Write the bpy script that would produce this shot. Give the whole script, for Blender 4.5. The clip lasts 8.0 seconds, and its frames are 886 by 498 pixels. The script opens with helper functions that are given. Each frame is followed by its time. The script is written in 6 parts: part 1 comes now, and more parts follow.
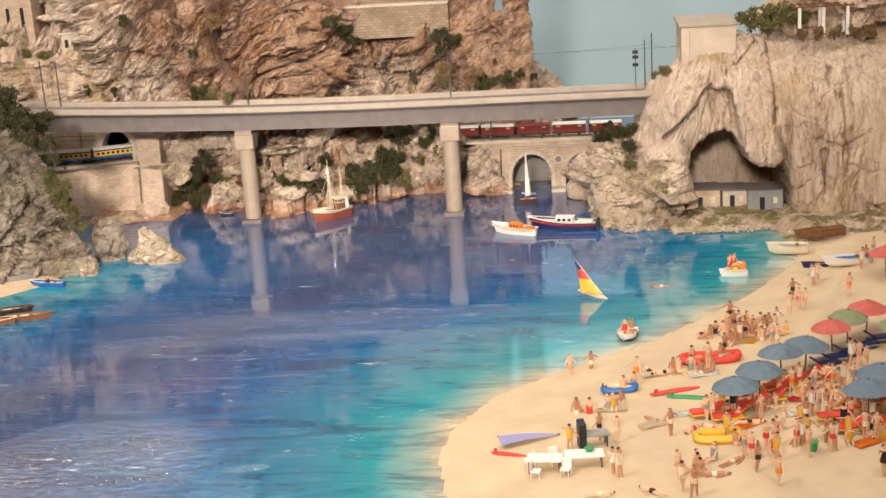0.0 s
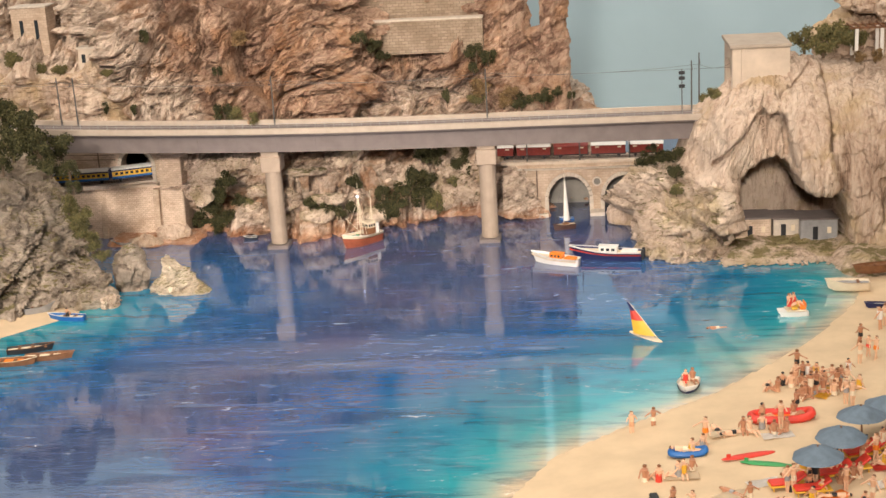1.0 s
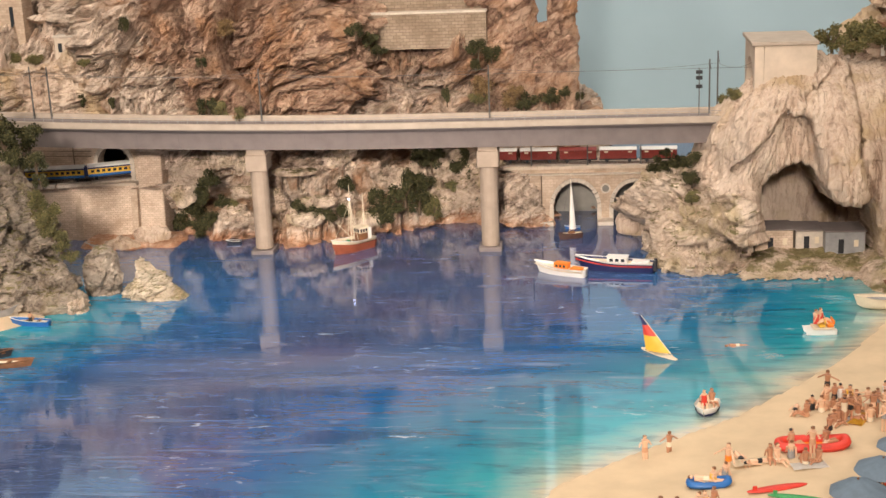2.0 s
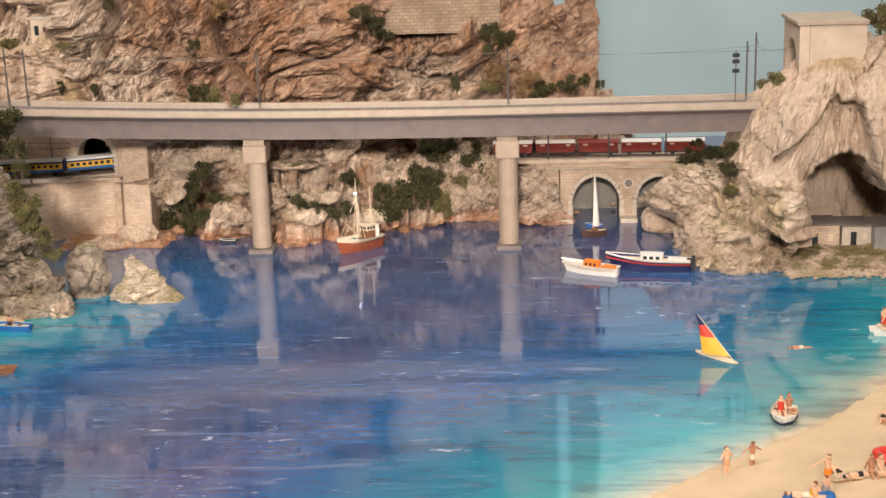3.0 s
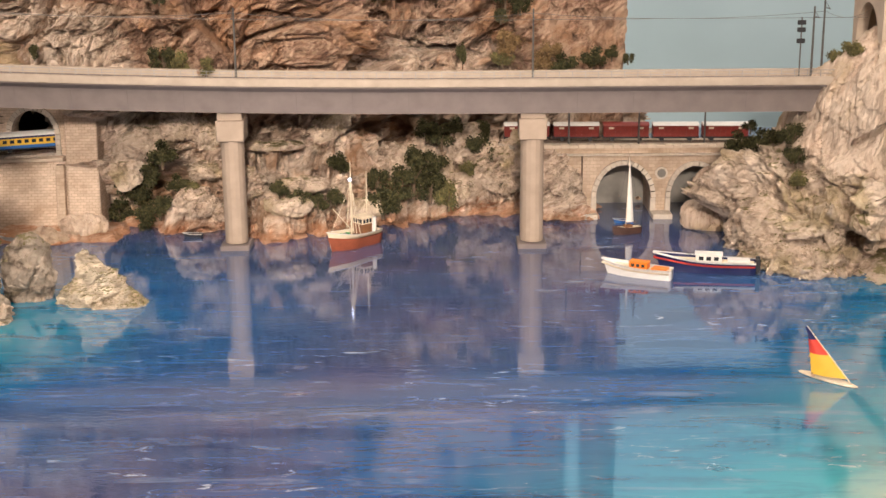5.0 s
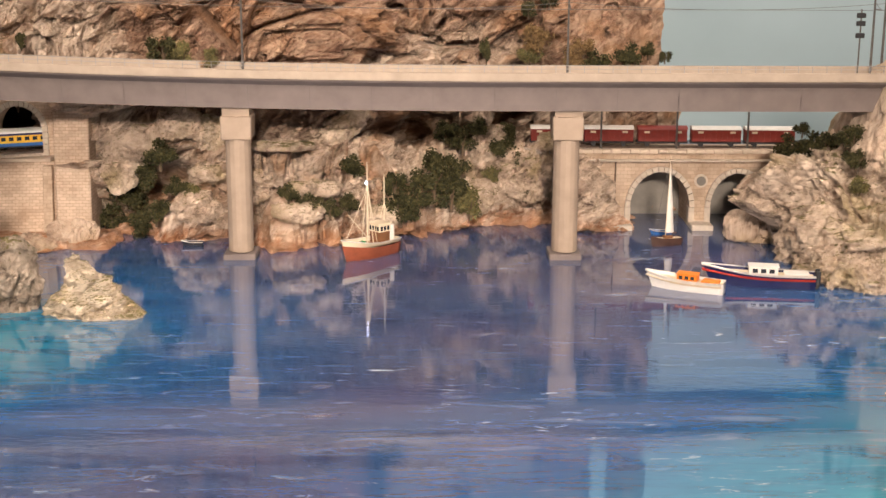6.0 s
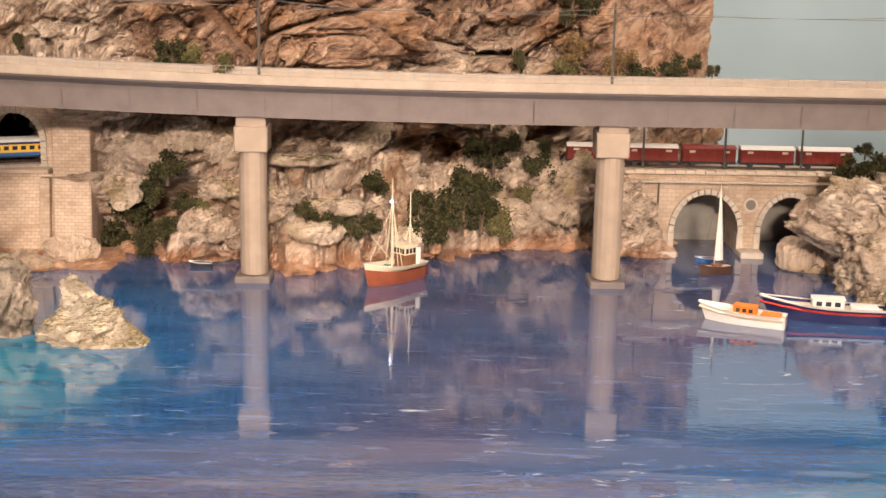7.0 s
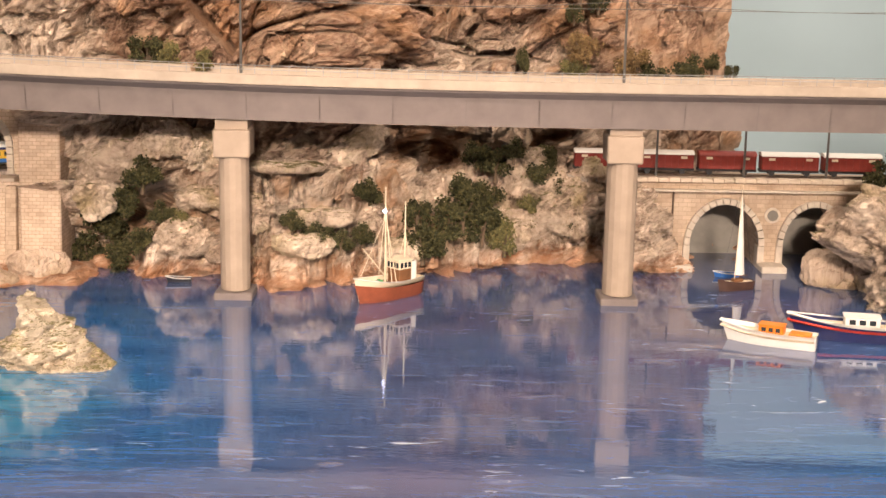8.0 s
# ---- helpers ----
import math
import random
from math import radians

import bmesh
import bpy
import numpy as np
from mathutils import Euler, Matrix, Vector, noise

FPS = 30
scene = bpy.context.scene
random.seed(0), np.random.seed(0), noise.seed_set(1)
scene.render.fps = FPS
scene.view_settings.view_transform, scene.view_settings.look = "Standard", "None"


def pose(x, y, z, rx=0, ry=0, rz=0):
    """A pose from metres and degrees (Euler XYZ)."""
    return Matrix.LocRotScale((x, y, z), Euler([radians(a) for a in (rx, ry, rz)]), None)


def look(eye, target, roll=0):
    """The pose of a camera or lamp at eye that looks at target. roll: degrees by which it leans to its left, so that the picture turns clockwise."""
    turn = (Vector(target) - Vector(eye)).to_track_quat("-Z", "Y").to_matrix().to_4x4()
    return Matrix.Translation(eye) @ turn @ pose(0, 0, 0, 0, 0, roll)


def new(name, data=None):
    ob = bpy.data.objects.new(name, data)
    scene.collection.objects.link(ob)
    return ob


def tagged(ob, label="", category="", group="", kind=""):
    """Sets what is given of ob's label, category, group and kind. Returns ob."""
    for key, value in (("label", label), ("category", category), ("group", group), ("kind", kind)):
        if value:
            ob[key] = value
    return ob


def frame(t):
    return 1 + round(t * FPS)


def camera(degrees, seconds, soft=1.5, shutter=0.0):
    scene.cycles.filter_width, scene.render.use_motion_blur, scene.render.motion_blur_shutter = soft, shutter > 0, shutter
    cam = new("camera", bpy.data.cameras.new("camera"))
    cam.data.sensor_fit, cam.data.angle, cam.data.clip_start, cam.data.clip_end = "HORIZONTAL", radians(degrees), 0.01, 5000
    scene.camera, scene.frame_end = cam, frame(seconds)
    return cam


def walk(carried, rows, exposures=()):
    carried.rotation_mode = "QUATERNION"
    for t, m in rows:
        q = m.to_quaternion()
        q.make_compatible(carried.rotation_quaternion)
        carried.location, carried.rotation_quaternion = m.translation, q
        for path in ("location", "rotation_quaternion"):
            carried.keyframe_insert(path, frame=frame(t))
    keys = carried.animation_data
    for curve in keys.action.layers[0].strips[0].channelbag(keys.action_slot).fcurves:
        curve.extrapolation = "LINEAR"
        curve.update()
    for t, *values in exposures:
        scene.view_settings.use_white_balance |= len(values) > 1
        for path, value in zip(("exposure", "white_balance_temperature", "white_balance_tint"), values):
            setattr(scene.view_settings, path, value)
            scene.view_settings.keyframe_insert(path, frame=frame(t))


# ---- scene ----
cam = camera(36.0, 8.0)
# seconds, eye x y z, yaw, pitch, roll
ROWS = [
    (0.0, 0.3670, -2.1152, 0.5562, 6.081, -16.124, -3.670),
    (0.5, 0.3007, -2.0552, 0.6244, 5.810, -17.330, -3.600),
    (1.0, 0.3028, -2.0107, 0.5959, 6.037, -16.752, -3.438),
    (1.5, 0.3125, -1.9481, 0.5697, 6.474, -16.352, -2.656),
    (3.0, 0.1945, -1.7459, 0.4757, 3.863, -15.266, -1.941),
    (3.5, 0.1586, -1.6837, 0.4555, 2.563, -15.282, -1.660),
    (4.0, 0.1430, -1.6187, 0.4256, 1.867, -15.113, -1.313),
    (4.5, 0.1023, -1.5491, 0.4121, 0.781, -15.179, -0.847),
    (6.0, 0.0219, -1.3580, 0.3394, -0.807, -13.746, 0.226),
    (6.5, 0.0054, -1.3011, 0.3260, -0.891, -13.174, 0.755),
    (7.0, -0.0055, -1.2465, 0.3136, -0.792, -12.762, 1.089),
    (7.5, -0.0046, -1.1980, 0.2935, -0.722, -12.183, 1.006),
    (8.0, 0.0003, -1.1483, 0.2886, -0.662, -12.044, 1.027),
]
walk(cam, [(t, pose(x, y, z, 90 + pitch, 0, yaw) @ pose(0, 0, 0, 0, 0, roll)) for t, x, y, z, yaw, pitch, roll in ROWS],
     exposures=[(0.0, -0.24, 6350, 10), (1.5, -0.30, 6350, 11), (4.5, -0.36, 6450, 13), (6.0, -0.34, 6800, 16), (7.0, -0.24, 7000, 18), (8.0, -0.11, 7100, 18)])

# ---- light: a dim exhibition hall with warm lamps under its ceiling, and added fill ----
world = bpy.data.worlds.new("hall_air")
world.use_nodes = True
scene.world = world
world.node_tree.nodes["Background"].inputs[0].default_value = (1.0, 0.86, 0.72, 1)
world.node_tree.nodes["Background"].inputs[1].default_value = 0.12


def area_lamp(x, y, z, aim, wide, deep, watts, colour=(1.0, 0.88, 0.76), spread=180):
    data = bpy.data.lights.new("area_lamp", "AREA")
    data.shape, data.size, data.size_y, data.energy, data.color = "RECTANGLE", wide, deep, watts, colour
    data.spread = radians(spread)
    ob = new("area_lamp", data)
    ob.matrix_world = look((x, y, z), aim)
    return ob


area_lamp(0.0, -0.9, 1.65, (0.0, -0.45, 0.0), 2.2, 0.6, 17)
area_lamp(-0.1, -0.12, 1.65, (-0.1, 0.0, 0.0), 2.0, 0.25, 4)
# unseen side lamps, added to brighten the west portal and the east shore
area_lamp(-0.7, -1.7, 1.6, (-0.55, 0.1, 0.14), 0.22, 0.22, 25)
area_lamp(0.7, -1.8, 1.6, (0.45, 0.0, 0.08), 0.22, 0.22, 12)
# focused front spotlight, unseen and added to brighten the shore below the viaduct
area_lamp(0.1, -3.6, 1.3, (-0.02, 0.1, 0.05), 0.3, 0.2, 6.2, spread=30)
# extra lamp out of view, added to brighten the painted sky
area_lamp(0.2, 0.55, 1.65, (0.3, 1.15, 0.5), 1.6, 0.3, 20, (1.0, 0.95, 0.88))

# ---- numbers: smooth random fields ----
def _mix(i, j, k, seed):
    h = (i.astype(np.int64) * 374761393 + j.astype(np.int64) * 668265263 + k.astype(np.int64) * 2147483647 + seed * 1274126177) & 0xFFFFFFFF
    h = ((h ^ (h >> 13)) * 1274126177) & 0xFFFFFFFF
    h = ((h ^ (h >> 16)) * 2246822519) & 0xFFFFFFFF
    return ((h ^ (h >> 15)) & 0xFFFFFF) / float(0x1000000)


def vnoise(p, seed=0):
    """Value noise, -1 to 1, for an array of points."""
    b = np.floor(p)
    f = p - b
    f = f * f * (3 - 2 * f)
    i, j, k = b[..., 0], b[..., 1], b[..., 2]
    out = 0
    for a in (0, 1):
        for c in (0, 1):
            for e in (0, 1):
                w = (f[..., 0] if a else 1 - f[..., 0]) * (f[..., 1] if c else 1 - f[..., 1]) * (f[..., 2] if e else 1 - f[..., 2])
                out = out + w * _mix(i + a, j + c, k + e, seed)
    return out * 2 - 1


def fbm(p, octaves=5, seed=0, ridged=False, gain=0.5):
    total, amp = 0, 1.0
    for o in range(octaves):
        n = vnoise(p * 2.03**o + 17.3 * o, seed + o)
        total = total + amp * ((1 - 2 * np.abs(n)) if ridged else n)
        amp *= gain
    return total


def smooth(a, b, x):
    t = np.clip((x - a) / (b - a), 0, 1)
    return t * t * (3 - 2 * t)


# ---- materials ----
def node_material(name, rough=0.6, metal=0.0, spec=0.5):
    m = bpy.data.materials.new(name)
    m.use_nodes = True
    b = m.node_tree.nodes["Principled BSDF"]
    b.inputs["Roughness"].default_value, b.inputs["Metallic"].default_value = rough, metal
    b.inputs["Specular IOR Level"].default_value = spec
    return m, m.node_tree, b


def link(tree, a, b):
    tree.links.new(a, b)


def noise_node(tree, scale, detail=6, rough=0.6, vector=None, distort=0.0):
    n = tree.nodes.new("ShaderNodeTexNoise")
    n.inputs["Scale"].default_value, n.inputs["Detail"].default_value = scale, detail
    n.inputs["Roughness"].default_value, n.inputs["Distortion"].default_value = rough, distort
    if vector is not None:
        link(tree, vector, n.inputs["Vector"])
    return n


def position(tree, stretch=(1, 1, 1)):
    g = tree.nodes.new("ShaderNodeNewGeometry")
    m = tree.nodes.new("ShaderNodeVectorMath")
    m.operation = "MULTIPLY"
    m.inputs[1].default_value = stretch
    link(tree, g.outputs["Position"], m.inputs[0])
    return m.outputs[0]


def ramp(tree, value, stops):
    r = tree.nodes.new("ShaderNodeValToRGB")
    while len(r.color_ramp.elements) < len(stops):
        r.color_ramp.elements.new(0.5)
    for e, (p, c) in zip(r.color_ramp.elements, stops):
        e.position, e.color = p, (*c, 1)
    link(tree, value, r.inputs[0])
    return r.outputs[0]


def mix(tree, a, b, factor, mode="MIX"):
    n = tree.nodes.new("ShaderNodeMix")
    n.data_type, n.blend_type = "RGBA", mode
    for socket, value in ((n.inputs[0], factor), (n.inputs[6], a), (n.inputs[7], b)):
        if isinstance(value, (int, float)):
            socket.default_value = value
        elif isinstance(value, tuple):
            socket.default_value = (*value, 1)
        else:
            link(tree, value, socket)
    return n.outputs[2]


def bump(tree, bsdf, height, strength, distance):
    n = tree.nodes.new("ShaderNodeBump")
    n.inputs["Strength"].default_value, n.inputs["Distance"].default_value = strength, distance
    link(tree, height, n.inputs["Height"])
    link(tree, n.outputs[0], bsdf.inputs["Normal"])
    return n


def rock_material(name, pale, mid, dark, ochre, dip=0.0, stretch=(1, 1, 1), ochre_low=False, moss=0.0, cracks=0.25, relief=0.005, mottle=0.65, regions=False):
    m, t, b = node_material(name, 0.9, 0, 0.2)
    turn = t.nodes.new("ShaderNodeMapping")
    turn.inputs["Rotation"].default_value = (0, radians(dip), 0)
    link(t, position(t), turn.inputs[0])
    mul = t.nodes.new("ShaderNodeVectorMath")
    mul.operation, mul.inputs[1].default_value = "MULTIPLY", stretch
    link(t, turn.outputs[0], mul.inputs[0])
    v = mul.outputs[0]
    big = noise_node(t, 8, 6, 0.65, v, 0.8)
    fine = noise_node(t, 42, 9, 0.75, v, 0.6)
    stain = noise_node(t, 14, 5, 0.6, position(t), 0.5)
    c = ramp(t, big.outputs[0], [(0.34, dark), (0.46, mid), (0.58, pale)])
    c2 = ramp(t, fine.outputs[0], [(0.37, tuple(k * 0.5 for k in dark)), (0.46, mid), (0.56, pale)])
    c = mix(t, c, c2, mottle)
    if regions:
        # bleached lower slopes, ruddy upper ones, with ragged borders
        zone = noise_node(t, 5, 5, 0.6, position(t, (1, 1, 0.8)), 0.6)
        g = t.nodes.new("ShaderNodeNewGeometry")
        s = t.nodes.new("ShaderNodeSeparateXYZ")
        link(t, g.outputs["Position"], s.inputs[0])
        a = t.nodes.new("ShaderNodeMath")
        a.operation, a.inputs[1].default_value = "MULTIPLY_ADD", -1.3
        link(t, s.outputs["Z"], a.inputs[0])
        link(t, zone.outputs[0], a.inputs[2])
        west = t.nodes.new("ShaderNodeMapRange")
        west.inputs["From Min"].default_value, west.inputs["From Max"].default_value = -0.22, -0.5
        west.inputs["To Min"].default_value, west.inputs["To Max"].default_value = 0.0, 0.62
        link(t, s.outputs["X"], west.inputs["Value"])
        both = t.nodes.new("ShaderNodeMath")
        link(t, a.outputs[0], both.inputs[0])
        link(t, west.outputs[0], both.inputs[1])
        grey = ramp(t, fine.outputs[0], [(0.36, (0.20, 0.135, 0.10)), (0.45, (0.54, 0.42, 0.32)), (0.55, (0.84, 0.69, 0.55))])
        c = mix(t, c, grey, ramp(t, both.outputs[0], [(0.28, (0, 0, 0)), (0.42, (0.85, 0.85, 0.85))]))
    f = ramp(t, stain.outputs[0], [(0.5, (0, 0, 0)), (0.66, (1, 1, 1))])
    c = mix(t, c, mix(t, c, ochre, 0.75), f)
    if moss:
        g = t.nodes.new("ShaderNodeNewGeometry")
        s = t.nodes.new("ShaderNodeSeparateXYZ")
        link(t, g.outputs["Normal"], s.inputs[0])
        n2 = noise_node(t, 45, 5, 0.7, position(t))
        a = t.nodes.new("ShaderNodeMath")
        a.operation = "MULTIPLY"
        link(t, s.outputs["Z"], a.inputs[0])
        link(t, n2.outputs[0], a.inputs[1])
        c = mix(t, c, (0.20, 0.17, 0.06), ramp(t, a.outputs[0], [(0.42 - 0.1 * moss, (0, 0, 0)), (0.52 - 0.1 * moss, (0.85, 0.85, 0.85))]))
    if ochre_low:
        g = t.nodes.new("ShaderNodeNewGeometry")
        s = t.nodes.new("ShaderNodeSeparateXYZ")
        link(t, g.outputs["Position"], s.inputs[0])
        a = t.nodes.new("ShaderNodeMath")
        a.operation, a.inputs[1].default_value = "MULTIPLY_ADD", 0.05
        link(t, fine.outputs[0], a.inputs[0])
        link(t, s.outputs["Z"], a.inputs[2])
        band = ramp(t, a.outputs[0], [(0.028, (0.7, 0.7, 0.7)), (0.046, (0, 0, 0))])
        c = mix(t, c, (0.50, 0.22, 0.10), band)
    link(t, c, b.inputs["Base Color"])
    grain = noise_node(t, 60, 8, 0.62, v, 0.4)
    grain.noise_type = "RIDGED_MULTIFRACTAL"
    grain.inputs["Lacunarity"].default_value, grain.inputs["Offset"].default_value, grain.inputs["Gain"].default_value = 2.1, 0.9, 1.6
    crack = t.nodes.new("ShaderNodeTexVoronoi")
    crack.feature, crack.inputs["Scale"].default_value = "DISTANCE_TO_EDGE", 75
    wob = mix(t, v, fine.outputs["Color"], 0.03)
    link(t, wob, crack.inputs["Vector"])
    h = mix(t, grain.outputs[0], ramp(t, crack.outputs[0], [(0.0, (0, 0, 0)), (0.12, (1, 1, 1))]), cracks)
    bump(t, b, h, 0.8, -relief)
    return m


def paint(name, colour, rough=0.5, metal=0.0, vary=0.15, scale=120, relief=0.0004):
    m, t, b = node_material(name, rough, metal, 0.4)
    n = noise_node(t, scale, 5, 0.6, position(t))
    low = tuple(c * (1 - vary) for c in colour)
    high = tuple(min(1, c * (1 + vary)) for c in colour)
    link(t, ramp(t, n.outputs[0], [(0.3, low), (0.7, high)]), b.inputs["Base Color"])
    if relief:
        bump(t, b, n.outputs[0], 0.3, relief)
    return m


# ---- meshes ----
def mesh_from(name, verts, faces, material, smooth_faces=True):
    me = bpy.data.meshes.new(name)
    me.from_pydata([tuple(v) for v in verts], [], [tuple(f) for f in faces])
    if material:
        me.materials.append(material)
    me.polygons.foreach_set("use_smooth", [smooth_faces] * len(me.polygons))
    me.update()
    return me


def grid_mesh(name, p, material, wrap=False, smooth_faces=True):
    """A sheet from an array of points (rows, columns, 3)."""
    a, b = p.shape[:2]
    idx = np.arange(a * b).reshape(a, b)
    if wrap:
        nxt = np.roll(idx, -1, 0)
        f = np.stack([idx[:, :-1], nxt[:, :-1], nxt[:, 1:], idx[:, 1:]], -1).reshape(-1, 4)
    else:
        f = np.stack([idx[:-1, :-1], idx[1:, :-1], idx[1:, 1:], idx[:-1, 1:]], -1).reshape(-1, 4)
    me = bpy.data.meshes.new(name)
    me.vertices.add(a * b)
    me.vertices.foreach_set("co", p.reshape(-1).astype(np.float32))
    me.loops.add(len(f) * 4)
    me.loops.foreach_set("vertex_index", f.reshape(-1).astype(np.int32))
    me.polygons.add(len(f))
    me.polygons.foreach_set("loop_start", np.arange(0, len(f) * 4, 4, dtype=np.int32))
    me.polygons.foreach_set("use_smooth", np.full(len(f), smooth_faces))
    me.update(calc_edges=True)
    me.materials.append(material)
    return me


def normals(p, wrap=False):
    if wrap:
        du = np.roll(p, -1, 0) - np.roll(p, 1, 0)
    else:
        du = np.gradient(p, axis=0)
    dv = np.gradient(p, axis=1)
    n = np.cross(du, dv)
    return n / np.maximum(np.linalg.norm(n, axis=-1, keepdims=True), 1e-9)


def facets(q, seed):
    """Tilted flat faces, one to a cell."""
    b = np.floor(q)
    f1, f2, out = np.full(q.shape[:-1], 9.0), np.full(q.shape[:-1], 9.0), np.zeros(q.shape[:-1])
    for a in (-1, 0, 1):
        for c in (-1, 0, 1):
            for e in (-1, 0, 1):
                i, j, k = b[..., 0] + a, b[..., 1] + c, b[..., 2] + e
                dx, dy, dz = q[..., 0] - i - _mix(i, j, k, seed), q[..., 1] - j - _mix(i, j, k, seed + 1), q[..., 2] - k - _mix(i, j, k, seed + 2)
                d = dx * dx + dy * dy + dz * dz
                own = _mix(i, j, k, seed + 3) - 0.5 + dx * (_mix(i, j, k, seed + 4) - 0.5) * 1.5 + dz * (_mix(i, j, k, seed + 5) - 0.65) * 1.5
                near = d < f1
                out = np.where(near, own, out)
                f2 = np.where(near, f1, np.minimum(f2, d))
                f1 = np.where(near, d, f1)
    return out - 0.3 * smooth(0.07, 0, np.sqrt(f2) - np.sqrt(f1))


def craggy(p, layers, seed, dip=0.0, wrap=False):
    """Push a sheet out and in like broken rock. layers: (depth, size, length of the beds)."""
    n = normals(p, wrap)
    for _ in range(3):
        n = n + (np.roll(n, 1, 0) + np.roll(n, -1, 0) if wrap else 0)
        n = n / np.maximum(np.linalg.norm(n, axis=-1, keepdims=True), 1e-9)
    c, s = math.cos(radians(dip)), math.sin(radians(dip))
    q = np.stack([p[..., 0] * c - p[..., 2] * s, p[..., 1], p[..., 0] * s + p[..., 2] * c], -1)
    total = 0
    for k, (amount, size, long) in enumerate(layers):
        r = q / size
        r = r + np.stack([fbm(r * 0.6 + j, 3, seed + j + 10 * k) for j in (2, 8, 14)], -1) * 0.35
        r = r * np.array([1 / long, 1 / long, 1.0])
        total = total + amount * (facets(r, seed + 40 * k) + 0.35 * facets(r * 2.7 + 5, seed + 40 * k + 20) + 0.22 * fbm(r * 1.5, 4, seed + k, True, 0.55))
    return p + n * total[..., None]


def part(name, mesh, parent=None, label="", m=None):
    ob = new(name, mesh)
    if m is not None:
        ob.matrix_basis = m
    if parent is not None:
        ob.parent = parent
    if label:
        ob["label"] = label
    return ob


def bm_mesh(name, bm, material, smooth_faces=False):
    me = bpy.data.meshes.new(name)
    bm.to_mesh(me)
    bm.free()
    me.materials.append(material)
    if smooth_faces:
        me.polygons.foreach_set("use_smooth", [True] * len(me.polygons))
    return me


def box(bm, x0, x1, y0, y1, z0, z1, bevel=0.0, turn=None):
    r = bmesh.ops.create_cube(bm, size=1)
    for v in r["verts"]:
        v.co = Vector(((x0 + x1) / 2 + v.co.x * (x1 - x0), (y0 + y1) / 2 + v.co.y * (y1 - y0), (z0 + z1) / 2 + v.co.z * (z1 - z0)))
        if turn is not None:
            v.co = turn @ v.co
    if bevel:
        edges = list({e for v in r["verts"] for e in v.link_edges})
        bmesh.ops.bevel(bm, geom=edges, offset=bevel, segments=1, affect="EDGES")


def rod(bm, a, b, r0, r1=None, sides=8):
    a, b = Vector(a), Vector(b)
    d = b - a
    m = Matrix.Translation((a + b) / 2) @ d.to_track_quat("Z", "Y").to_matrix().to_4x4()
    bmesh.ops.create_cone(bm, cap_ends=True, segments=sides, radius1=r0, radius2=r0 if r1 is None else r1, depth=d.length, matrix=m)


def ball(bm, centre, r, scale=(1, 1, 1), sub=1):
    bmesh.ops.create_icosphere(bm, subdivisions=sub, radius=r, matrix=Matrix.Translation(centre) @ Matrix.Diagonal((*scale, 1)))


def thing(name, m, label, category, group="", kind=""):
    ob = new(name)
    ob.empty_display_size = 0.01
    ob.matrix_basis = m
    return tagged(ob, label, category, group, kind)


ROCK = rock_material("warm_limestone", (0.60, 0.42, 0.295), (0.31, 0.18, 0.12), (0.095, 0.05, 0.034), (0.46, 0.25, 0.13), 32, (0.6, 1, 1.6), True, regions=True)
CAVE_ROCK = rock_material("cream_limestone", (0.66, 0.53, 0.41), (0.50, 0.365, 0.27), (0.27, 0.175, 0.12), (0.42, 0.30, 0.16), 0, (2.2, 2.2, 0.4), False, 0.0, 0.0, 0.0012, 0.5)
SHORE_ROCK = rock_material("mossy_limestone", (0.78, 0.63, 0.49), (0.56, 0.42, 0.31), (0.24, 0.155, 0.105), (0.48, 0.37, 0.19), 20, (1, 1, 1.3), False, 0.1)
LICHEN_ROCK = rock_material("lichen_limestone", (0.76, 0.64, 0.49), (0.56, 0.43, 0.29), (0.24, 0.16, 0.10), (0.50, 0.40, 0.15), 14, (0.7, 1, 1.8), False, 1.1)
GREY_ROCK = rock_material("grey_limestone", (0.52, 0.43, 0.34), (0.33, 0.26, 0.20), (0.12, 0.09, 0.065), (0.33, 0.25, 0.14), 20, (1, 1, 1.2), False, 0.15)
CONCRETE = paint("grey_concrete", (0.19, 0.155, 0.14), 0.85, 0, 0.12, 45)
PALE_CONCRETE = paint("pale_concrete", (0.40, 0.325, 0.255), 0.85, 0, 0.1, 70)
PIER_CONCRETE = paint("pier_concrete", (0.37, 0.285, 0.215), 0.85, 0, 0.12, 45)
SAND = paint("beach_sand", (0.60, 0.455, 0.29), 0.95, 0, 0.1, 25, 0.0008)

# ---- water, beach and rocks ----
SHORE = [(0.34, -1.9), (0.30, -1.3), (0.26, -1.1), (0.237, -1.006), (0.222, -0.92), (0.230, -0.854), (0.271, -0.767), (0.343, -0.698), (0.441, -0.616), (0.513, -0.533),
         (0.577, -0.452), (0.644, -0.338), (0.671, -0.261), (0.68, -0.19), (0.72, -0.16)]
COVE = [(-0.62, -0.60), (-0.50, -0.46), (-0.445, -0.372), (-0.417, -0.339), (-0.375, -0.307), (-0.40, -0.26), (-0.5, -0.2)]


def far_from(x, y, line):
    """Distance to a line of points, and the side (over 0: to its right)."""
    best, side = np.full(x.shape, 9.0), np.zeros(x.shape)
    for (ax, ay), (bx, by) in zip(line, line[1:]):
        dx, dy = bx - ax, by - ay
        s = np.clip(((x - ax) * dx + (y - ay) * dy) / (dx * dx + dy * dy), 0, 1)
        d = np.hypot(x - ax - s * dx, y - ay - s * dy)
        near = d < best
        side = np.where(near, np.sign((x - ax) * dy - (y - ay) * dx), side)
        best = np.where(near, d, best)
    return best, side


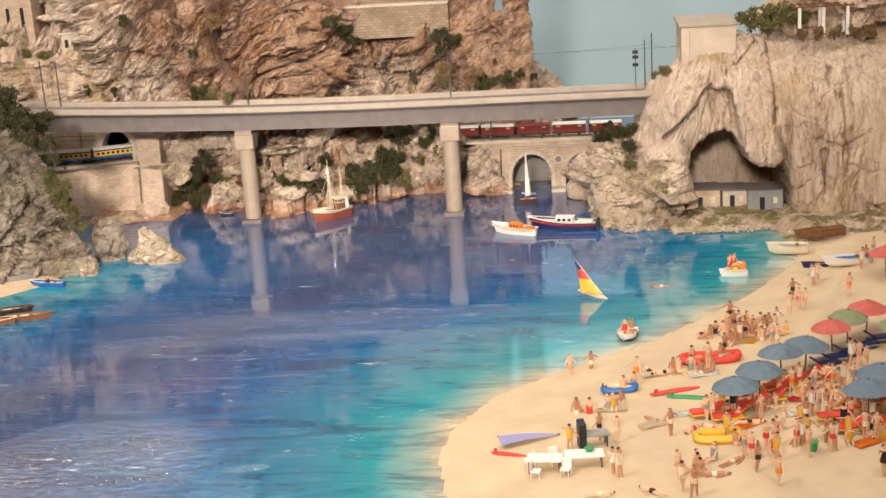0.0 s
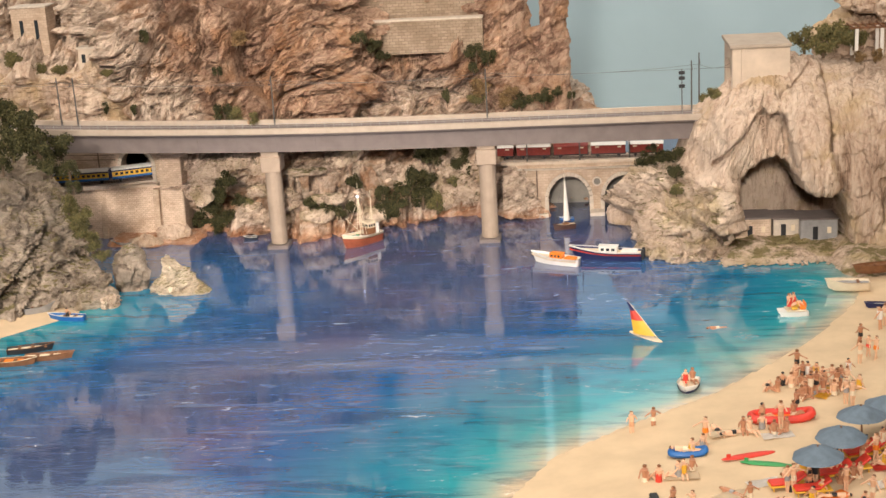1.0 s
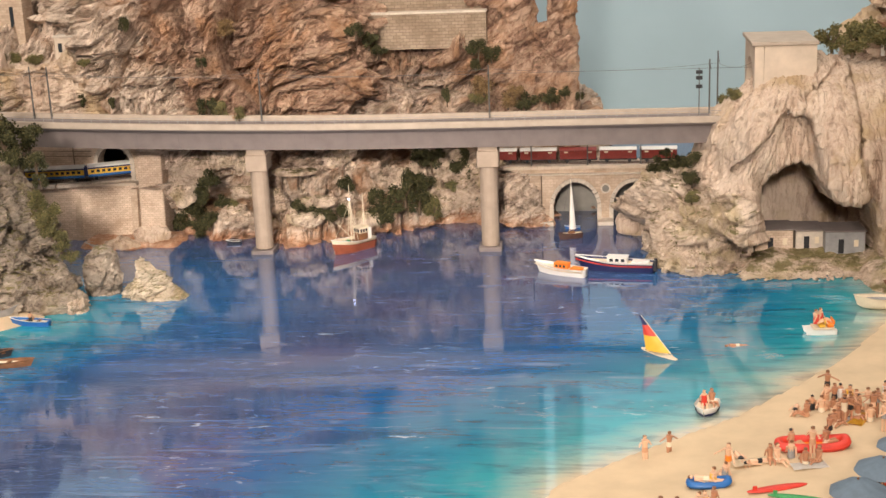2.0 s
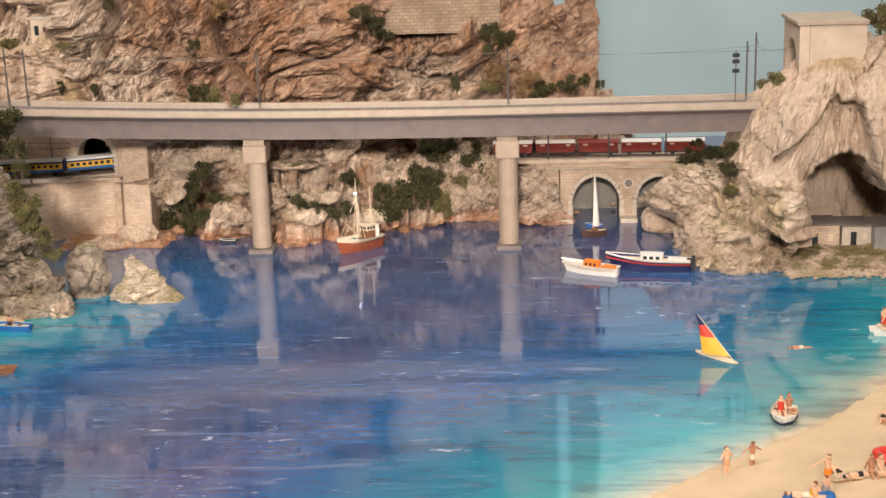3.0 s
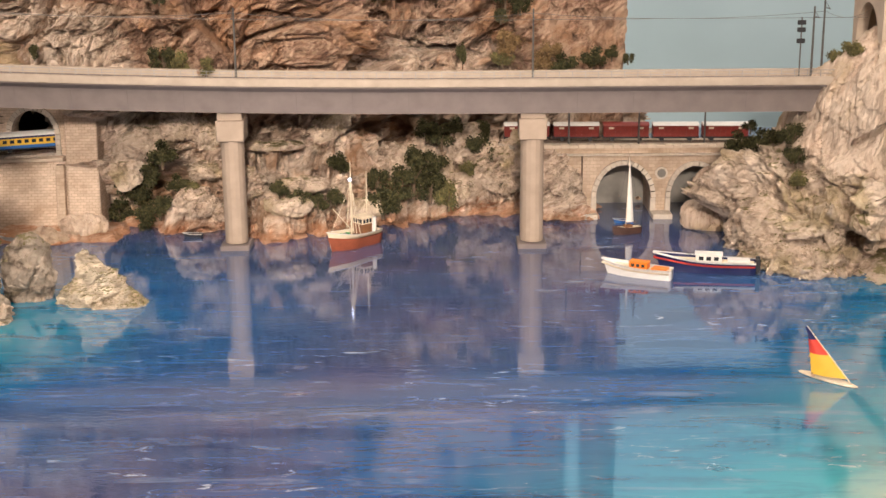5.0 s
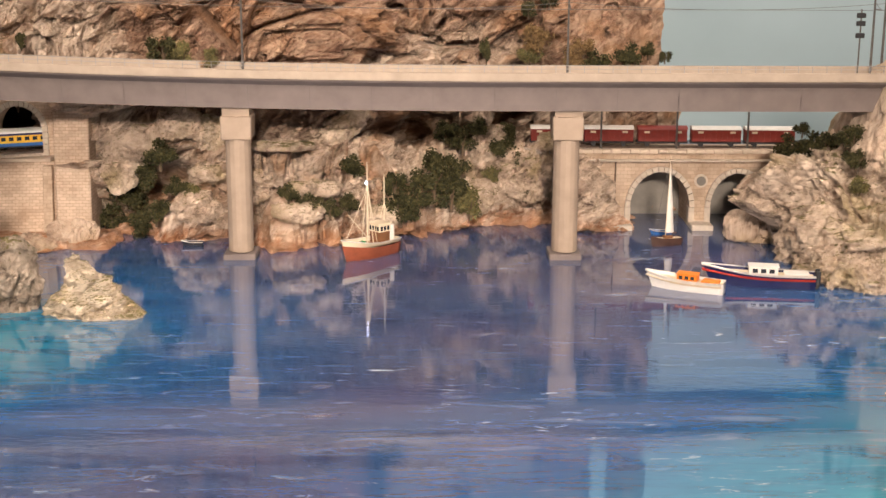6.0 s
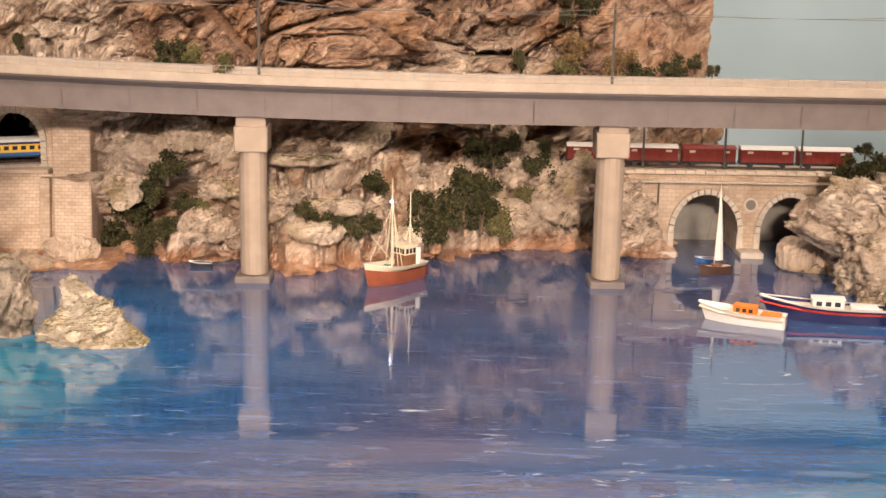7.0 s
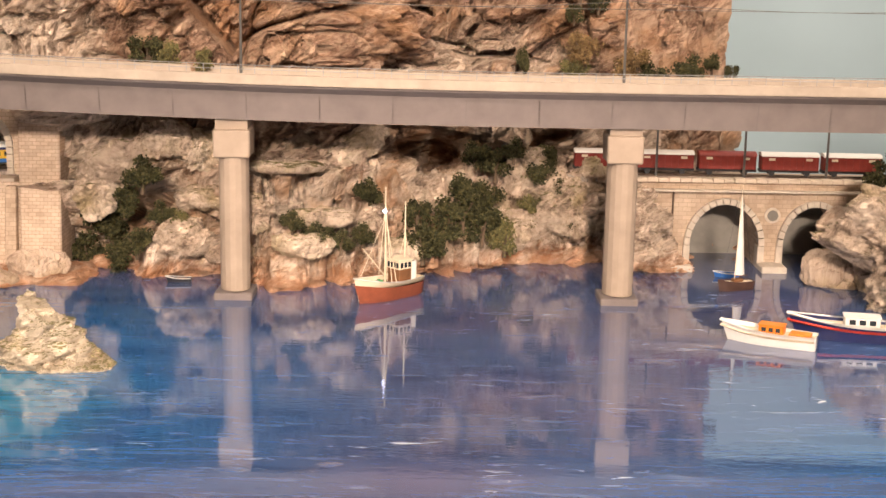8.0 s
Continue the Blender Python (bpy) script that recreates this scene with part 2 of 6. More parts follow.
def water():
    xs, ys = np.linspace(-1.3, 1.3, 261), np.linspace(-2.3, 0.75, 306)
    x, y = np.meshgrid(xs, ys, indexing="ij")
    me = grid_mesh("water", np.stack([x, y, 0 * x], -1), WATER)
    d, s = far_from(x, y, SHORE)
    e, _ = far_from(x, y, COVE)
    d = np.where(s > 0, 0, d)
    a = me.attributes.new("shallows", "FLOAT", "POINT")
    a.data.foreach_set("value", np.minimum(d, e * 1.05 + 0.06).reshape(-1).astype(np.float32))
    return tagged(new("water", me), "glossy blue resin sea, turquoise beside the sand", "water", kind="structure")


def water_material():
    m, t, b = node_material("resin_water", 0.02, 0, 0.5)
    b.inputs["IOR"].default_value = 2.9
    a = t.nodes.new("ShaderNodeAttribute")
    a.attribute_name = "shallows"
    wob = noise_node(t, 7, 5, 0.6, position(t, (1, 2.2, 1)), 0.8)
    add = t.nodes.new("ShaderNodeMath")
    add.operation, add.inputs[1].default_value = "MULTIPLY_ADD", 0.06
    link(t, wob.outputs[0], add.inputs[0])
    link(t, a.outputs["Fac"], add.inputs[2])
    sub = t.nodes.new("ShaderNodeMath")
    sub.operation, sub.inputs[1].default_value = "SUBTRACT", 0.03
    link(t, add.outputs[0], sub.inputs[0])
    c = ramp(t, sub.outputs[0], [(0.0, (0.66, 0.53, 0.36)), (0.022, (0.30, 0.46, 0.40)), (0.06, (0.025, 0.34, 0.40)), (0.13, (0.012, 0.22, 0.35)), (0.26, (0.018, 0.115, 0.30)), (0.45, (0.068, 0.10, 0.205))])
    # purple patches in deep water put the cliffs' reflection into the colour
    reflection_patch = noise_node(t, 5, 4, 0.55, position(t, (1, 1.6, 1)), 0.5)
    f = ramp(t, reflection_patch.outputs[0], [(0.5, (0, 0, 0)), (0.72, (0.3, 0.3, 0.3))])
    g = ramp(t, a.outputs["Fac"], [(0.2, (0, 0, 0)), (0.35, (1, 1, 1))])
    ff = mix(t, f, g, 1.0, "MULTIPLY")
    c = mix(t, c, (0.16, 0.07, 0.16), ff)
    streak = noise_node(t, 30, 7, 0.7, position(t, (0.5, 3.0, 1)), 0.6)
    c = mix(t, c, ramp(t, streak.outputs[0], [(0.35, (0.55, 0.62, 0.72)), (0.5, (1, 1, 1)), (0.68, (1.0, 1.0, 1.0))]), 0.7, "MULTIPLY")
    dark = noise_node(t, 11, 6, 0.7, position(t, (0.45, 2.2, 1)), 1.2)
    c = mix(t, c, ramp(t, dark.outputs[0], [(0.38, (0.45, 0.5, 0.6)), (0.5, (1, 1, 1)), (0.62, (1, 1, 1)), (0.7, (1.0, 1.0, 1.0))]), 0.8, "MULTIPLY")
    wisp = noise_node(t, 26, 8, 0.75, position(t, (0.35, 2.4, 1)), 1.5)
    c = mix(t, c, (0.30, 0.36, 0.46), ramp(t, wisp.outputs[0], [(0.55, (0, 0, 0)), (0.68, (0.4, 0.4, 0.4))]))
    # white flecks: foam, with the lamps' glints painted in as well
    foam_glints = noise_node(t, 75, 5, 0.7, position(t, (0.45, 1.6, 1)), 0.8)
    where = noise_node(t, 6, 2, 0.5, position(t, (1, 1.5, 1)))
    fm = mix(t, ramp(t, foam_glints.outputs[0], [(0.61, (0, 0, 0)), (0.68, (1, 1, 1))]), ramp(t, where.outputs[0], [(0.5, (0, 0, 0)), (0.62, (0.8, 0.8, 0.8))]), 1.0, "MULTIPLY")
    c = mix(t, c, (0.72, 0.76, 0.78), fm)
    link(t, c, b.inputs["Base Color"])
    # calm glassy patches between rippled ones
    w1 = noise_node(t, 34, 3, 0.5, position(t, (1, 2.8, 1)), 0.4)
    w2 = noise_node(t, 130, 3, 0.5, position(t, (0.7, 2.4, 1)), 0.3)
    calm = noise_node(t, 9, 5, 0.65, position(t, (0.4, 2.2, 1)), 1.0)
    k = mix(t, w1.outputs[0], w2.outputs[0], 0.45)
    k = mix(t, (0.5, 0.5, 0.5), k, ramp(t, calm.outputs[0], [(0.42, (0.12, 0.12, 0.12)), (0.56, (0.55, 0.55, 0.55)), (0.68, (1, 1, 1))]))
    soft = bump(t, b, k, 0.075, 0.004)
    # choppy patches whose steep ripples catch the lamps
    here = t.nodes.new("ShaderNodeVectorMath")
    here.operation, here.inputs[1].default_value = "DISTANCE", (-0.12, -0.92, 0)
    link(t, position(t), here.inputs[0])
    chop = noise_node(t, 75, 4, 0.6, position(t, (0.8, 2.0, 1)), 0.6)
    spots = noise_node(t, 9, 3, 0.6, position(t, (0.7, 1.6, 1)))
    mask = mix(t, ramp(t, spots.outputs[0], [(0.66, (0, 0, 0)), (0.72, (0.7, 0.7, 0.7))]), (1, 1, 1), ramp(t, here.outputs["Value"], [(0.04, (1, 1, 1)), (0.13, (0, 0, 0))]))
    steep = bump(t, b, mix(t, (0.5, 0.5, 0.5), chop.outputs[0], mask), 0.9, 0.012)
    link(t, soft.outputs[0], steep.inputs["Normal"])
    return m


WATER = water_material()
water()


def beach():
    xs, ys = np.linspace(0.15, 1.3, 231), np.linspace(-2.3, 0.05, 321)
    x, y = np.meshgrid(xs, ys, indexing="ij")
    d, s = far_from(x, y, SHORE)
    d = d * s
    z = np.where(d > 0, 0.010 * smooth(0, 0.16, d) + d * 0.02, d * 0.25 - 0.002) + 0.001
    z = z + smooth(0.0, 0.05, d) * 0.0012 * fbm(np.stack([x, y, 0 * x], -1) * 30, 3, 4)
    return tagged(new("beach", grid_mesh("beach", np.stack([x, y, z], -1), SAND)), "pale golden sand beach curving along the bay", "beach", kind="structure")


beach()


def cove():
    xs, ys = np.linspace(-1.3, -0.34, 120), np.linspace(-0.9, -0.1, 90)
    x, y = np.meshgrid(xs, ys, indexing="ij")
    d, s = far_from(x, y, COVE)
    z = np.where(s < 0, np.minimum(0.008, d * 0.12), -d * 0.3 - 0.003)
    return tagged(new("cove_sand", grid_mesh("cove_sand", np.stack([x, y, z], -1), SAND)), "small strip of sand under the cliff", "beach", kind="structure")


cove()


def mountain():
    nu, nv = 900, 400
    u, v = np.meshgrid(np.linspace(0, 1, nu), np.linspace(0, 1, nv), indexing="ij")
    z = -0.01 + 0.66 * np.where(v < 0.75, v * 0.8, 0.6 + (v - 0.75) * 1.6)
    right = 0.29 - 0.12 * smooth(0.09, 0.14, z) - 0.02 * smooth(0.22, 0.28, z)
    x = np.where(u < 0.1, -1.3 + 6.2 * u, -0.68 + (right + 0.68) * np.clip((u - 0.1) / 0.84, 0, 1))
    back = np.maximum(u - 0.94, 0) / 0.06
    low = np.interp(x, [-1.3, -0.5, -0.43, -0.34, -0.29, -0.204, -0.137, -0.064, 0.011, 0.083, 0.143, 0.2, 0.24, 0.35],
                    [0.28, 0.24, 0.24, 0.16, 0.125, 0.098, 0.103, 0.126, 0.152, 0.166, 0.17, 0.19, 0.3, 0.33])
    high = np.interp(x, [-1.3, -0.62, -0.5, -0.42, -0.25, -0.1, -0.055, 0.0, 0.06, 0.16, 0.25, 0.35], [0.2, 0.2, 0.19, 0.13, 0.115, 0.12, 0.16, 0.2, 0.21, 0.2, 0.22, 0.26])
    y = low + (high - low) * smooth(0.05, 0.17, z) + 0.02 * smooth(0.02, 0.09, z) * smooth(0.15, 0.1, z)
    # the road terrace behind the viaduct's west end, and the slope over it
    y = y + smooth(-0.42, -0.5, x) * (0.12 * smooth(0.262, 0.272, z) + 0.1 * smooth(0.33, 0.6, z))
    # the ledge under the garden wall
    y = y + smooth(-0.04, 0.01, x) * smooth(0.2, 0.14, x) * 0.05 * smooth(0.255, 0.268, z)
    y = y + 0.25 * smooth(0.3, 0.66, z) * smooth(0.0, -0.3, x)
    y = y + 0.09 * smooth(-0.30, -0.36, x) * smooth(0.21, 0.165, z)
    # an overhanging shelf with a hollow under it, and a steep gully to its east
    shelf_on = smooth(-0.19, -0.16, x) * smooth(-0.02, -0.05, x)
    y = y + shelf_on * (0.035 * smooth(0.05, 0.062, z) * smooth(0.088, 0.080, z) - 0.028 * smooth(0.080, 0.088, z) * smooth(0.16, 0.09, z))
    y = y + 0.03 * np.exp(-((x - 0.0 - 0.1 * (z - 0.1)) / 0.022)**2) * smooth(0.05, 0.09, z) * smooth(0.18, 0.15, z)
    # shelving rock along the waterline
    y = y - 0.014 * smooth(0.03, 0.008, z)
    y = y + back * 0.5
    p = craggy(np.stack([x, y, z], -1), ((0.062, 0.16, 1.2), (0.036, 0.055, 1.9), (0.011, 0.017, 1.7)), 3, -32)
    global MOUNTAIN_FACE
    MOUNTAIN_FACE = p[:-60].reshape(-1, 3)
    return tagged(new("mountain", grid_mesh("mountain", p, ROCK, False, False)), "craggy warm limestone mountain rising behind the bay", "mountain", kind="structure")


mountain()


def rock_mass(name, path, ztop, lean, material, label, seed, amount=0.02, size=0.06, nu=220, nv=120, zbase=-0.012, stretch=(1, 1, 1), kind="structure", category="cliff", round_top=0.35, layers=0.4):
    """A rock whose foot follows a closed line, drawn in as it rises and closed on top."""
    pts = np.array(path, float)
    seg = np.r_[pts, pts[:1]]
    run = np.r_[0, np.cumsum(np.hypot(*np.diff(seg, axis=0).T))]
    s = np.linspace(0, run[-1], nu, endpoint=False)
    foot = np.stack([np.interp(s, run, seg[:, 0]), np.interp(s, run, seg[:, 1])], -1)
    for _ in range(4):
        foot = (foot + np.roll(foot, 1, 0) + np.roll(foot, -1, 0)) / 3
    mid = pts.mean(0)
    v = np.linspace(0, 1, nv)
    h = np.sin(np.minimum(v / 0.8, 1) * math.pi / 2)**0.9
    inn = lean * np.minimum(v / 0.8, 1)**1.5 + (1 - lean) * np.clip((v - 0.8) / 0.2, 0, 1)**(1 - round_top)
    top = np.array([ztop(x, y) for x, y in foot])
    tm = top.mean()
    xy = foot[:, None] + (mid - foot)[:, None] * inn[None, :, None]
    tz = top[:, None] + (tm - top[:, None]) * np.clip((v - 0.8) / 0.2, 0, 1)[None]
    z = zbase + (tz - zbase) * h[None] + 0.0 * xy[..., 0]
    p = np.concatenate([xy, z[..., None]], -1)
    q = craggy(p, ((amount * 1.3, size * 1.3, 1.0), (amount * 0.5, size * 0.45, 1.6), (amount * 0.2, size * 0.17, 1.5)), seed, -15, True)
    q[:, -1] = q[:, -1].mean(0)
    return tagged(new(name, grid_mesh(name, q, material, True, False)), label, category, kind=kind)


rock_mass("rock_spire", [(0.247, 0.205), (0.264, 0.188), (0.286, 0.193), (0.292, 0.22), (0.272, 0.24), (0.25, 0.23)], lambda x, y: 0.62, 0.3, ROCK,
          "tall slender limestone needle on the ridge", 77, 0.005, 0.03, 120, 200, 0.1, category="rock")
rock_mass("rock_needle", [(0.14, 0.22), (0.18, 0.195), (0.222, 0.205), (0.232, 0.24), (0.18, 0.27)], lambda x, y: 0.62, 0.35, ROCK,
          "steep limestone tower beside the needle", 79, 0.008, 0.04, 120, 180, 0.1, category="rock")
rock_mass("rock_saddle", [(0.17, 0.215), (0.2, 0.2), (0.255, 0.205), (0.285, 0.215), (0.28, 0.25), (0.19, 0.26)], lambda x, y: 0.285, 0.25, ROCK,
          "limestone saddle joining the tower and the needle", 78, 0.008, 0.04, 140, 110, 0.1, category="rock")
rock_mass("cliff_west", [(-1.2, -0.42), (-0.64, -0.41), (-0.52, -0.335), (-0.45, -0.29), (-0.415, -0.255), (-0.405, -0.19), (-0.45, -0.11), (-0.56, -0.05), (-0.75, 0.0), (-1.2, 0.0)],
          lambda x, y: 0.165 + 0.075 * float(smooth(-0.42, -0.56, np.array(x))), 0.2, GREY_ROCK, "weathered grey limestone cliff with scrub on top", 11, 0.022, 0.09, 560, 200)


def headland():
    nu, nv = 760, 380
    x, v = np.meshgrid(np.linspace(0.395, 1.15, nu), np.linspace(0, 1, nv), indexing="ij")
    top = np.interp(x, [0.395, 0.415, 0.44, 0.452, 0.462, 0.482, 0.523, 0.555, 0.58, 0.615, 0.655, 0.69, 0.8, 1.15], [0.03, 0.065, 0.088, 0.108, 0.152, 0.196, 0.237, 0.256, 0.268, 0.272, 0.257, 0.25, 0.249, 0.25])
    w = np.minimum(v / 0.8, 1)
    z = -0.012 + (top + 0.012) * np.sin(w * math.pi / 2 * 0.98) ** 0.9
    over = np.maximum(v - 0.8, 0) / 0.2
    h = z / np.maximum(top, 0.02)
    foot = np.interp(x, [0.395, 0.42, 0.45, 0.50, 0.56, 0.66, 0.72, 0.8, 1.15], [0.0, -0.06, -0.10, -0.11, -0.12, -0.12, -0.125, -0.16, -0.3])
    y = foot + 0.10 * h**5 + over * 0.16
    z = z - 0.3 * over**2 * smooth(0.7, 0.6, x)
    # the lower flank steps back on the seaward side
    y = y + 0.05 * smooth(0.03, 0.1, z) * smooth(0.52, 0.46, x) * smooth(0.25, 0.12, z)
    # the great round shoulder over the crack
    y = y - 0.03 * np.exp(-((x - 0.525) / 0.045)**2) * smooth(0.10, 0.15, z) * smooth(0.27, 0.2, z)
    # a shallow alcove under the shoulder, and the deep hollow below it
    edge = np.interp(x, [0.488, 0.495, 0.524, 0.56, 0.585, 0.596, 0.604, 0.612], [0.0, 0.12, 0.165, 0.205, 0.208, 0.19, 0.14, 0.0])
    alcove = smooth(0.0, 0.012, edge - z) * smooth(0.505, 0.535, x + 0.25 * (z - 0.1))
    roof = np.interp(x, [0.518, 0.524, 0.54, 0.56, 0.585, 0.600, 0.613, 0.629, 0.649, 0.664, 0.674, 0.682], [0.0, 0.085, 0.125, 0.14, 0.145, 0.135, 0.105, 0.098, 0.104, 0.106, 0.07, 0.0])
    inside = smooth(0.0, 0.022, roof - z)
    y = y + np.maximum(alcove * 0.036, inside * 0.2)
    # the hanging nose, the pillar beside it and the niche
    nose = np.exp(-np.abs((x - 0.631) / 0.034)**3) * smooth(0.082, 0.105, z) * smooth(0.262, 0.17, z)
    y = y - 0.052 * nose * (0.65 + 0.35 * smooth(0.2, 0.12, z))
    y = y - 0.035 * np.exp(-np.abs((x - 0.712) / 0.042)**3) * smooth(0.26, 0.2, z)
    niche = np.exp(-(((x - 0.732) / 0.009)**2 + ((z - 0.212) / 0.014)**2)**2)
    y = y + 0.03 * niche
    for _ in range(3):
        y[1:-1] = (y[:-2] + 2 * y[1:-1] + y[2:]) / 4
        y[:, 1:-1] = (y[:, :-2] + 2 * y[:, 1:-1] + y[:, 2:]) / 4
    # flutes that fan out from the crest
    fan = np.where(x < 0.62, 0.62 + (x - 0.62) * 0.17 / np.maximum(0.37 - z, 0.1), x)
    flute = fbm(np.stack([fan * 120, y * 5, z * 6], -1), 3, 15, True) + 0.6 * fbm(np.stack([fan * 45, y * 5, z * 4], -1), 2, 19)
    y = y - 0.0034 * flute * smooth(0.05, 0.12, z) * (1 - inside) * (0.5 + 0.7 * smooth(0.64, 0.56, x))
    for ax, az, bx, bz, deep in ((0.497, 0.128, 0.524, 0.162, 0.03), (0.524, 0.162, 0.562, 0.205, 0.03), (0.586, 0.222, 0.61, 0.236, 0.016), (0.61, 0.236, 0.634, 0.256, 0.012), (0.651, 0.262, 0.651, 0.16, 0.02), (0.651, 0.16, 0.668, 0.1, 0.016),
                                 (0.718, 0.112, 0.719, 0.055, 0.014), (0.745, 0.2, 0.75, 0.08, 0.012), (0.592, 0.2, 0.597, 0.145, 0.012)):
        s = np.clip(((x - ax) * (bx - ax) + (z - az) * (bz - az)) / ((bx - ax)**2 + (bz - az)**2), 0, 1)
        d = np.hypot(x - ax - s * (bx - ax), z - az - s * (bz - az))
        y = y + deep * np.exp(-(d / 0.0034)**2)
    low = smooth(0.13, 0.07, z) * smooth(0.53, 0.50, x)
    base = np.stack([x, y, z], -1)
    p = craggy(base, ((0.006, 0.11, 0.5), (0.0026, 0.03, 0.6)), 41)
    rough = craggy(base, ((0.045, 0.075, 1.0), (0.016, 0.027, 1.3)), 45, 20)
    p = p + (rough - p) * low[..., None]
    me = grid_mesh("headland", p, CAVE_ROCK)
    me.materials.append(SHORE_ROCK)
    me.polygons.foreach_set("material_index", (low[:-1, :-1] > 0.5).reshape(-1).astype(np.int32))
    return tagged(new("headland", me), "bulging cream limestone headland with a large sea cave", "cliff", kind="structure")


headland()


def boulder(x, y, z, rx, ry, rz, seed, material, label, turn=0.0, peak=1.0, n=70, rough=1.0, tilt=0.0):
    a, b = np.meshgrid(np.linspace(0, 2 * math.pi, n, endpoint=False), np.linspace(-0.5 * math.pi, 0.5 * math.pi, n // 2), indexing="ij")
    c = np.sign(np.cos(b)) * np.abs(np.cos(b))**0.8
    p = np.stack([np.cos(a) * c * rx, np.sin(a) * c * ry, np.sign(np.sin(b)) * np.abs(np.sin(b))**peak * rz], -1)
    r = max(rx, rz)
    q = craggy(p + seed * 3.7, ((min(rx, rz) * 0.5 * rough, r * 0.8, 1.2), (min(rx, rz) * 0.2 * rough, r * 0.3, 1.6)), seed, -12, True) - seed * 3.7
    q[:, -1], q[:, 0] = q[:, -1].mean(0), q[:, 0].mean(0)
    ob = new("boulder", grid_mesh("boulder", q, material, True, False))
    ob.matrix_basis = pose(x, y, z, 0, tilt, turn)
    return tagged(ob, label, "rock")


def islet():
    """A pointed rock: a low broad foot, a peak to one side and a stepped back."""
    a, r = np.meshgrid(np.linspace(0, 2 * math.pi, 220, endpoint=False), np.linspace(1.12, 0, 90), indexing="ij")
    px, py = -0.017, 0.004
    x = px * (1 - r) + 0.0445 * np.cos(a) * r
    y = py * (1 - r) + 0.0175 * np.sin(a) * r
    z = 0.014 * smooth(1.02, 0.72, r) + 0.037 * np.clip(1 - r / 0.72, 0, 1)**(1.15 - 0.35 * np.cos(a)) - 0.010 * smooth(1.0, 1.12, r)
    z = z + 0.0035 * np.round(smooth(0, 0.045, z) * 4 + 0.5 * fbm(np.stack([x, y, z], -1) * 60, 2, 5)) / 4
    p = craggy(np.stack([x, y, z], -1) + 3.1, ((0.0045, 0.020, 1.5), (0.0024, 0.008, 1.9)), 91, -14, True) - 3.1
    p[:, -1] = p[:, -1].mean(0)
    ob = new("island_rock", grid_mesh("island_rock", p, LICHEN_ROCK, True, False))
    ob.matrix_basis = pose(-0.266, -0.212, 0.0, 0, 0, -3)
    return tagged(ob, "pointed cream rock with yellow lichen standing in the water", "rock")


islet()
rock_mass("road_bank", [(-0.9, 0.08), (-0.52, 0.10), (-0.44, 0.115), (-0.43, 0.2), (-0.5, 0.3), (-0.9, 0.3)], lambda x, y: 0.265, 0.12, CAVE_ROCK,
          "pale limestone bank below the hillside road", 93, 0.014, 0.06, 240, 110, 0.172)
boulder(-0.341, -0.188, 0.008, 0.021, 0.018, 0.052, 7, GREY_ROCK, "upright grey rock at the cliff's foot", 0, 1.0, 110, 0.8)
boulder(-0.385, -0.262, 0.006, 0.040, 0.022, 0.016, 9, GREY_ROCK, "broad grey rock slab at the water's edge", 12, 1.0, 110, 0.7)
boulder(-0.350, -0.272, 0.004, 0.012, 0.009, 0.011, 10, SHORE_ROCK, "small cream rock at the water's edge", 20)
boulder(-0.405, -0.235, 0.025, 0.045, 0.026, 0.024, 12, GREY_ROCK, "grey rock ledge at the cliff's foot", 10, 1.0, 110, 0.8)
boulder(0.388, 0.080, 0.012, 0.043, 0.026, 0.022, 14, CAVE_ROCK, "rounded sandstone boulder at the water's edge", 6, 0.8, 90, 0.35)
boulder(0.398, 0.088, 0.048, 0.034, 0.024, 0.021, 16, CAVE_ROCK, "rounded sandstone boulder resting on another", -4, 0.8, 90, 0.35)
boulder(0.424, 0.055, 0.03, 0.03, 0.035, 0.04, 18, SHORE_ROCK, "rounded boulder beside the headland", 30, 1.0, 90, 0.6)
boulder(0.408, -0.012, 0.016, 0.026, 0.03, 0.034, 19, SHORE_ROCK, "broken boulder beside the headland", 60, 1.0, 90, 0.8)
for k, (bx, by, br) in enumerate(((0.418, -0.05, 0.02), (0.415, -0.10, 0.022), (0.438, -0.118, 0.022), (0.462, -0.122, 0.017), (0.485, -0.118, 0.015), (0.445, -0.075, 0.034))):
    boulder(bx, by, br * 0.35, br * 1.2, br, br * 1.0, 20 + k, SHORE_ROCK, "broken cream rock at the headland's foot", 40 * k, 1.0, 90)
for k, (bx, by, bz, br) in enumerate(((0.205, 0.128, 0.012, 0.024), (0.222, 0.124, 0.004, 0.017), (0.198, 0.132, 0.042, 0.020), (0.216, 0.135, 0.046, 0.014), (0.242, 0.128, 0.0, 0.011), (0.20, 0.14, 0.066, 0.014))):
    boulder(bx, by, bz, br * 1.1, br * 0.9, br, 130 + k, ROCK, "broken pale rock against the stone viaduct", 35 * k, 1.0, 80, 0.9)

# tumbled blocks along the far waterline
rng = random.Random(31)
for k in range(34):
    bx = -0.30 + 0.5 * (k + rng.uniform(-0.3, 0.3)) / 34
    by = float(np.interp(bx, [-0.30, -0.204, -0.137, -0.064, 0.011, 0.083, 0.143, 0.2], [0.108, 0.086, 0.091, 0.112, 0.138, 0.152, 0.156, 0.155])) + rng.uniform(-0.004, 0.010)
    br = rng.uniform(0.007, 0.015)
    boulder(bx, by, br * 0.25, br * rng.uniform(1.0, 1.7), br, br * rng.uniform(0.6, 1.0), 200 + k, ROCK, "ochre-stained block tumbled along the waterline", rng.uniform(-40, 40), 0.9, 44, 0.8)

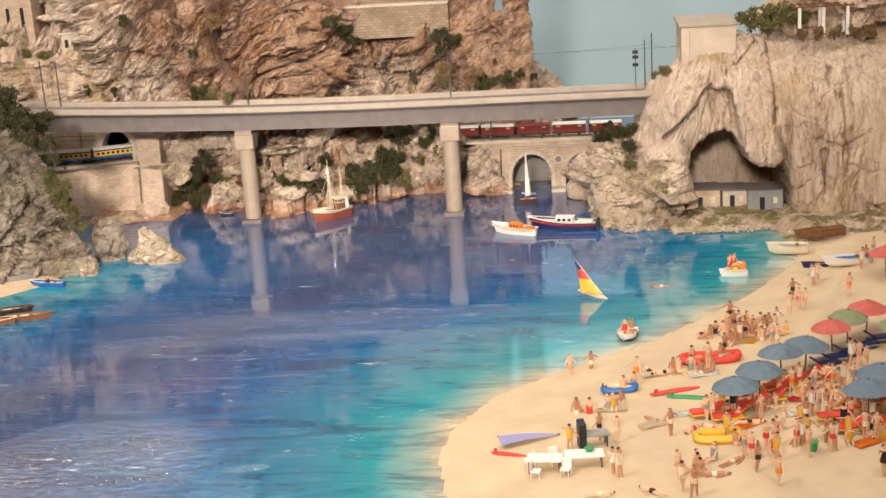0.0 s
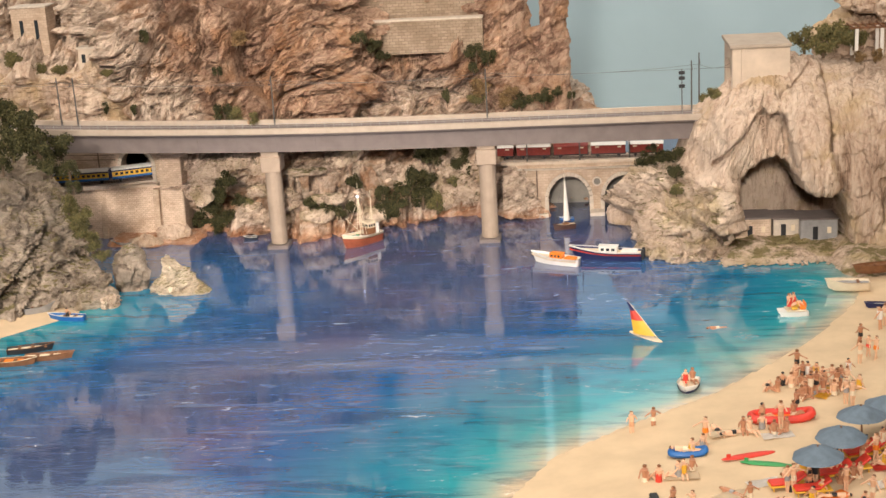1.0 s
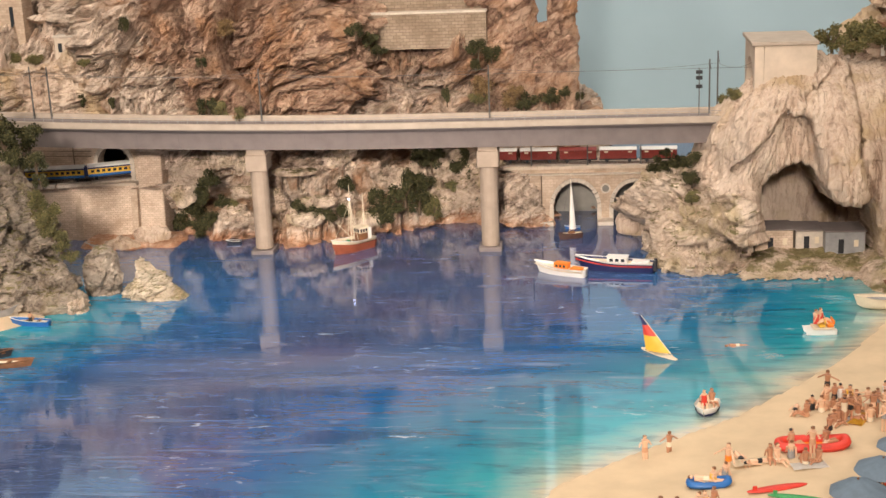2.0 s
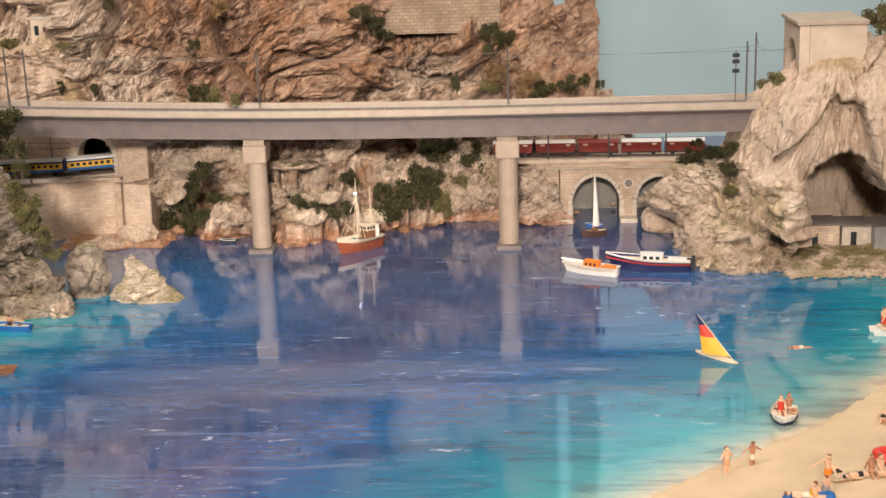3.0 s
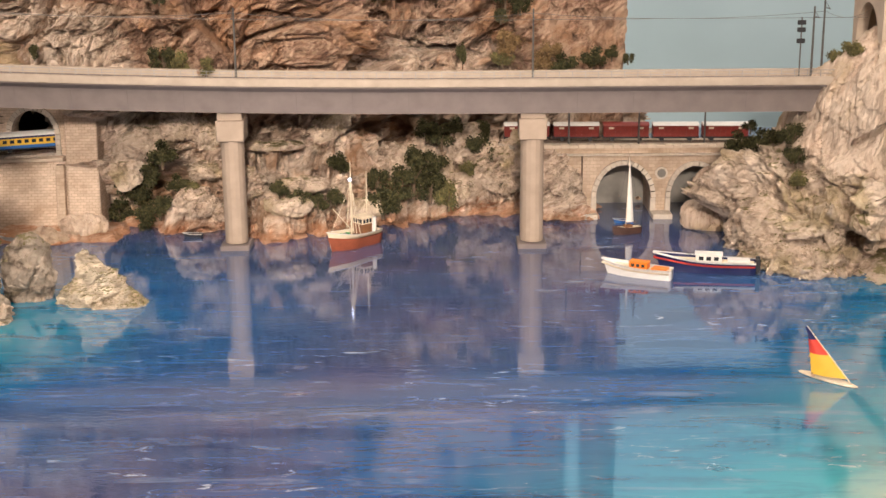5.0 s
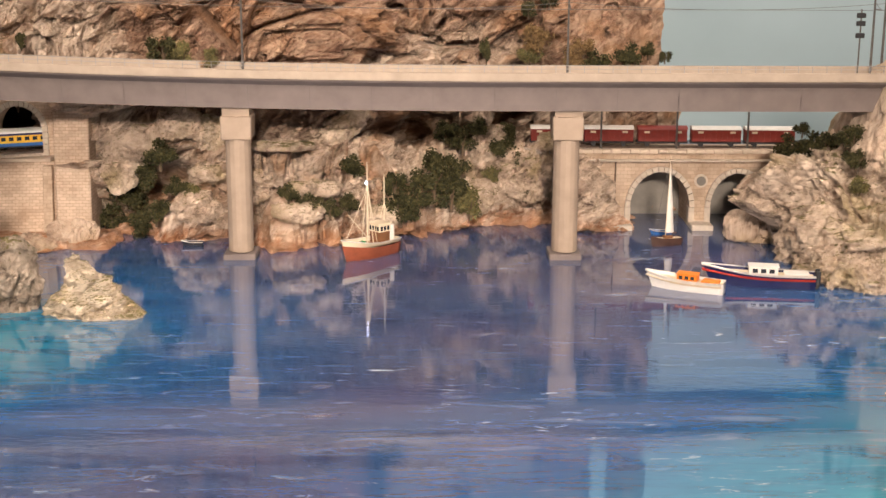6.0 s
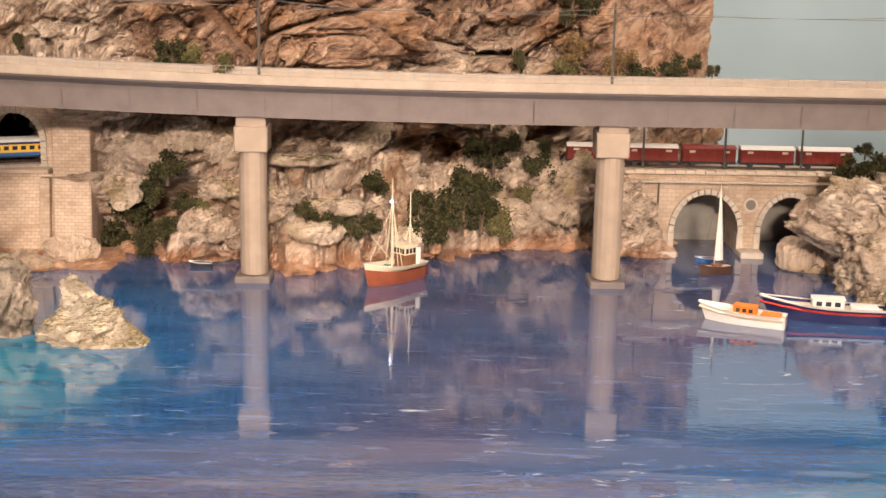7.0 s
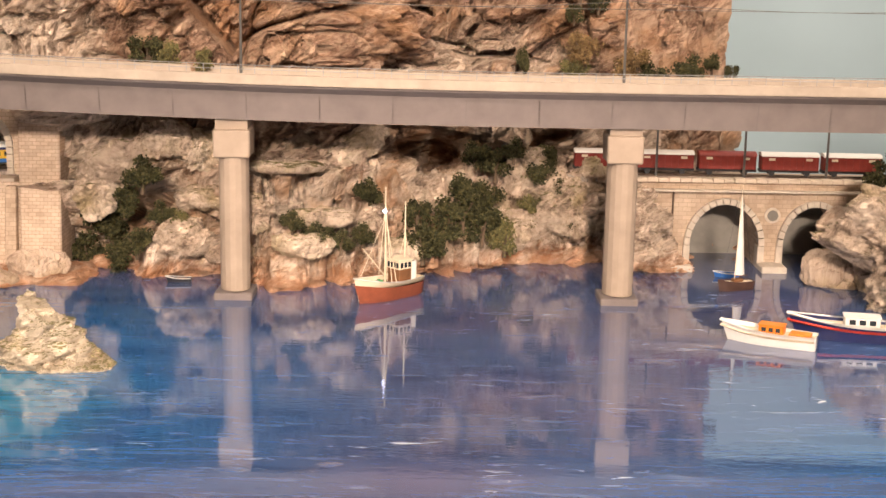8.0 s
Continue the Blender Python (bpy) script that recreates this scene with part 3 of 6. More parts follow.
# ---- the long concrete viaduct ----
JOINT = paint("dark_joint", (0.17, 0.145, 0.13), 0.9, 0, 0.1, 60)

def rise(x):
    """The deck climbs a little towards its western end."""
    return 0.013 * (min(0.0, x - 0.1) / 0.57)**2


def viaduct():
    ob = thing("road_viaduct", pose(0, 0, 0), "long grey concrete girder viaduct crossing the bay", "bridge")
    bm = bmesh.new()
    prof = [(-0.020, 0.152), (-0.024, 0.176), (-0.033, 0.181), (-0.033, 0.184), (0.033, 0.184), (0.033, 0.181), (0.024, 0.176), (0.020, 0.152)]
    xs = np.linspace(-0.62, 0.523, 41)
    rings = [[bm.verts.new((x, y, z + rise(x))) for y, z in prof] for x in xs]
    for a, b in zip(rings, rings[1:]):
        for i in range(len(prof)):
            j = (i + 1) % len(prof)
            bm.faces.new((a[i], a[j], b[j], b[i]))
    bm.faces.new(rings[0]); bm.faces.new(rings[-1][::-1])
    bmesh.ops.recalc_face_normals(bm, faces=bm.faces)
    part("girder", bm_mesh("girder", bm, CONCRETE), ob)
    for side in (-1, 1):
        bm = bmesh.new()
        edge = [(-0.0025, 0.1832), (-0.0025, 0.1908), (-0.0018, 0.1915), (0.0018, 0.1915), (0.0025, 0.1908), (0.0025, 0.1832)]
        rings = [[bm.verts.new((x, side * 0.034 + y, z + rise(x))) for y, z in edge] for x in np.linspace(-0.62, 0.522, 41)]
        for a, b in zip(rings, rings[1:]):
            for i in range(6):
                bm.faces.new((a[i], a[(i + 1) % 6], b[(i + 1) % 6], b[i]))
        bm.faces.new(rings[0]); bm.faces.new(rings[-1][::-1])
        bmesh.ops.recalc_face_normals(bm, faces=bm.faces)
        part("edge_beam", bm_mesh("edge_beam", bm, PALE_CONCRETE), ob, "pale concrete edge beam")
    for k in range(17):
        x = -0.575 + 0.0605 * k
        bm = bmesh.new()
        q = [bm.verts.new(v) for v in ((x, -0.0206, 0.1535 + rise(x)), (x + 0.0007, -0.0206, 0.1535 + rise(x)), (x + 0.0007, -0.0241, 0.1745 + rise(x)), (x, -0.0241, 0.1745 + rise(x)))]
        bmesh.ops.solidify(bm, geom=[bm.faces.new(q)], thickness=0.0008)
        part("girder_joint", bm_mesh("girder_joint", bm, JOINT), ob, "dark joint line between girder segments")
    for px in (-0.165, 0.165):
        bm = bmesh.new()
        box(bm, px - 0.0155, px + 0.0155, -0.017, 0.017, 0.122, 0.146, 0.0012)
        for v in [v for v in bm.verts if v.co.z < 0.13]:
            v.co.x = px + (v.co.x - px) * 0.97
        box(bm, px - 0.0135, px + 0.0135, -0.0145, 0.0145, 0.143, 0.155)
        part("pier_head", bm_mesh("pier_head", bm, PIER_CONCRETE), ob)
        bm = bmesh.new()
        bmesh.ops.create_cone(bm, cap_ends=True, segments=16, radius1=0.0138, radius2=0.0138, depth=0.122, matrix=Matrix.Translation((px, 0, 0.068)) @ Matrix.Rotation(radians(11.25), 4, "Z") @ Matrix.Diagonal((0.93, 1.15, 1, 1)))
        part("pier_shaft", bm_mesh("pier_shaft", bm, PIER_CONCRETE), ob)
        bm = bmesh.new()
        box(bm, px - 0.0163, px + 0.0163, -0.019, 0.019, -0.01, 0.006, 0.001)
        part("pier_footing", bm_mesh("pier_footing", bm, CONCRETE), ob)
    return ob


viaduct()

# ---- foliage ----
def leaf_material(name, a, b):
    m, t, s = node_material(name, 0.8, 0, 0.2)
    g = t.nodes.new("ShaderNodeNewGeometry")
    n = noise_node(t, 90, 3, 0.6, position(t))
    c = ramp(t, g.outputs["Random Per Island"], [(0.0, a), (1.0, b)])
    link(t, mix(t, c, tuple(v * 0.5 for v in a), ramp(t, n.outputs[0], [(0.48, (0, 0, 0)), (0.68, (0.8, 0.8, 0.8))])), s.inputs["Base Color"])
    return m


LEAF = leaf_material("dark_foliage", (0.02, 0.024, 0.010), (0.12, 0.105, 0.042))
OLIVE = leaf_material("olive_foliage", (0.11, 0.105, 0.045), (0.25, 0.205, 0.08))
DRY = leaf_material("dry_foliage", (0.16, 0.10, 0.045), (0.34, 0.22, 0.10))
BARK = paint("bark", (0.12, 0.08, 0.05), 0.9, 0, 0.3, 400)


def crown_mesh(seed, material, leaves=1100, size=0.075):
    """Many small leaf clumps in an uneven ball of radius 1."""
    rng = np.random.default_rng(seed)
    hubs = rng.normal(size=(9, 3))
    hubs = hubs / np.linalg.norm(hubs, axis=1, keepdims=True) * rng.uniform(0.3, 0.75, (9, 1)) * np.array([1, 1, 0.8])
    verts, faces = [], []
    for k in range(leaves):
        h = hubs[k % 9]
        d = rng.normal(size=3)
        c = h + d / np.linalg.norm(d) * rng.uniform(0.12, 0.40)
        u = rng.normal(size=3)
        u = u / np.linalg.norm(u)
        w = np.cross(u, rng.normal(size=3))
        w = w / max(np.linalg.norm(w), 1e-6)
        s = size * rng.uniform(0.6, 1.25)
        o = np.cross(u, w) * s * 0.5
        i = len(verts)
        verts += [c + u * s, c + w * s * 0.8 + o, c - u * s, c - w * s * 0.8 + o, c - o * 1.2]
        faces += [(i, i + 1, i + 4), (i + 1, i + 2, i + 4), (i + 2, i + 3, i + 4), (i + 3, i, i + 4)]
    return mesh_from("crown", verts, faces, material, False)


def stem_mesh():
    bm = bmesh.new()
    rod(bm, (0, 0, -0.9), (0.03, 0.02, -0.1), 0.1, 0.07, 6)
    for k in range(4):
        a = k * 1.7
        rod(bm, (0.02, 0.01, -0.35), (0.45 * math.cos(a), 0.45 * math.sin(a), 0.25), 0.05, 0.02, 5)
    return bm_mesh("stem", bm, BARK)


CROWNS = {"dark": [crown_mesh(s, LEAF) for s in (1, 2, 3)], "olive": [crown_mesh(s, OLIVE) for s in (4, 5)], "dry": [crown_mesh(s, DRY, 700) for s in (6, 7)]}
STEM = stem_mesh()
WORDS = {"dark": "dense dark green shrub growing on the rock", "olive": "olive green shrub growing on the rock", "dry": "dry brownish shrub on the rock ledge"}


def on_face(x, y, z):
    """Slide a plant to and fro, as seen from the visitors' side, until it roots on the mountain's face."""
    eye = np.array([0.1, -1.6, 0.43])
    d = np.array([x, y, z]) - eye
    rel = MOUNTAIN_FACE - eye
    off = np.hypot(rel[:, 0] / rel[:, 1] - d[0] / d[1], rel[:, 2] / rel[:, 1] - d[2] / d[1])
    near = MOUNTAIN_FACE[off < 0.006]
    if not len(near):
        return x, y, z
    return tuple(eye + d * ((near[:, 1].min() - eye[1]) / d[1]))


def shrub(x, y, z, r, look_of="dark", tall=1.0):
    k = random.randrange(60)
    r = r * 1.15
    if 0.04 < y < 0.25 and x < 0.31:
        x, y, z = on_face(x, y, z)
    ob = thing("shrub", Matrix.Translation((x, y - 0.006, z)) @ Matrix.Rotation(k, 4, "Z") @ Matrix.Diagonal((r, r, r * tall, 1)), WORDS[look_of], "shrub", "shrubs on the rocks")
    part("crown", CROWNS[look_of][k % len(CROWNS[look_of])], ob)
    part("stem", STEM, ob)


random.seed(5)
for x, y, z, r in ((-0.293, 0.10, 0.045, 0.024), (-0.276, 0.085, 0.068, 0.018), (-0.312, 0.085, 0.022, 0.022), (-0.282, 0.075, 0.018, 0.019), (-0.257, 0.07, 0.094, 0.018),
                   (-0.245, 0.09, 0.055, 0.013), (-0.122, 0.06, 0.055, 0.012), (-0.10, 0.05, 0.046, 0.013), (-0.078, 0.06, 0.038, 0.013), (-0.06, 0.09, 0.038, 0.013),
                   (-0.053, 0.09, 0.077, 0.016), (-0.011, 0.105, 0.055, 0.016)):
    shrub(x, y, z, r)
for x, y, z, r in ((-0.006, 0.115, 0.026, 0.021), (0.031, 0.125, 0.057, 0.023), (0.051, 0.12, 0.044, 0.022), (0.036, 0.13, 0.076, 0.018), (0.066, 0.165, 0.095, 0.018),
                   (0.047, 0.17, 0.103, 0.016), (0.112, 0.145, 0.089, 0.017), (0.115, 0.17, 0.103, 0.013), (0.136, 0.145, 0.036, 0.010)):
    shrub(x, y, z, r)
for x, y, z, r in ((-0.229, 0.09, 0.051, 0.012), (0.073, 0.118, 0.032, 0.019), (0.10, 0.135, 0.063, 0.013), (0.14, 0.19, 0.188, 0.014), (-0.223, 0.045, 0.202, 0.014), (-0.198, 0.052, 0.196, 0.011)):
    shrub(x, y, z, r, "olive")
for x, y, z, r in ((-0.033, 0.12, 0.302, 0.014), (-0.019, 0.125, 0.285, 0.016), (-0.008, 0.15, 0.267, 0.013), (0.143, 0.19, 0.262, 0.017), (0.162, 0.2, 0.252, 0.015), (0.138, 0.19, 0.238, 0.011),
                   (0.213, 0.19, 0.180, 0.018), (0.25, 0.175, 0.188, 0.017), (0.272, 0.18, 0.194, 0.011), (0.294, 0.195, 0.185, 0.008), (-0.244, 0.05, 0.205, 0.018), (-0.25, 0.07, 0.271, 0.009)):
    shrub(x, y, z, r)
for x, y, z, r in ((0.075, 0.2, 0.285, 0.02), (0.185, 0.185, 0.186, 0.018), (0.235, 0.175, 0.172, 0.016), (0.20, 0.18, 0.20, 0.015), (-0.215, 0.05, 0.32, 0.016), (0.15, 0.195, 0.205, 0.02)):
    shrub(x, y, z, r, "dry")
shrub(0.092, 0.14, 0.198, 0.008, "dark", 2.2)
for x, y, z, r in ((-0.397, -0.29, 0.207, 0.016), (-0.415, -0.2, 0.216, 0.02), (-0.455, -0.2, 0.225, 0.024), (-0.47, -0.24, 0.235, 0.02), (-0.38, -0.27, 0.197, 0.016), (-0.370, -0.285, 0.178, 0.011),
                   (-0.454, -0.31, 0.216, 0.015), (-0.425, -0.26, 0.235, 0.022), (-0.50, -0.28, 0.24, 0.03), (-0.437, -0.25, 0.258, 0.024), (-0.475, -0.23, 0.268, 0.026), (-0.41, -0.285, 0.225, 0.02), (-0.445, -0.29, 0.24, 0.024), (-0.48, -0.30, 0.225, 0.022)):
    shrub(x, y, z, r)
for x, y, z, r in ((-0.392, -0.235, 0.124, 0.018), (-0.385, -0.235, 0.104, 0.018), (-0.376, -0.232, 0.084, 0.016), (-0.386, -0.25, 0.118, 0.014), (-0.368, -0.225, 0.064, 0.012), (-0.40, -0.24, 0.142, 0.015)):
    shrub(x, y, z, r, "olive")
for x, y, z, r in ((0.437, 0.03, 0.112, 0.016), (0.425, 0.05, 0.108, 0.017), (0.405, 0.06, 0.105, 0.016), (0.45, -0.01, 0.125, 0.016), (0.445, -0.04, 0.108, 0.013), (0.415, 0.05, 0.125, 0.009)):
    shrub(x, y, z, r)
shrub(0.443, -0.06, 0.088, 0.012, "olive")
shrub(0.502, -0.03, 0.222, 0.013, "olive")
shrub(0.488, -0.01, 0.212, 0.010, "olive")
for x, y, z, r in ((0.655, -0.02, 0.288, 0.024), (0.632, 0.0, 0.288, 0.02), (0.675, 0.0, 0.30, 0.024), (0.70, -0.01, 0.292, 0.02)):
    shrub(x, y, z, r, "olive")
for x, y, z, r in ((0.60, -0.02, 0.262, 0.012), (0.72, -0.06, 0.272, 0.012), (0.745, -0.06, 0.272, 0.013), (0.775, -0.06, 0.272, 0.012), (0.70, -0.06, 0.27, 0.011), (0.80, -0.06, 0.27, 0.012)):
    shrub(x, y, z, r, "dry")


# pale slabs and blocks standing out of the slope under the viaduct: x, z, half width, half height, tilt
for k, (x, z, w, h, tilt) in enumerate(((-0.282, 0.100, 0.046, 0.015, -18), (-0.245, 0.121, 0.026, 0.014, 10), (-0.209, 0.107, 0.022, 0.017, 0), (-0.212, 0.065, 0.026, 0.010, -8), (-0.230, 0.026, 0.026, 0.015, 0), (-0.133, 0.093, 0.034, 0.005, 0),
        (-0.070, 0.115, 0.035, 0.014, -28), (0.095, 0.087, 0.022, 0.030, 10), (0.127, 0.060, 0.026, 0.031, 0), (0.079, 0.040, 0.024, 0.018, 0), (0.158, 0.091, 0.016, 0.022, 0), (-0.167, 0.048, 0.017, 0.016, 0),
        (-0.121, 0.019, 0.027, 0.010, 5), (-0.024, 0.018, 0.032, 0.010, -4), (-0.190, 0.012, 0.022, 0.009, 0), (-0.099, 0.046, 0.028, 0.008, 3), (-0.312, 0.066, 0.017, 0.023, 0))):
    x, y, z = on_face(x, 0.11, z)
    boulder(x, y + 0.35 * max(w, h) * 0.5, z, w, max(w, h) * 0.6, h, 300 + k, SHORE_ROCK, "pale limestone block standing out of the slope", 0, 0.75, 80, 0.75, tilt)


# ---- masonry ----
def stone_material(name, a, b, mortar, wide, high):
    m, t, s = node_material(name, 0.9, 0, 0.2)
    k = t.nodes.new("ShaderNodeTexBrick")
    k.inputs["Scale"].default_value = 1
    k.inputs["Brick Width"].default_value, k.inputs["Row Height"].default_value, k.inputs["Mortar Size"].default_value = wide, high, high * 0.07
    k.inputs["Color1"].default_value, k.inputs["Color2"].default_value, k.inputs["Mortar"].default_value = (*a, 1), (*b, 1), (*mortar, 1)
    g = t.nodes.new("ShaderNodeNewGeometry")
    r = t.nodes.new("ShaderNodeVectorMath")
    r.operation, r.inputs[1].default_value = "DOT_PRODUCT", (0.9, -0.45, 0)
    link(t, g.outputs["Position"], r.inputs[0])
    sep = t.nodes.new("ShaderNodeSeparateXYZ")
    link(t, g.outputs["Position"], sep.inputs[0])
    c = t.nodes.new("ShaderNodeCombineXYZ")
    link(t, r.outputs["Value"], c.inputs[0])
    link(t, sep.outputs["Z"], c.inputs[1])
    link(t, c.outputs[0], k.inputs["Vector"])
    n = noise_node(t, 40, 6, 0.65, position(t))
    col = mix(t, k.outputs["Color"], ramp(t, n.outputs[0], [(0.3, (0.45, 0.36, 0.28)), (0.7, (1.0, 1.0, 1.0))]), 0.6, "MULTIPLY")
    link(t, col, s.inputs["Base Color"])
    bump(t, s, mix(t, k.outputs["Fac"], n.outputs[0], 0.5), 0.4, -0.0006)
    return m


MASONRY = stone_material("cream_masonry", (0.68, 0.54, 0.41), (0.57, 0.44, 0.33), (0.50, 0.39, 0.29), 0.0075, 0.0042)
GREY_MASONRY = stone_material("grey_masonry", (0.78, 0.62, 0.48), (0.64, 0.50, 0.38), (0.50, 0.38, 0.28), 0.0062, 0.0034)
TERRACE_STONE = stone_material("terrace_masonry", (0.38, 0.29, 0.21), (0.29, 0.22, 0.155), (0.21, 0.16, 0.115), 0.009, 0.0048)
TRIM_STONE = paint("dressed_stone", (0.56, 0.48, 0.39), 0.9, 0, 0.15, 150)
PINK_STONE = paint("pale_rendered_stone", (0.58, 0.47, 0.36), 0.9, 0, 0.12, 40)
TUNNEL_DARK = paint("dark_tunnel_lining", (0.09, 0.075, 0.06), 0.95, 0, 0.3, 60)
VAULT = paint("vault_grey", (0.24, 0.22, 0.19), 0.9, 0, 0.2, 40)
RAIL = paint("rusty_rail", (0.16, 0.11, 0.08), 0.5, 0.6, 0.2, 200)
BALLAST = paint("ballast", (0.42, 0.35, 0.29), 0.95, 0, 0.4, 500, 0.0012)


def arch_wall(name, x0, x1, z0, z1, y0, y1, arches, material, steps=20):
    """A wall along x with arched openings: (centre, half width, spring height, rise)."""
    bm = bmesh.new()
    cols = sorted({x0, x1, *(c + h * math.cos(math.pi * k / steps) for c, h, s, r in arches for k in range(steps + 1))})

    def roof(x):
        best = z0
        for c, h, s, r in arches:
            if abs(x - c) <= h + 1e-9:
                best = max(best, s + r * math.sqrt(max(0, 1 - ((x - c) / h)**2)))
        return best

    for a, b in zip(cols, cols[1:]):
        inside = any(c - h - 1e-9 <= a and b <= c + h + 1e-9 for c, h, s, r in arches)
        za, zb = (roof(a), roof(b)) if inside else (z0, z0)
        v = [bm.verts.new(q) for q in ((a, y0, za), (b, y0, zb), (b, y0, z1), (a, y0, z1), (a, y1, za), (b, y1, zb), (b, y1, z1), (a, y1, z1))]
        for f in ((0, 1, 2, 3), (5, 4, 7, 6), (3, 2, 6, 7), (1, 0, 4, 5)):
            bm.faces.new([v[i] for i in f])
        if a == cols[0]:
            bm.faces.new([v[i] for i in (0, 3, 7, 4)])
        if b == cols[-1]:
            bm.faces.new([v[i] for i in (1, 5, 6, 2)])
    for c, h, s, r in arches:
        for e in (-1, 1):
            x = c + e * h
            v = [bm.verts.new(q) for q in ((x, y0, z0), (x, y1, z0), (x, y1, s), (x, y0, s))]
            bm.faces.new(v)
    bmesh.ops.remove_doubles(bm, verts=bm.verts, dist=1e-6)
    bmesh.ops.recalc_face_normals(bm, faces=bm.faces)
    return bm_mesh(name, bm, material)


def arch_stones(parent, c, h, s, r, y, depth, wide, count, material, label=""):
    """The ring of wedge stones round an arch, each its own piece."""
    for k in range(count):
        a0, a1 = math.pi * k / count + 0.012, math.pi * (k + 1) / count - 0.012
        bm = bmesh.new()
        q = []
        for a, g in ((a0, 0), (a1, 0), (a1, 1), (a0, 1)):
            q.append((c + (h + g * wide) * math.cos(a), s + (r + g * wide) * math.sin(a)))
        f = [bm.verts.new((x, y, z)) for x, z in q]
        e = [bm.verts.new((x, y + depth, z)) for x, z in q]
        bm.faces.new(f)
        bm.faces.new(e[::-1])
        for i in range(4):
            bm.faces.new((f[i], e[i], e[(i + 1) % 4], f[(i + 1) % 4]))
        bmesh.ops.recalc_face_normals(bm, faces=bm.faces)
        part("arch_stone", bm_mesh("arch_stone", bm, material), parent)


def stone_viaduct():
    ob = thing("stone_viaduct", pose(0, 0, 0), "low cream stone railway viaduct with round arches over the water", "bridge")
    arches = [(0.286, 0.0335, 0.022, 0.0405), (0.373, 0.0305, 0.022, 0.039)]
    part("arch_wall", arch_wall("arch_wall", 0.19, 0.45, -0.01, 0.0835, 0.14, 0.2, arches, MASONRY), ob)
    for c, h, s, r in arches:
        arch_stones(ob, c, h, s, r, 0.1355, 0.012, 0.0055, 17, TRIM_STONE)
        for e in (-1, 1):
            bm = bmesh.new()
            box(bm, c + e * (h + 0.0025) - 0.0032, c + e * (h + 0.0025) + 0.0032, 0.1365, 0.15, 0.0, 0.022, 0.0004)
            part("impost", bm_mesh("impost", bm, TRIM_STONE), ob)
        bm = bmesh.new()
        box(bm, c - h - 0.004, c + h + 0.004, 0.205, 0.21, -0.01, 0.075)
        part("vault_back", bm_mesh("vault_back", bm, VAULT), ob, "grey sheet closing the back of the vault")
    for x0, x1 in ((0.228, 0.253), (0.319, 0.343)):
        bm = bmesh.new()
        box(bm, x0, x1, 0.115, 0.142, -0.01, 0.006, 0.001)
        part("pier_foot", bm_mesh("pier_foot", bm, TRIM_STONE), ob, "pale stone footing at the waterline")
    bm = bmesh.new()
    bmesh.ops.create_cone(bm, cap_ends=True, segments=20, radius1=0.0076, radius2=0.0076, depth=0.004, matrix=Matrix.Translation((0.3315, 0.1395, 0.052)) @ Matrix.Rotation(math.pi / 2, 4, "X"))
    part("roundel", bm_mesh("roundel", bm, TRIM_STONE), ob, "round stone ring between the arches")
    # no hollow is cut; this dark disc paints in the recess's shade
    bm = bmesh.new()
    bmesh.ops.create_cone(bm, cap_ends=True, segments=20, radius1=0.0052, radius2=0.0052, depth=0.004, matrix=Matrix.Translation((0.3315, 0.1385, 0.052)) @ Matrix.Rotation(math.pi / 2, 4, "X"))
    part("roundel_eye", bm_mesh("roundel_eye", bm, VAULT), ob, "raised dark disc giving the roundel's recess its shade")
    bm = bmesh.new()
    box(bm, 0.185, 0.45, 0.132, 0.146, 0.0745, 0.0765, 0.0004)
    part("string_course", bm_mesh("string_course", bm, TRIM_STONE), ob)
    for k in range(27):
        bm = bmesh.new()
        x = 0.178 + 0.0104 * k
        box(bm, x, x + 0.0099, 0.134, 0.143, 0.0835, 0.0872 + 0.0008 * (k % 2), 0.0004)
        part("coping_stone", bm_mesh("coping_stone", bm, PINK_STONE), ob)
    for x in (0.235, 0.44):
        bm = bmesh.new()
        rod(bm, (x, 0.1375, 0.012), (x, 0.1375, 0.076), 0.0009)
        part("drain_pipe", bm_mesh("drain_pipe", bm, RAIL), ob, "thin rusty drain pipe")
    return ob


stone_viaduct()


def railway(name, points, z, wide=0.0095):
    ob = thing(name, pose(0, 0, 0), "railway track of rusty rails on pale ballast", "track")
    pts = [Vector((x, y, z)) for x, y in points]
    bm = bmesh.new()
    for a, b in zip(pts, pts[1:]):
        d = (b - a).normalized()
        n = Vector((-d.y, d.x, 0))
        box_pts = [a + n * 0.016, b + n * 0.016, b - n * 0.016, a - n * 0.016]
        lo = [bm.verts.new(p - Vector((0, 0, 0.008))) for p in box_pts]
        hi = [bm.verts.new(p - Vector((0, 0, 0.0022))) for p in box_pts]
        bm.faces.new(hi[::-1])
        for i in range(4):
            bm.faces.new((lo[i], lo[(i + 1) % 4], hi[(i + 1) % 4], hi[i]))
    bmesh.ops.recalc_face_normals(bm, faces=bm.faces)
    part("ballast", bm_mesh("ballast", bm, BALLAST), ob)
    for side in (-1, 1):
        bm = bmesh.new()
        for a, b in zip(pts, pts[1:]):
            d = (b - a).normalized()
            n = Vector((-d.y, d.x, 0)) * side * wide / 2
            rod(bm, a + n - Vector((0, 0, 0.001)), b + n - Vector((0, 0, 0.001)), 0.0007, None, 4)
        part("rail", bm_mesh("rail", bm, RAIL), ob)
    return ob


railway("railway_track", [(0.12, 0.175), (0.46, 0.165)], 0.0865)
railway("railway_track", [(-0.70, 0.080), (-0.5, 0.086), (-0.45, 0.098), (-0.375, 0.128)], 0.0905)

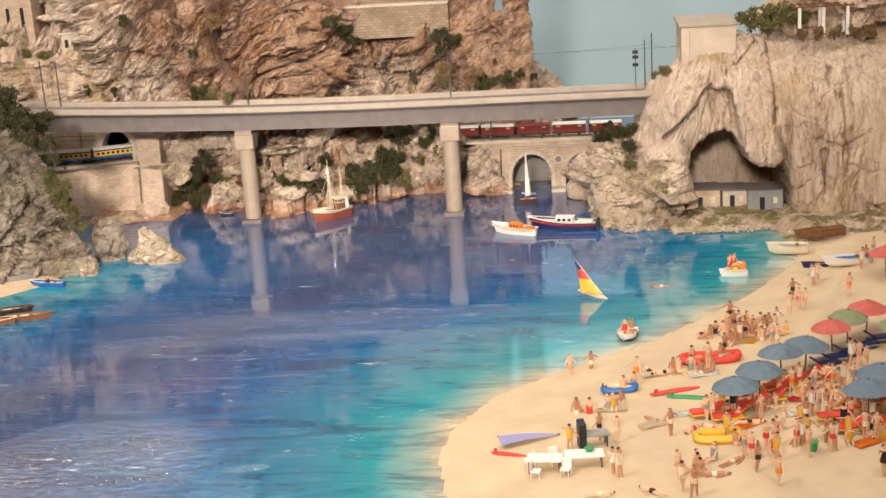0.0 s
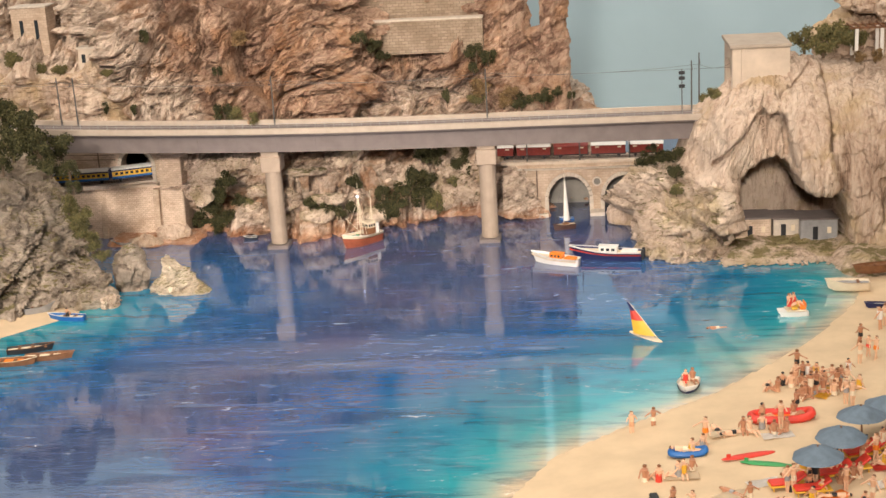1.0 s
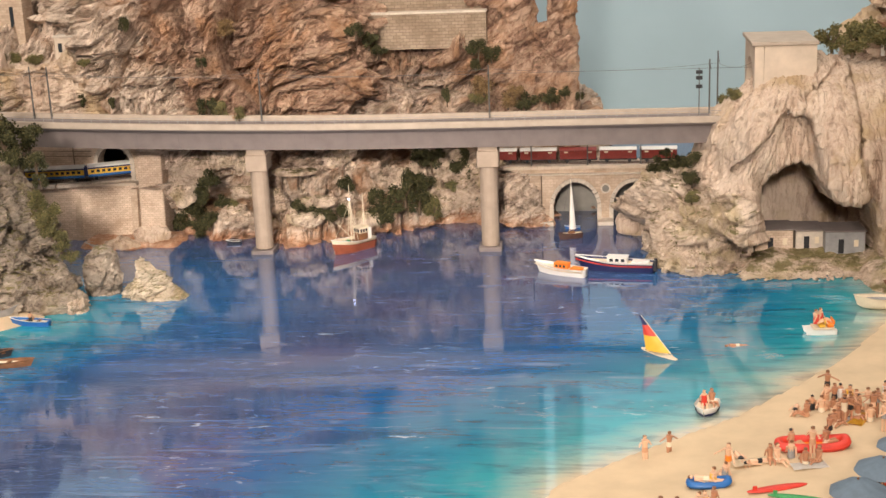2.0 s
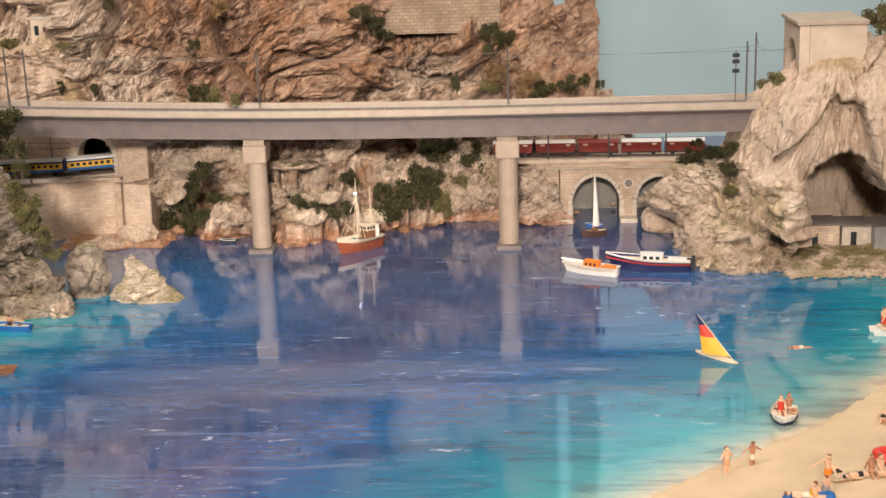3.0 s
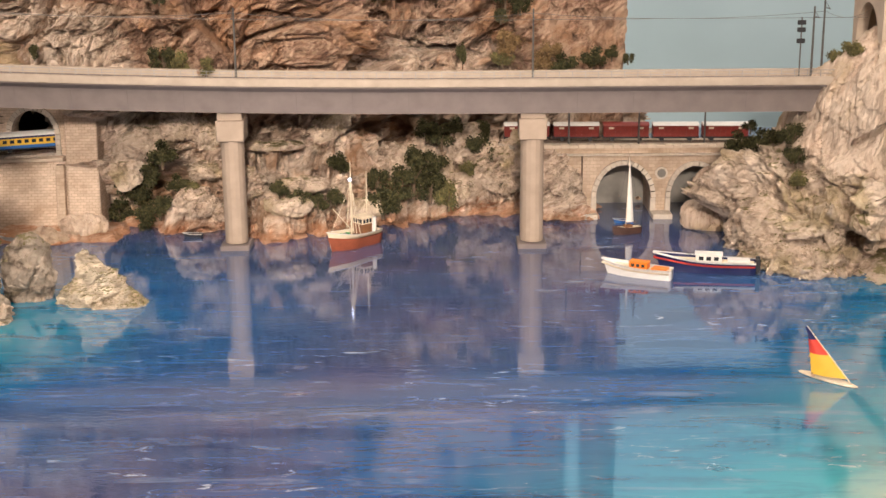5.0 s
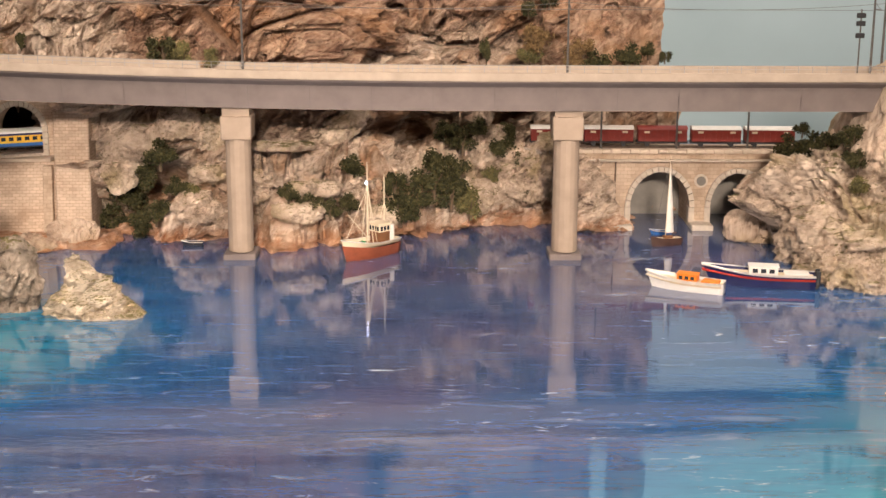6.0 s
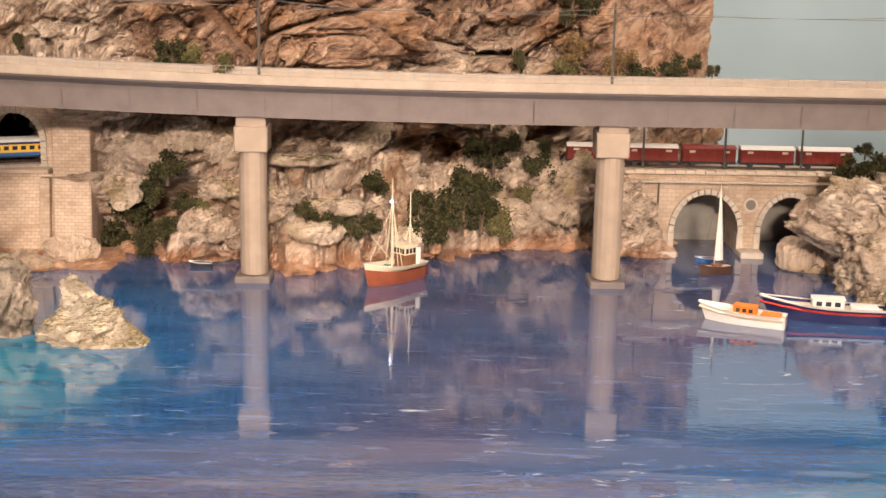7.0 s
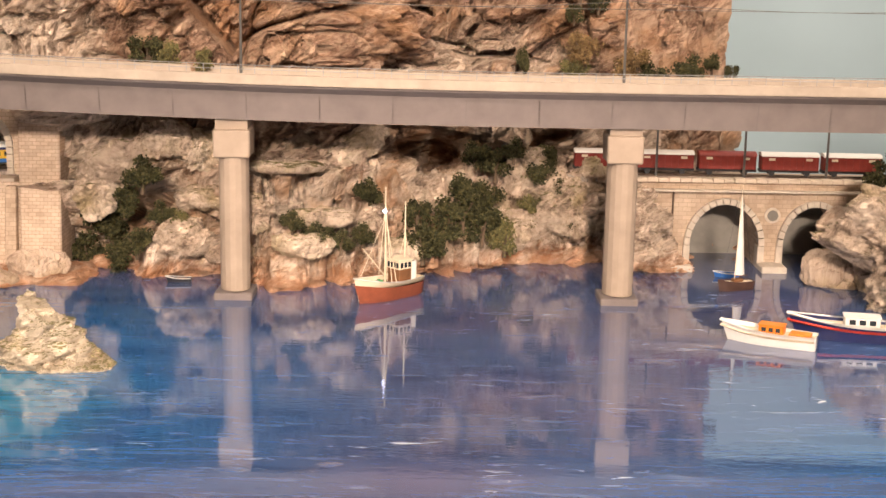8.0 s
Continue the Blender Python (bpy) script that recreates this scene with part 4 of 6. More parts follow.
WAGON_RED = paint("oxide_red_wagon", (0.24, 0.035, 0.025), 0.5, 0, 0.15, 200)
WHITE = paint("white_paint", (0.78, 0.74, 0.68), 0.45, 0, 0.06, 100)
YELLOW = paint("yellow_coach", (0.72, 0.42, 0.04), 0.4, 0, 0.08, 100)
BLUE = paint("blue_paint", (0.02, 0.12, 0.36), 0.4, 0, 0.1, 100)
NAVY = paint("navy_paint", (0.015, 0.02, 0.08), 0.4, 0, 0.15, 100)
SILVER = paint("silver_roof", (0.62, 0.62, 0.60), 0.4, 0.3, 0.06, 100)
BLACK = paint("black_paint", (0.02, 0.02, 0.022), 0.5, 0, 0.2, 100)
GLASS = paint("dark_window_glass", (0.03, 0.035, 0.04), 0.1, 0, 0.1, 100, 0)
WOOD = paint("brown_wood", (0.20, 0.09, 0.04), 0.55, 0, 0.25, 150)
ORANGE = paint("orange_paint", (0.80, 0.22, 0.02), 0.45, 0, 0.1, 100)
RED = paint("red_paint", (0.62, 0.05, 0.03), 0.45, 0, 0.1, 100)
CREAM = paint("cream_paint", (0.74, 0.62, 0.45), 0.5, 0, 0.08, 100)
GREEN = paint("green_paint", (0.05, 0.28, 0.09), 0.5, 0, 0.1, 100)
GREY = paint("grey_paint", (0.30, 0.29, 0.28), 0.6, 0, 0.15, 100)


def wheels(ob, half, r=0.0028):
    for x in (-half, half):
        for s in (-1, 1):
            bm = bmesh.new()
            bmesh.ops.create_cone(bm, cap_ends=True, segments=12, radius1=r, radius2=r, depth=0.0014, matrix=Matrix.Translation((x, s * 0.0055, r)) @ Matrix.Rotation(math.pi / 2, 4, "X"))
            part("wheel", bm_mesh("wheel", bm, BLACK), ob)


def arched_roof(bm, half, wide, z0, rise, n=8):
    rings = [[bm.verts.new((x, wide * math.cos(math.pi * k / n), z0 + rise * math.sin(math.pi * k / n))) for k in range(n + 1)] for x in (-half, half)]
    for k in range(n):
        bm.faces.new((rings[0][k], rings[0][k + 1], rings[1][k + 1], rings[1][k]))
    for r in rings:
        bm.faces.new(r)
    bm.faces.new((rings[0][0], rings[1][0], rings[1][n], rings[0][n]))
    bmesh.ops.recalc_face_normals(bm, faces=bm.faces)


def goods_van(m, roof):
    ob = thing("goods_van", m, "oxide red goods van with a pale arched roof" if roof is WHITE else "oxide red goods van with a red roof", "wagon", "goods train")
    bm = bmesh.new()
    box(bm, -0.0275, 0.0275, -0.0085, 0.0085, 0.006, 0.0195, 0.0005)
    body = part("body", bm_mesh("body", bm, WAGON_RED), ob)
    for k in range(9):
        bm = bmesh.new()
        x = -0.0255 + k * 0.0064
        box(bm, x - 0.0004, x + 0.0004, -0.0091, -0.0084, 0.0065, 0.019)
        part("rib", bm_mesh("rib", bm, WAGON_RED), body)
    for x in (-0.018, 0.018):
        bm = bmesh.new()
        box(bm, x - 0.003, x + 0.003, -0.0092, -0.0086, 0.0155, 0.0178)
        part("vent", bm_mesh("vent", bm, CREAM), body, "small pale louvre")
    bm = bmesh.new()
    arched_roof(bm, 0.028, 0.0092, 0.0194, 0.0035)
    part("roof", bm_mesh("roof", bm, roof), ob)
    bm = bmesh.new()
    box(bm, -0.0285, 0.0285, -0.006, 0.006, 0.0035, 0.006)
    part("frame", bm_mesh("frame", bm, BLACK), ob)
    wheels(ob, 0.017)


def coach(m):
    ob = thing("passenger_coach", m, "yellow and blue passenger coach with a silver roof", "coach", "passenger train")
    for z0, z1, mat, nm in ((0.0055, 0.009, BLUE, "lower_panel"), (0.009, 0.017, YELLOW, "side_panel"), (0.017, 0.0195, NAVY, "cornice")):
        bm = bmesh.new()
        box(bm, -0.044, 0.044, -0.009, 0.009, z0, z1)
        part(nm, bm_mesh(nm, bm, mat), ob)
    for k in range(10):
        bm = bmesh.new()
        x = -0.037 + k * 0.0082
        box(bm, x - 0.0024, x + 0.0024, -0.0093, -0.0088, 0.0115, 0.0155)
        part("window", bm_mesh("window", bm, GLASS), ob)
    bm = bmesh.new()
    arched_roof(bm, 0.0445, 0.0092, 0.0194, 0.0045)
    part("roof", bm_mesh("roof", bm, SILVER), ob)
    for e in (-1, 1):
        bm = bmesh.new()
        box(bm, e * 0.0452 - 0.001, e * 0.0452 + 0.001, -0.007, 0.007, 0.006, 0.021, 0.0004)
        part("gangway", bm_mesh("gangway", bm, NAVY), ob)
    bm = bmesh.new()
    box(bm, -0.044, 0.044, -0.006, 0.006, 0.0035, 0.0057)
    part("frame", bm_mesh("frame", bm, BLACK), ob)
    wheels(ob, 0.032)


for k in range(5):
    goods_van(pose(0.17 + 0.0605 * k, 0.1745 - 0.0018 * k, 0.0865, 0, 0, -1.7), WAGON_RED if k == 2 else WHITE)
coach(pose(-0.414, 0.1125, 0.0905, 0, 0, 21.8))
coach(pose(-0.502, 0.087, 0.0905, 0, 0, 8.0))


def tunnel_portal():
    ob = thing("tunnel_portal", pose(0, 0, 0), "masonry railway tunnel portal above a tall retaining wall", "tunnel")
    part("face_wall", arch_wall("face_wall", -0.70, -0.374, 0.086, 0.176, 0.104, 0.13, [(-0.4145, 0.0255, 0.112, 0.0275)], GREY_MASONRY), ob)
    arch_stones(ob, -0.4145, 0.0255, 0.112, 0.0275, 0.1005, 0.01, 0.006, 17, TRIM_STONE)
    for e in (-1, 1):
        for k in range(4):
            bm = bmesh.new()
            x = -0.4145 + e * 0.0285
            box(bm, x - 0.003, x + 0.003, 0.1005, 0.1105, 0.0862 + 0.0064 * k, 0.0862 + 0.0064 * k + 0.006, 0.0004)
            part("jamb_stone", bm_mesh("jamb_stone", bm, TRIM_STONE), ob)
    bm = bmesh.new()
    box(bm, -0.3735, -0.336, 0.090, 0.13, -0.01, 0.178, 0.0015)
    for v in bm.verts:
        if v.co.z < 0.05 and v.co.y < 0.1:
            v.co.y -= 0.012
    part("corner_pier", bm_mesh("corner_pier", bm, GREY_MASONRY), ob, "tall masonry corner pier with a battered face")
    bm = bmesh.new()
    box(bm, -0.70, -0.3745, 0.066, 0.1035, -0.01, 0.0815, 0.001)
    for v in bm.verts:
        if v.co.x > -0.5:
            v.co.y += 0.024 if v.co.z > 0.05 else 0.014
    part("retaining_wall", bm_mesh("retaining_wall", bm, GREY_MASONRY), ob, "rough masonry retaining wall")
    for a, b in ((-0.70, -0.62), (-0.619, -0.54), (-0.539, -0.46), (-0.459, -0.378)):
        bm = bmesh.new()
        ya, yb = 0.062 + 0.0738 * (a + 0.70), 0.062 + 0.0738 * (b + 0.70)
        box(bm, a, b, 0, 0.0415, 0.0817, 0.0855, 0.0006)
        for v in bm.verts:
            v.co.y += ya + (yb - ya) * (v.co.x - a) / (b - a) if v.co.y < 0.02 else 0.062
        part("ledge_stone", bm_mesh("ledge_stone", bm, PINK_STONE), ob)
    # raking buttress courses at the foot of the wall
    for x, top in ((-0.381, 0.078), (-0.47, 0.07)):
        bm = bmesh.new()
        box(bm, x - 0.005, x + 0.005, 0.070, 0.0905, -0.01, top, 0.0008)
        for v in bm.verts:
            if v.co.z > 0.05:
                v.co.y += 0.012 if v.co.y < 0.08 else 0.0
        part("buttress", bm_mesh("buttress", bm, MASONRY), ob)
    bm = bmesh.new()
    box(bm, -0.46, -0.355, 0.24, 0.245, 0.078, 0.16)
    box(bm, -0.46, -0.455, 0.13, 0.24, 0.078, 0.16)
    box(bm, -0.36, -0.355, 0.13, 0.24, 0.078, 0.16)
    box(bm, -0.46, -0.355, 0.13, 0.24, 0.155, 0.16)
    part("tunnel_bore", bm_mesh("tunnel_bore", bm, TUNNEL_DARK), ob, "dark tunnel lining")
    for z in (0.125, 0.133):
        bm = bmesh.new()
        rod(bm, (-0.69, 0.101, z + 0.006), (-0.448, 0.101, z), 0.0006, None, 5)
        part("cable", bm_mesh("cable", bm, RAIL), ob, "brown cable clipped along the wall")
    for x in (-0.475, -0.55):
        bm = bmesh.new()
        rod(bm, (x, 0.098, 0.086), (x, 0.098, 0.155), 0.0009)
        part("cable_post", bm_mesh("cable_post", bm, RAIL), ob)
    return ob


tunnel_portal()


def road_portal():
    """The portal into which the long viaduct runs; its face looks along the bridge."""
    ob = thing("bridge_portal", pose(0.524, -0.005, 0.0, 0, 0, -90), "cream concrete portal house at the viaduct's end", "tunnel")
    part("face", arch_wall("face", -0.052, 0.052, 0.19, 0.287, 0.0, 0.012, [(0.0, 0.038, 0.225, 0.042)], PINK_STONE), ob)
    bm = bmesh.new()
    box(bm, -0.052, -0.045, 0.0125, 0.08, 0.2, 0.287)
    box(bm, 0.045, 0.052, 0.0125, 0.08, 0.2, 0.287)
    box(bm, -0.045, 0.045, 0.0125, 0.08, 0.279, 0.287)
    part("hall", bm_mesh("hall", bm, PINK_STONE), ob)
    bm = bmesh.new()
    box(bm, -0.055, 0.055, -0.004, 0.082, 0.2872, 0.2925, 0.0008)
    part("cornice", bm_mesh("cornice", bm, PALE_CONCRETE), ob, "pale projecting cornice")
    return ob


road_portal()


def garden_wall():
    ob = thing("terrace_wall", pose(0, 0, 0), "tall grey masonry wall of a hillside terrace", "wall")
    for x0, x1, y, z0, z1 in ((-0.03, 0.155, 0.195, 0.262, 0.315), (-0.06, 0.16, 0.225, 0.30, 0.40)):
        bm = bmesh.new()
        box(bm, x0, x1, y, y + 0.02, z0, z1)
        part("masonry", bm_mesh("masonry", bm, TERRACE_STONE), ob)
        bm = bmesh.new()
        box(bm, x0 - 0.001, x1 + 0.001, y - 0.0018, y + 0.02, z1 + 0.0002, z1 + 0.0035, 0.0005)
        part("coping", bm_mesh("coping", bm, TRIM_STONE), ob)
    return ob


garden_wall()


def hill_house(x, y, z, w, d, h, colour, label):
    ob = thing("house", pose(x, y, z), label, "house")
    bm = bmesh.new()
    box(bm, -w, w, -d, d, -0.02, h)
    part("wall", bm_mesh("wall", bm, colour), ob)
    bm = bmesh.new()
    box(bm, -w - 0.002, w + 0.002, -d - 0.002, d + 0.002, h, h + 0.003, 0.0006)
    part("roof", bm_mesh("roof", bm, TRIM_STONE), ob)
    for k in (-0.45, 0.4):
        bm = bmesh.new()
        box(bm, w * k - 0.003, w * k + 0.003, -d - 0.0008, -d + 0.001, h * 0.35, h * 0.75)
        part("window", bm_mesh("window", bm, GLASS), ob)


hill_house(-0.485, 0.15, 0.268, 0.015, 0.012, 0.034, PINK_STONE, "small ochre house on the road terrace")
hill_house(-0.60, 0.22, 0.285, 0.03, 0.02, 0.08, MASONRY, "tall cream stone house on the slope")


def fisher_huts():
    for x0, x1, y, h, mat, label in ((0.528, 0.578, -0.075, 0.029, GREY_MASONRY, "low pale fisherman's hut inside the cave"), (0.582, 0.618, -0.07, 0.026, TRIM_STONE, "small pale hut inside the cave"), (0.618, 0.670, -0.088, 0.029, GREY, "grey boarded boat shed inside the cave")):
        ob = thing("hut", pose((x0 + x1) / 2, y, 0.012), label, "hut", "huts in the cave")
        w = (x1 - x0) / 2
        bm = bmesh.new()
        box(bm, -w, w, 0, 0.05, -0.012, h, 0.0005)
        part("wall", bm_mesh("wall", bm, mat), ob)
        bm = bmesh.new()
        box(bm, -w - 0.002, w + 0.002, -0.003, 0.052, h, h + 0.0022, 0.0005, Matrix.Rotation(radians(-2), 4, "X"))
        part("roof", bm_mesh("roof", bm, CONCRETE), ob)
        for dx, wide, lo, hi, nm, mm in ((-w * 0.2, 0.0035, 0, 0.019, "door", BLACK), (w * 0.55, 0.0028, 0.009, 0.018, "window", CREAM)):
            bm = bmesh.new()
            box(bm, dx - wide, dx + wide, -0.0012, 0.001, lo, hi)
            part(nm, bm_mesh(nm, bm, mm), ob)


fisher_huts()


def pergola():
    ob = thing("pergola", pose(0.735, -0.02, 0.262), "small white pergola on the headland terrace", "pergola")
    for x in (-0.035, 0.0, 0.035):
        for y in (-0.012, 0.02):
            bm = bmesh.new()
            box(bm, x - 0.0022, x + 0.0022, y - 0.0022, y + 0.0022, 0, 0.042)
            part("post", bm_mesh("post", bm, WHITE), ob)
    for k in range(9):
        bm = bmesh.new()
        x = -0.042 + k * 0.0105
        box(bm, x - 0.001, x + 0.001, -0.018, 0.026, 0.0445, 0.0465)
        part("slat", bm_mesh("slat", bm, WOOD), ob)
    for y in (-0.012, 0.02):
        bm = bmesh.new()
        box(bm, -0.045, 0.045, y - 0.001, y + 0.001, 0.042, 0.0445)
        part("beam", bm_mesh("beam", bm, WOOD), ob)


pergola()
boulder(0.78, 0.06, 0.27, 0.12, 0.06, 0.06, 61, CAVE_ROCK, "cream limestone outcrop on the headland top", 0, 1.0, 200)
boulder(0.84, 0.08, 0.31, 0.13, 0.08, 0.09, 63, CAVE_ROCK, "high cream limestone outcrop behind the terrace", 0, 1.0, 200)
boulder(0.585, -0.03, 0.258, 0.02, 0.012, 0.009, 64, GREY_ROCK, "grey rock on the headland edge", 10)


# ---- railing, masts and wires on the long viaduct ----
def railing():
    ob = thing("railing", pose(0, 0, 0), "thin grey metal railing along the viaduct edge", "railing")
    for k in range(83):
        bm = bmesh.new()
        x = -0.615 + 0.0139 * k
        rod(bm, (x, -0.033, 0.1915 + rise(x)), (x, -0.033, 0.1985 + rise(x)), 0.00038, None, 4)
        part("post", bm_mesh("post", bm, GREY), ob)
    for z in (0.195, 0.1985):
        bm = bmesh.new()
        rings = [[bm.verts.new((x, -0.033 + 0.0003 * a, z + 0.0003 * b + rise(x))) for a, b in ((-1, 0), (0, 1), (1, 0), (0, -1))] for x in np.linspace(-0.62, 0.53, 24)]
        for a, b in zip(rings, rings[1:]):
            for i in range(4):
                bm.faces.new((a[i], a[(i + 1) % 4], b[(i + 1) % 4], b[i]))
        part("rail", bm_mesh("rail", bm, GREY), ob)


railing()
STEEL = paint("dull_steel", (0.14, 0.13, 0.12), 0.5, 0.5, 0.2, 200)


def mast(x, y, z, high, arm=True):
    ob = thing("catenary_mast", pose(x, y, z), "slim dark steel catenary mast", "mast", "catenary masts")
    bm = bmesh.new()
    rod(bm, (0, 0, 0), (0, 0, high), 0.0014, 0.001, 6)
    part("pole", bm_mesh("pole", bm, STEEL), ob)
    if arm:
        bm = bmesh.new()
        rod(bm, (0, 0, high * 0.86), (0, -0.022, high * 0.86), 0.0005, None, 4)
        rod(bm, (0, 0, high * 0.95), (0, -0.02, high * 0.86), 0.0004, None, 4)
        part("bracket", bm_mesh("bracket", bm, STEEL), ob)


for x in (-0.50, -0.474, -0.162, 0.167):
    mast(x, 0.028, 0.184 + rise(x), 0.076)
mast(0.484, 0.02, 0.184, 0.088)
mast(0.473, 0.02, 0.184, 0.077)
for x in (0.22, 0.305, 0.385):
    mast(x, 0.155, 0.083, 0.05, False)


def signal():
    ob = thing("railway_signal", pose(0.4585, 0.015, 0.184), "tall dark railway signal with round lamps", "signal")
    bm = bmesh.new()
    rod(bm, (0, 0, 0), (0, 0, 0.066), 0.0008, None, 6)
    part("pole", bm_mesh("pole", bm, STEEL), ob)
    for z in (0.06, 0.052, 0.04):
        bm = bmesh.new()
        box(bm, -0.0045, 0.0045, -0.0015, 0.0015, z - 0.0025, z + 0.0025, 0.0006)
        part("lamp_board", bm_mesh("lamp_board", bm, BLACK), ob)


signal()


def wires():
    ob = thing("overhead_wires", pose(0, 0, 0), "thin overhead wires sagging between the masts", "wire")
    posts = (-0.62, -0.50, -0.162, 0.167, 0.484, 0.53)
    for base, sag in ((0.249, 0.0), (0.256, 0.007)):
        line = [(a + (b - a) * k / 12, base - sag * 4 * (k / 12) * (1 - k / 12)) for a, b in zip(posts, posts[1:]) for k in range(12)] + [(posts[-1], base)]
        bm = bmesh.new()
        rings = [[bm.verts.new((x, 0.014 + 0.00028 * u, z + 0.00028 * v + rise(x))) for u, v in ((-1, -0.6), (1, -0.6), (0, 1))] for x, z in line]
        for a, b in zip(rings, rings[1:]):
            for i in range(3):
                bm.faces.new((a[i], a[(i + 1) % 3], b[(i + 1) % 3], b[i]))
        part("wire", bm_mesh("wire", bm, STEEL), ob)


wires()
for x, y, z, r in ((-0.53, 0.13, 0.272, 0.012), (-0.56, 0.13, 0.272, 0.012), (-0.59, 0.14, 0.272, 0.013), (-0.45, 0.13, 0.268, 0.009), (-0.62, 0.17, 0.29, 0.02), (-0.46, 0.1, 0.225, 0.008)):
    shrub(x, y, z, r, "olive")
for x, y, z, r in ((-0.367, 0.085, 0.328, 0.010), (-0.40, 0.09, 0.21, 0.008), (-0.445, 0.085, 0.215, 0.009), (-0.47, 0.08, 0.21, 0.009)):
    shrub(x, y, z, r, "dark", 1.3)
for x, y, z, r in ((-0.285, 0.075, 0.05, 0.02), (-0.265, 0.078, 0.03, 0.016), (0.01, 0.12, 0.035, 0.018), (0.055, 0.125, 0.07, 0.018), (0.08, 0.15, 0.11, 0.014), (0.125, 0.15, 0.075, 0.011), (-0.09, 0.06, 0.052, 0.011)):
    shrub(x, y, z, r)

# ---- boats ----
def hull_mesh(name, length, beam, side, draught, material, bow_up=0.4, stern=0.75, n=14, m=7):
    """A hull with its bow towards +x and the waterline at z 0."""
    verts, faces = [], []
    for i in range(n + 1):
        s = i / n
        w = beam / 2 * (stern + (1 - stern) * math.sin(min(s / 0.45, 1) * math.pi / 2)) * (1 - max(0, (s - 0.5) / 0.5)**2.2)
        w = max(w, beam * 0.015)
        top = side * (1 + bow_up * max(0, s - 0.35)**2 * 2)
        low = -draught * (1 - max(0, (s - 0.75) / 0.25)**2 * 0.9)
        for j in range(2 * m + 1):
            a = (j - m) / m
            y = w * math.copysign(abs(a)**0.6, a)
            z = low + (top - low) * abs(a)**2.2
            x = (s - 0.5) * length + 0.06 * length * s**3 * max(0, z) / max(side, 1e-6)
            verts.append((x, y, z))
    k = 2 * m + 1
    for i in range(n):
        for j in range(2 * m):
            faces.append((i * k + j, i * k + j + 1, (i + 1) * k + j + 1, (i + 1) * k + j))
    faces.append(tuple(range(k))[::-1])
    return mesh_from(name, verts, faces, material, True)


def deck_mesh(name, length, beam, z, material, stern=0.75, inset=0.88, bow_up=0.0, n=14):
    bm = bmesh.new()
    left, right = [], []
    for i in range(n + 1):
        s = i / n * 0.985
        w = beam / 2 * inset * (stern + (1 - stern) * math.sin(min(s / 0.45, 1) * math.pi / 2)) * (1 - max(0, (s - 0.5) / 0.5)**2.2)
        x = (s - 0.5) * length * 0.97
        zz = z * (1 + bow_up * max(0, s - 0.35)**2 * 2)
        left.append(bm.verts.new((x, w, zz)))
        right.append(bm.verts.new((x, -w, zz)))
    for i in range(n):
        bm.faces.new((left[i], right[i], right[i + 1], left[i + 1]))
    bmesh.ops.recalc_face_normals(bm, faces=bm.faces)
    return bm_mesh(name, bm, material)


def gunwale_mesh(name, length, beam, side, material, bow_up=0.4, stern=0.75, r=0.0006, n=14):
    """One bent rail from the stern round the bow and back."""
    line = []
    for e, order in ((-1, range(n + 1)), (1, range(n, -1, -1))):
        for i in order:
            s = i / n
            w = beam / 2 * (stern + (1 - stern) * math.sin(min(s / 0.45, 1) * math.pi / 2)) * (1 - max(0, (s - 0.5) / 0.5)**2.2)
            z = side * (1 + bow_up * max(0, s - 0.35)**2 * 2)
            line.append(((s - 0.5) * length + 0.06 * length * s**3 * z / side, e * max(w, r), z))
    k = 6
    p = np.array([[(x + (r * math.cos(a) * (x > 0.3 * length)), y + math.copysign(r * math.cos(a), y), z + r * math.sin(a)) for a in np.linspace(0, 2 * math.pi, k + 1)] for x, y, z in line])
    return grid_mesh(name, p, material)


def simple_boat(name, x, y, turn, length, beam, side, outside, inside, rim, label, z=0.0, thwarts=2, group=""):
    ob = thing(name, pose(x, y, z, 0, 0, turn), label, "boat", group)
    part("hull", hull_mesh("hull", length, beam, side, side * 0.5, outside), ob)
    part("floor", deck_mesh("floor", length, beam, side * 0.72, inside), ob)
    part("gunwale", gunwale_mesh("gunwale", length, beam, side, rim), ob)
    for k in range(thwarts):
        bm = bmesh.new()
        c = length * (-0.22 + 0.3 * k)
        box(bm, c - length * 0.035, c + length * 0.035, -beam * 0.4, beam * 0.4, side * 0.8, side * 0.92)
        part("thwart", bm_mesh("thwart", bm, WOOD), ob)
    return ob


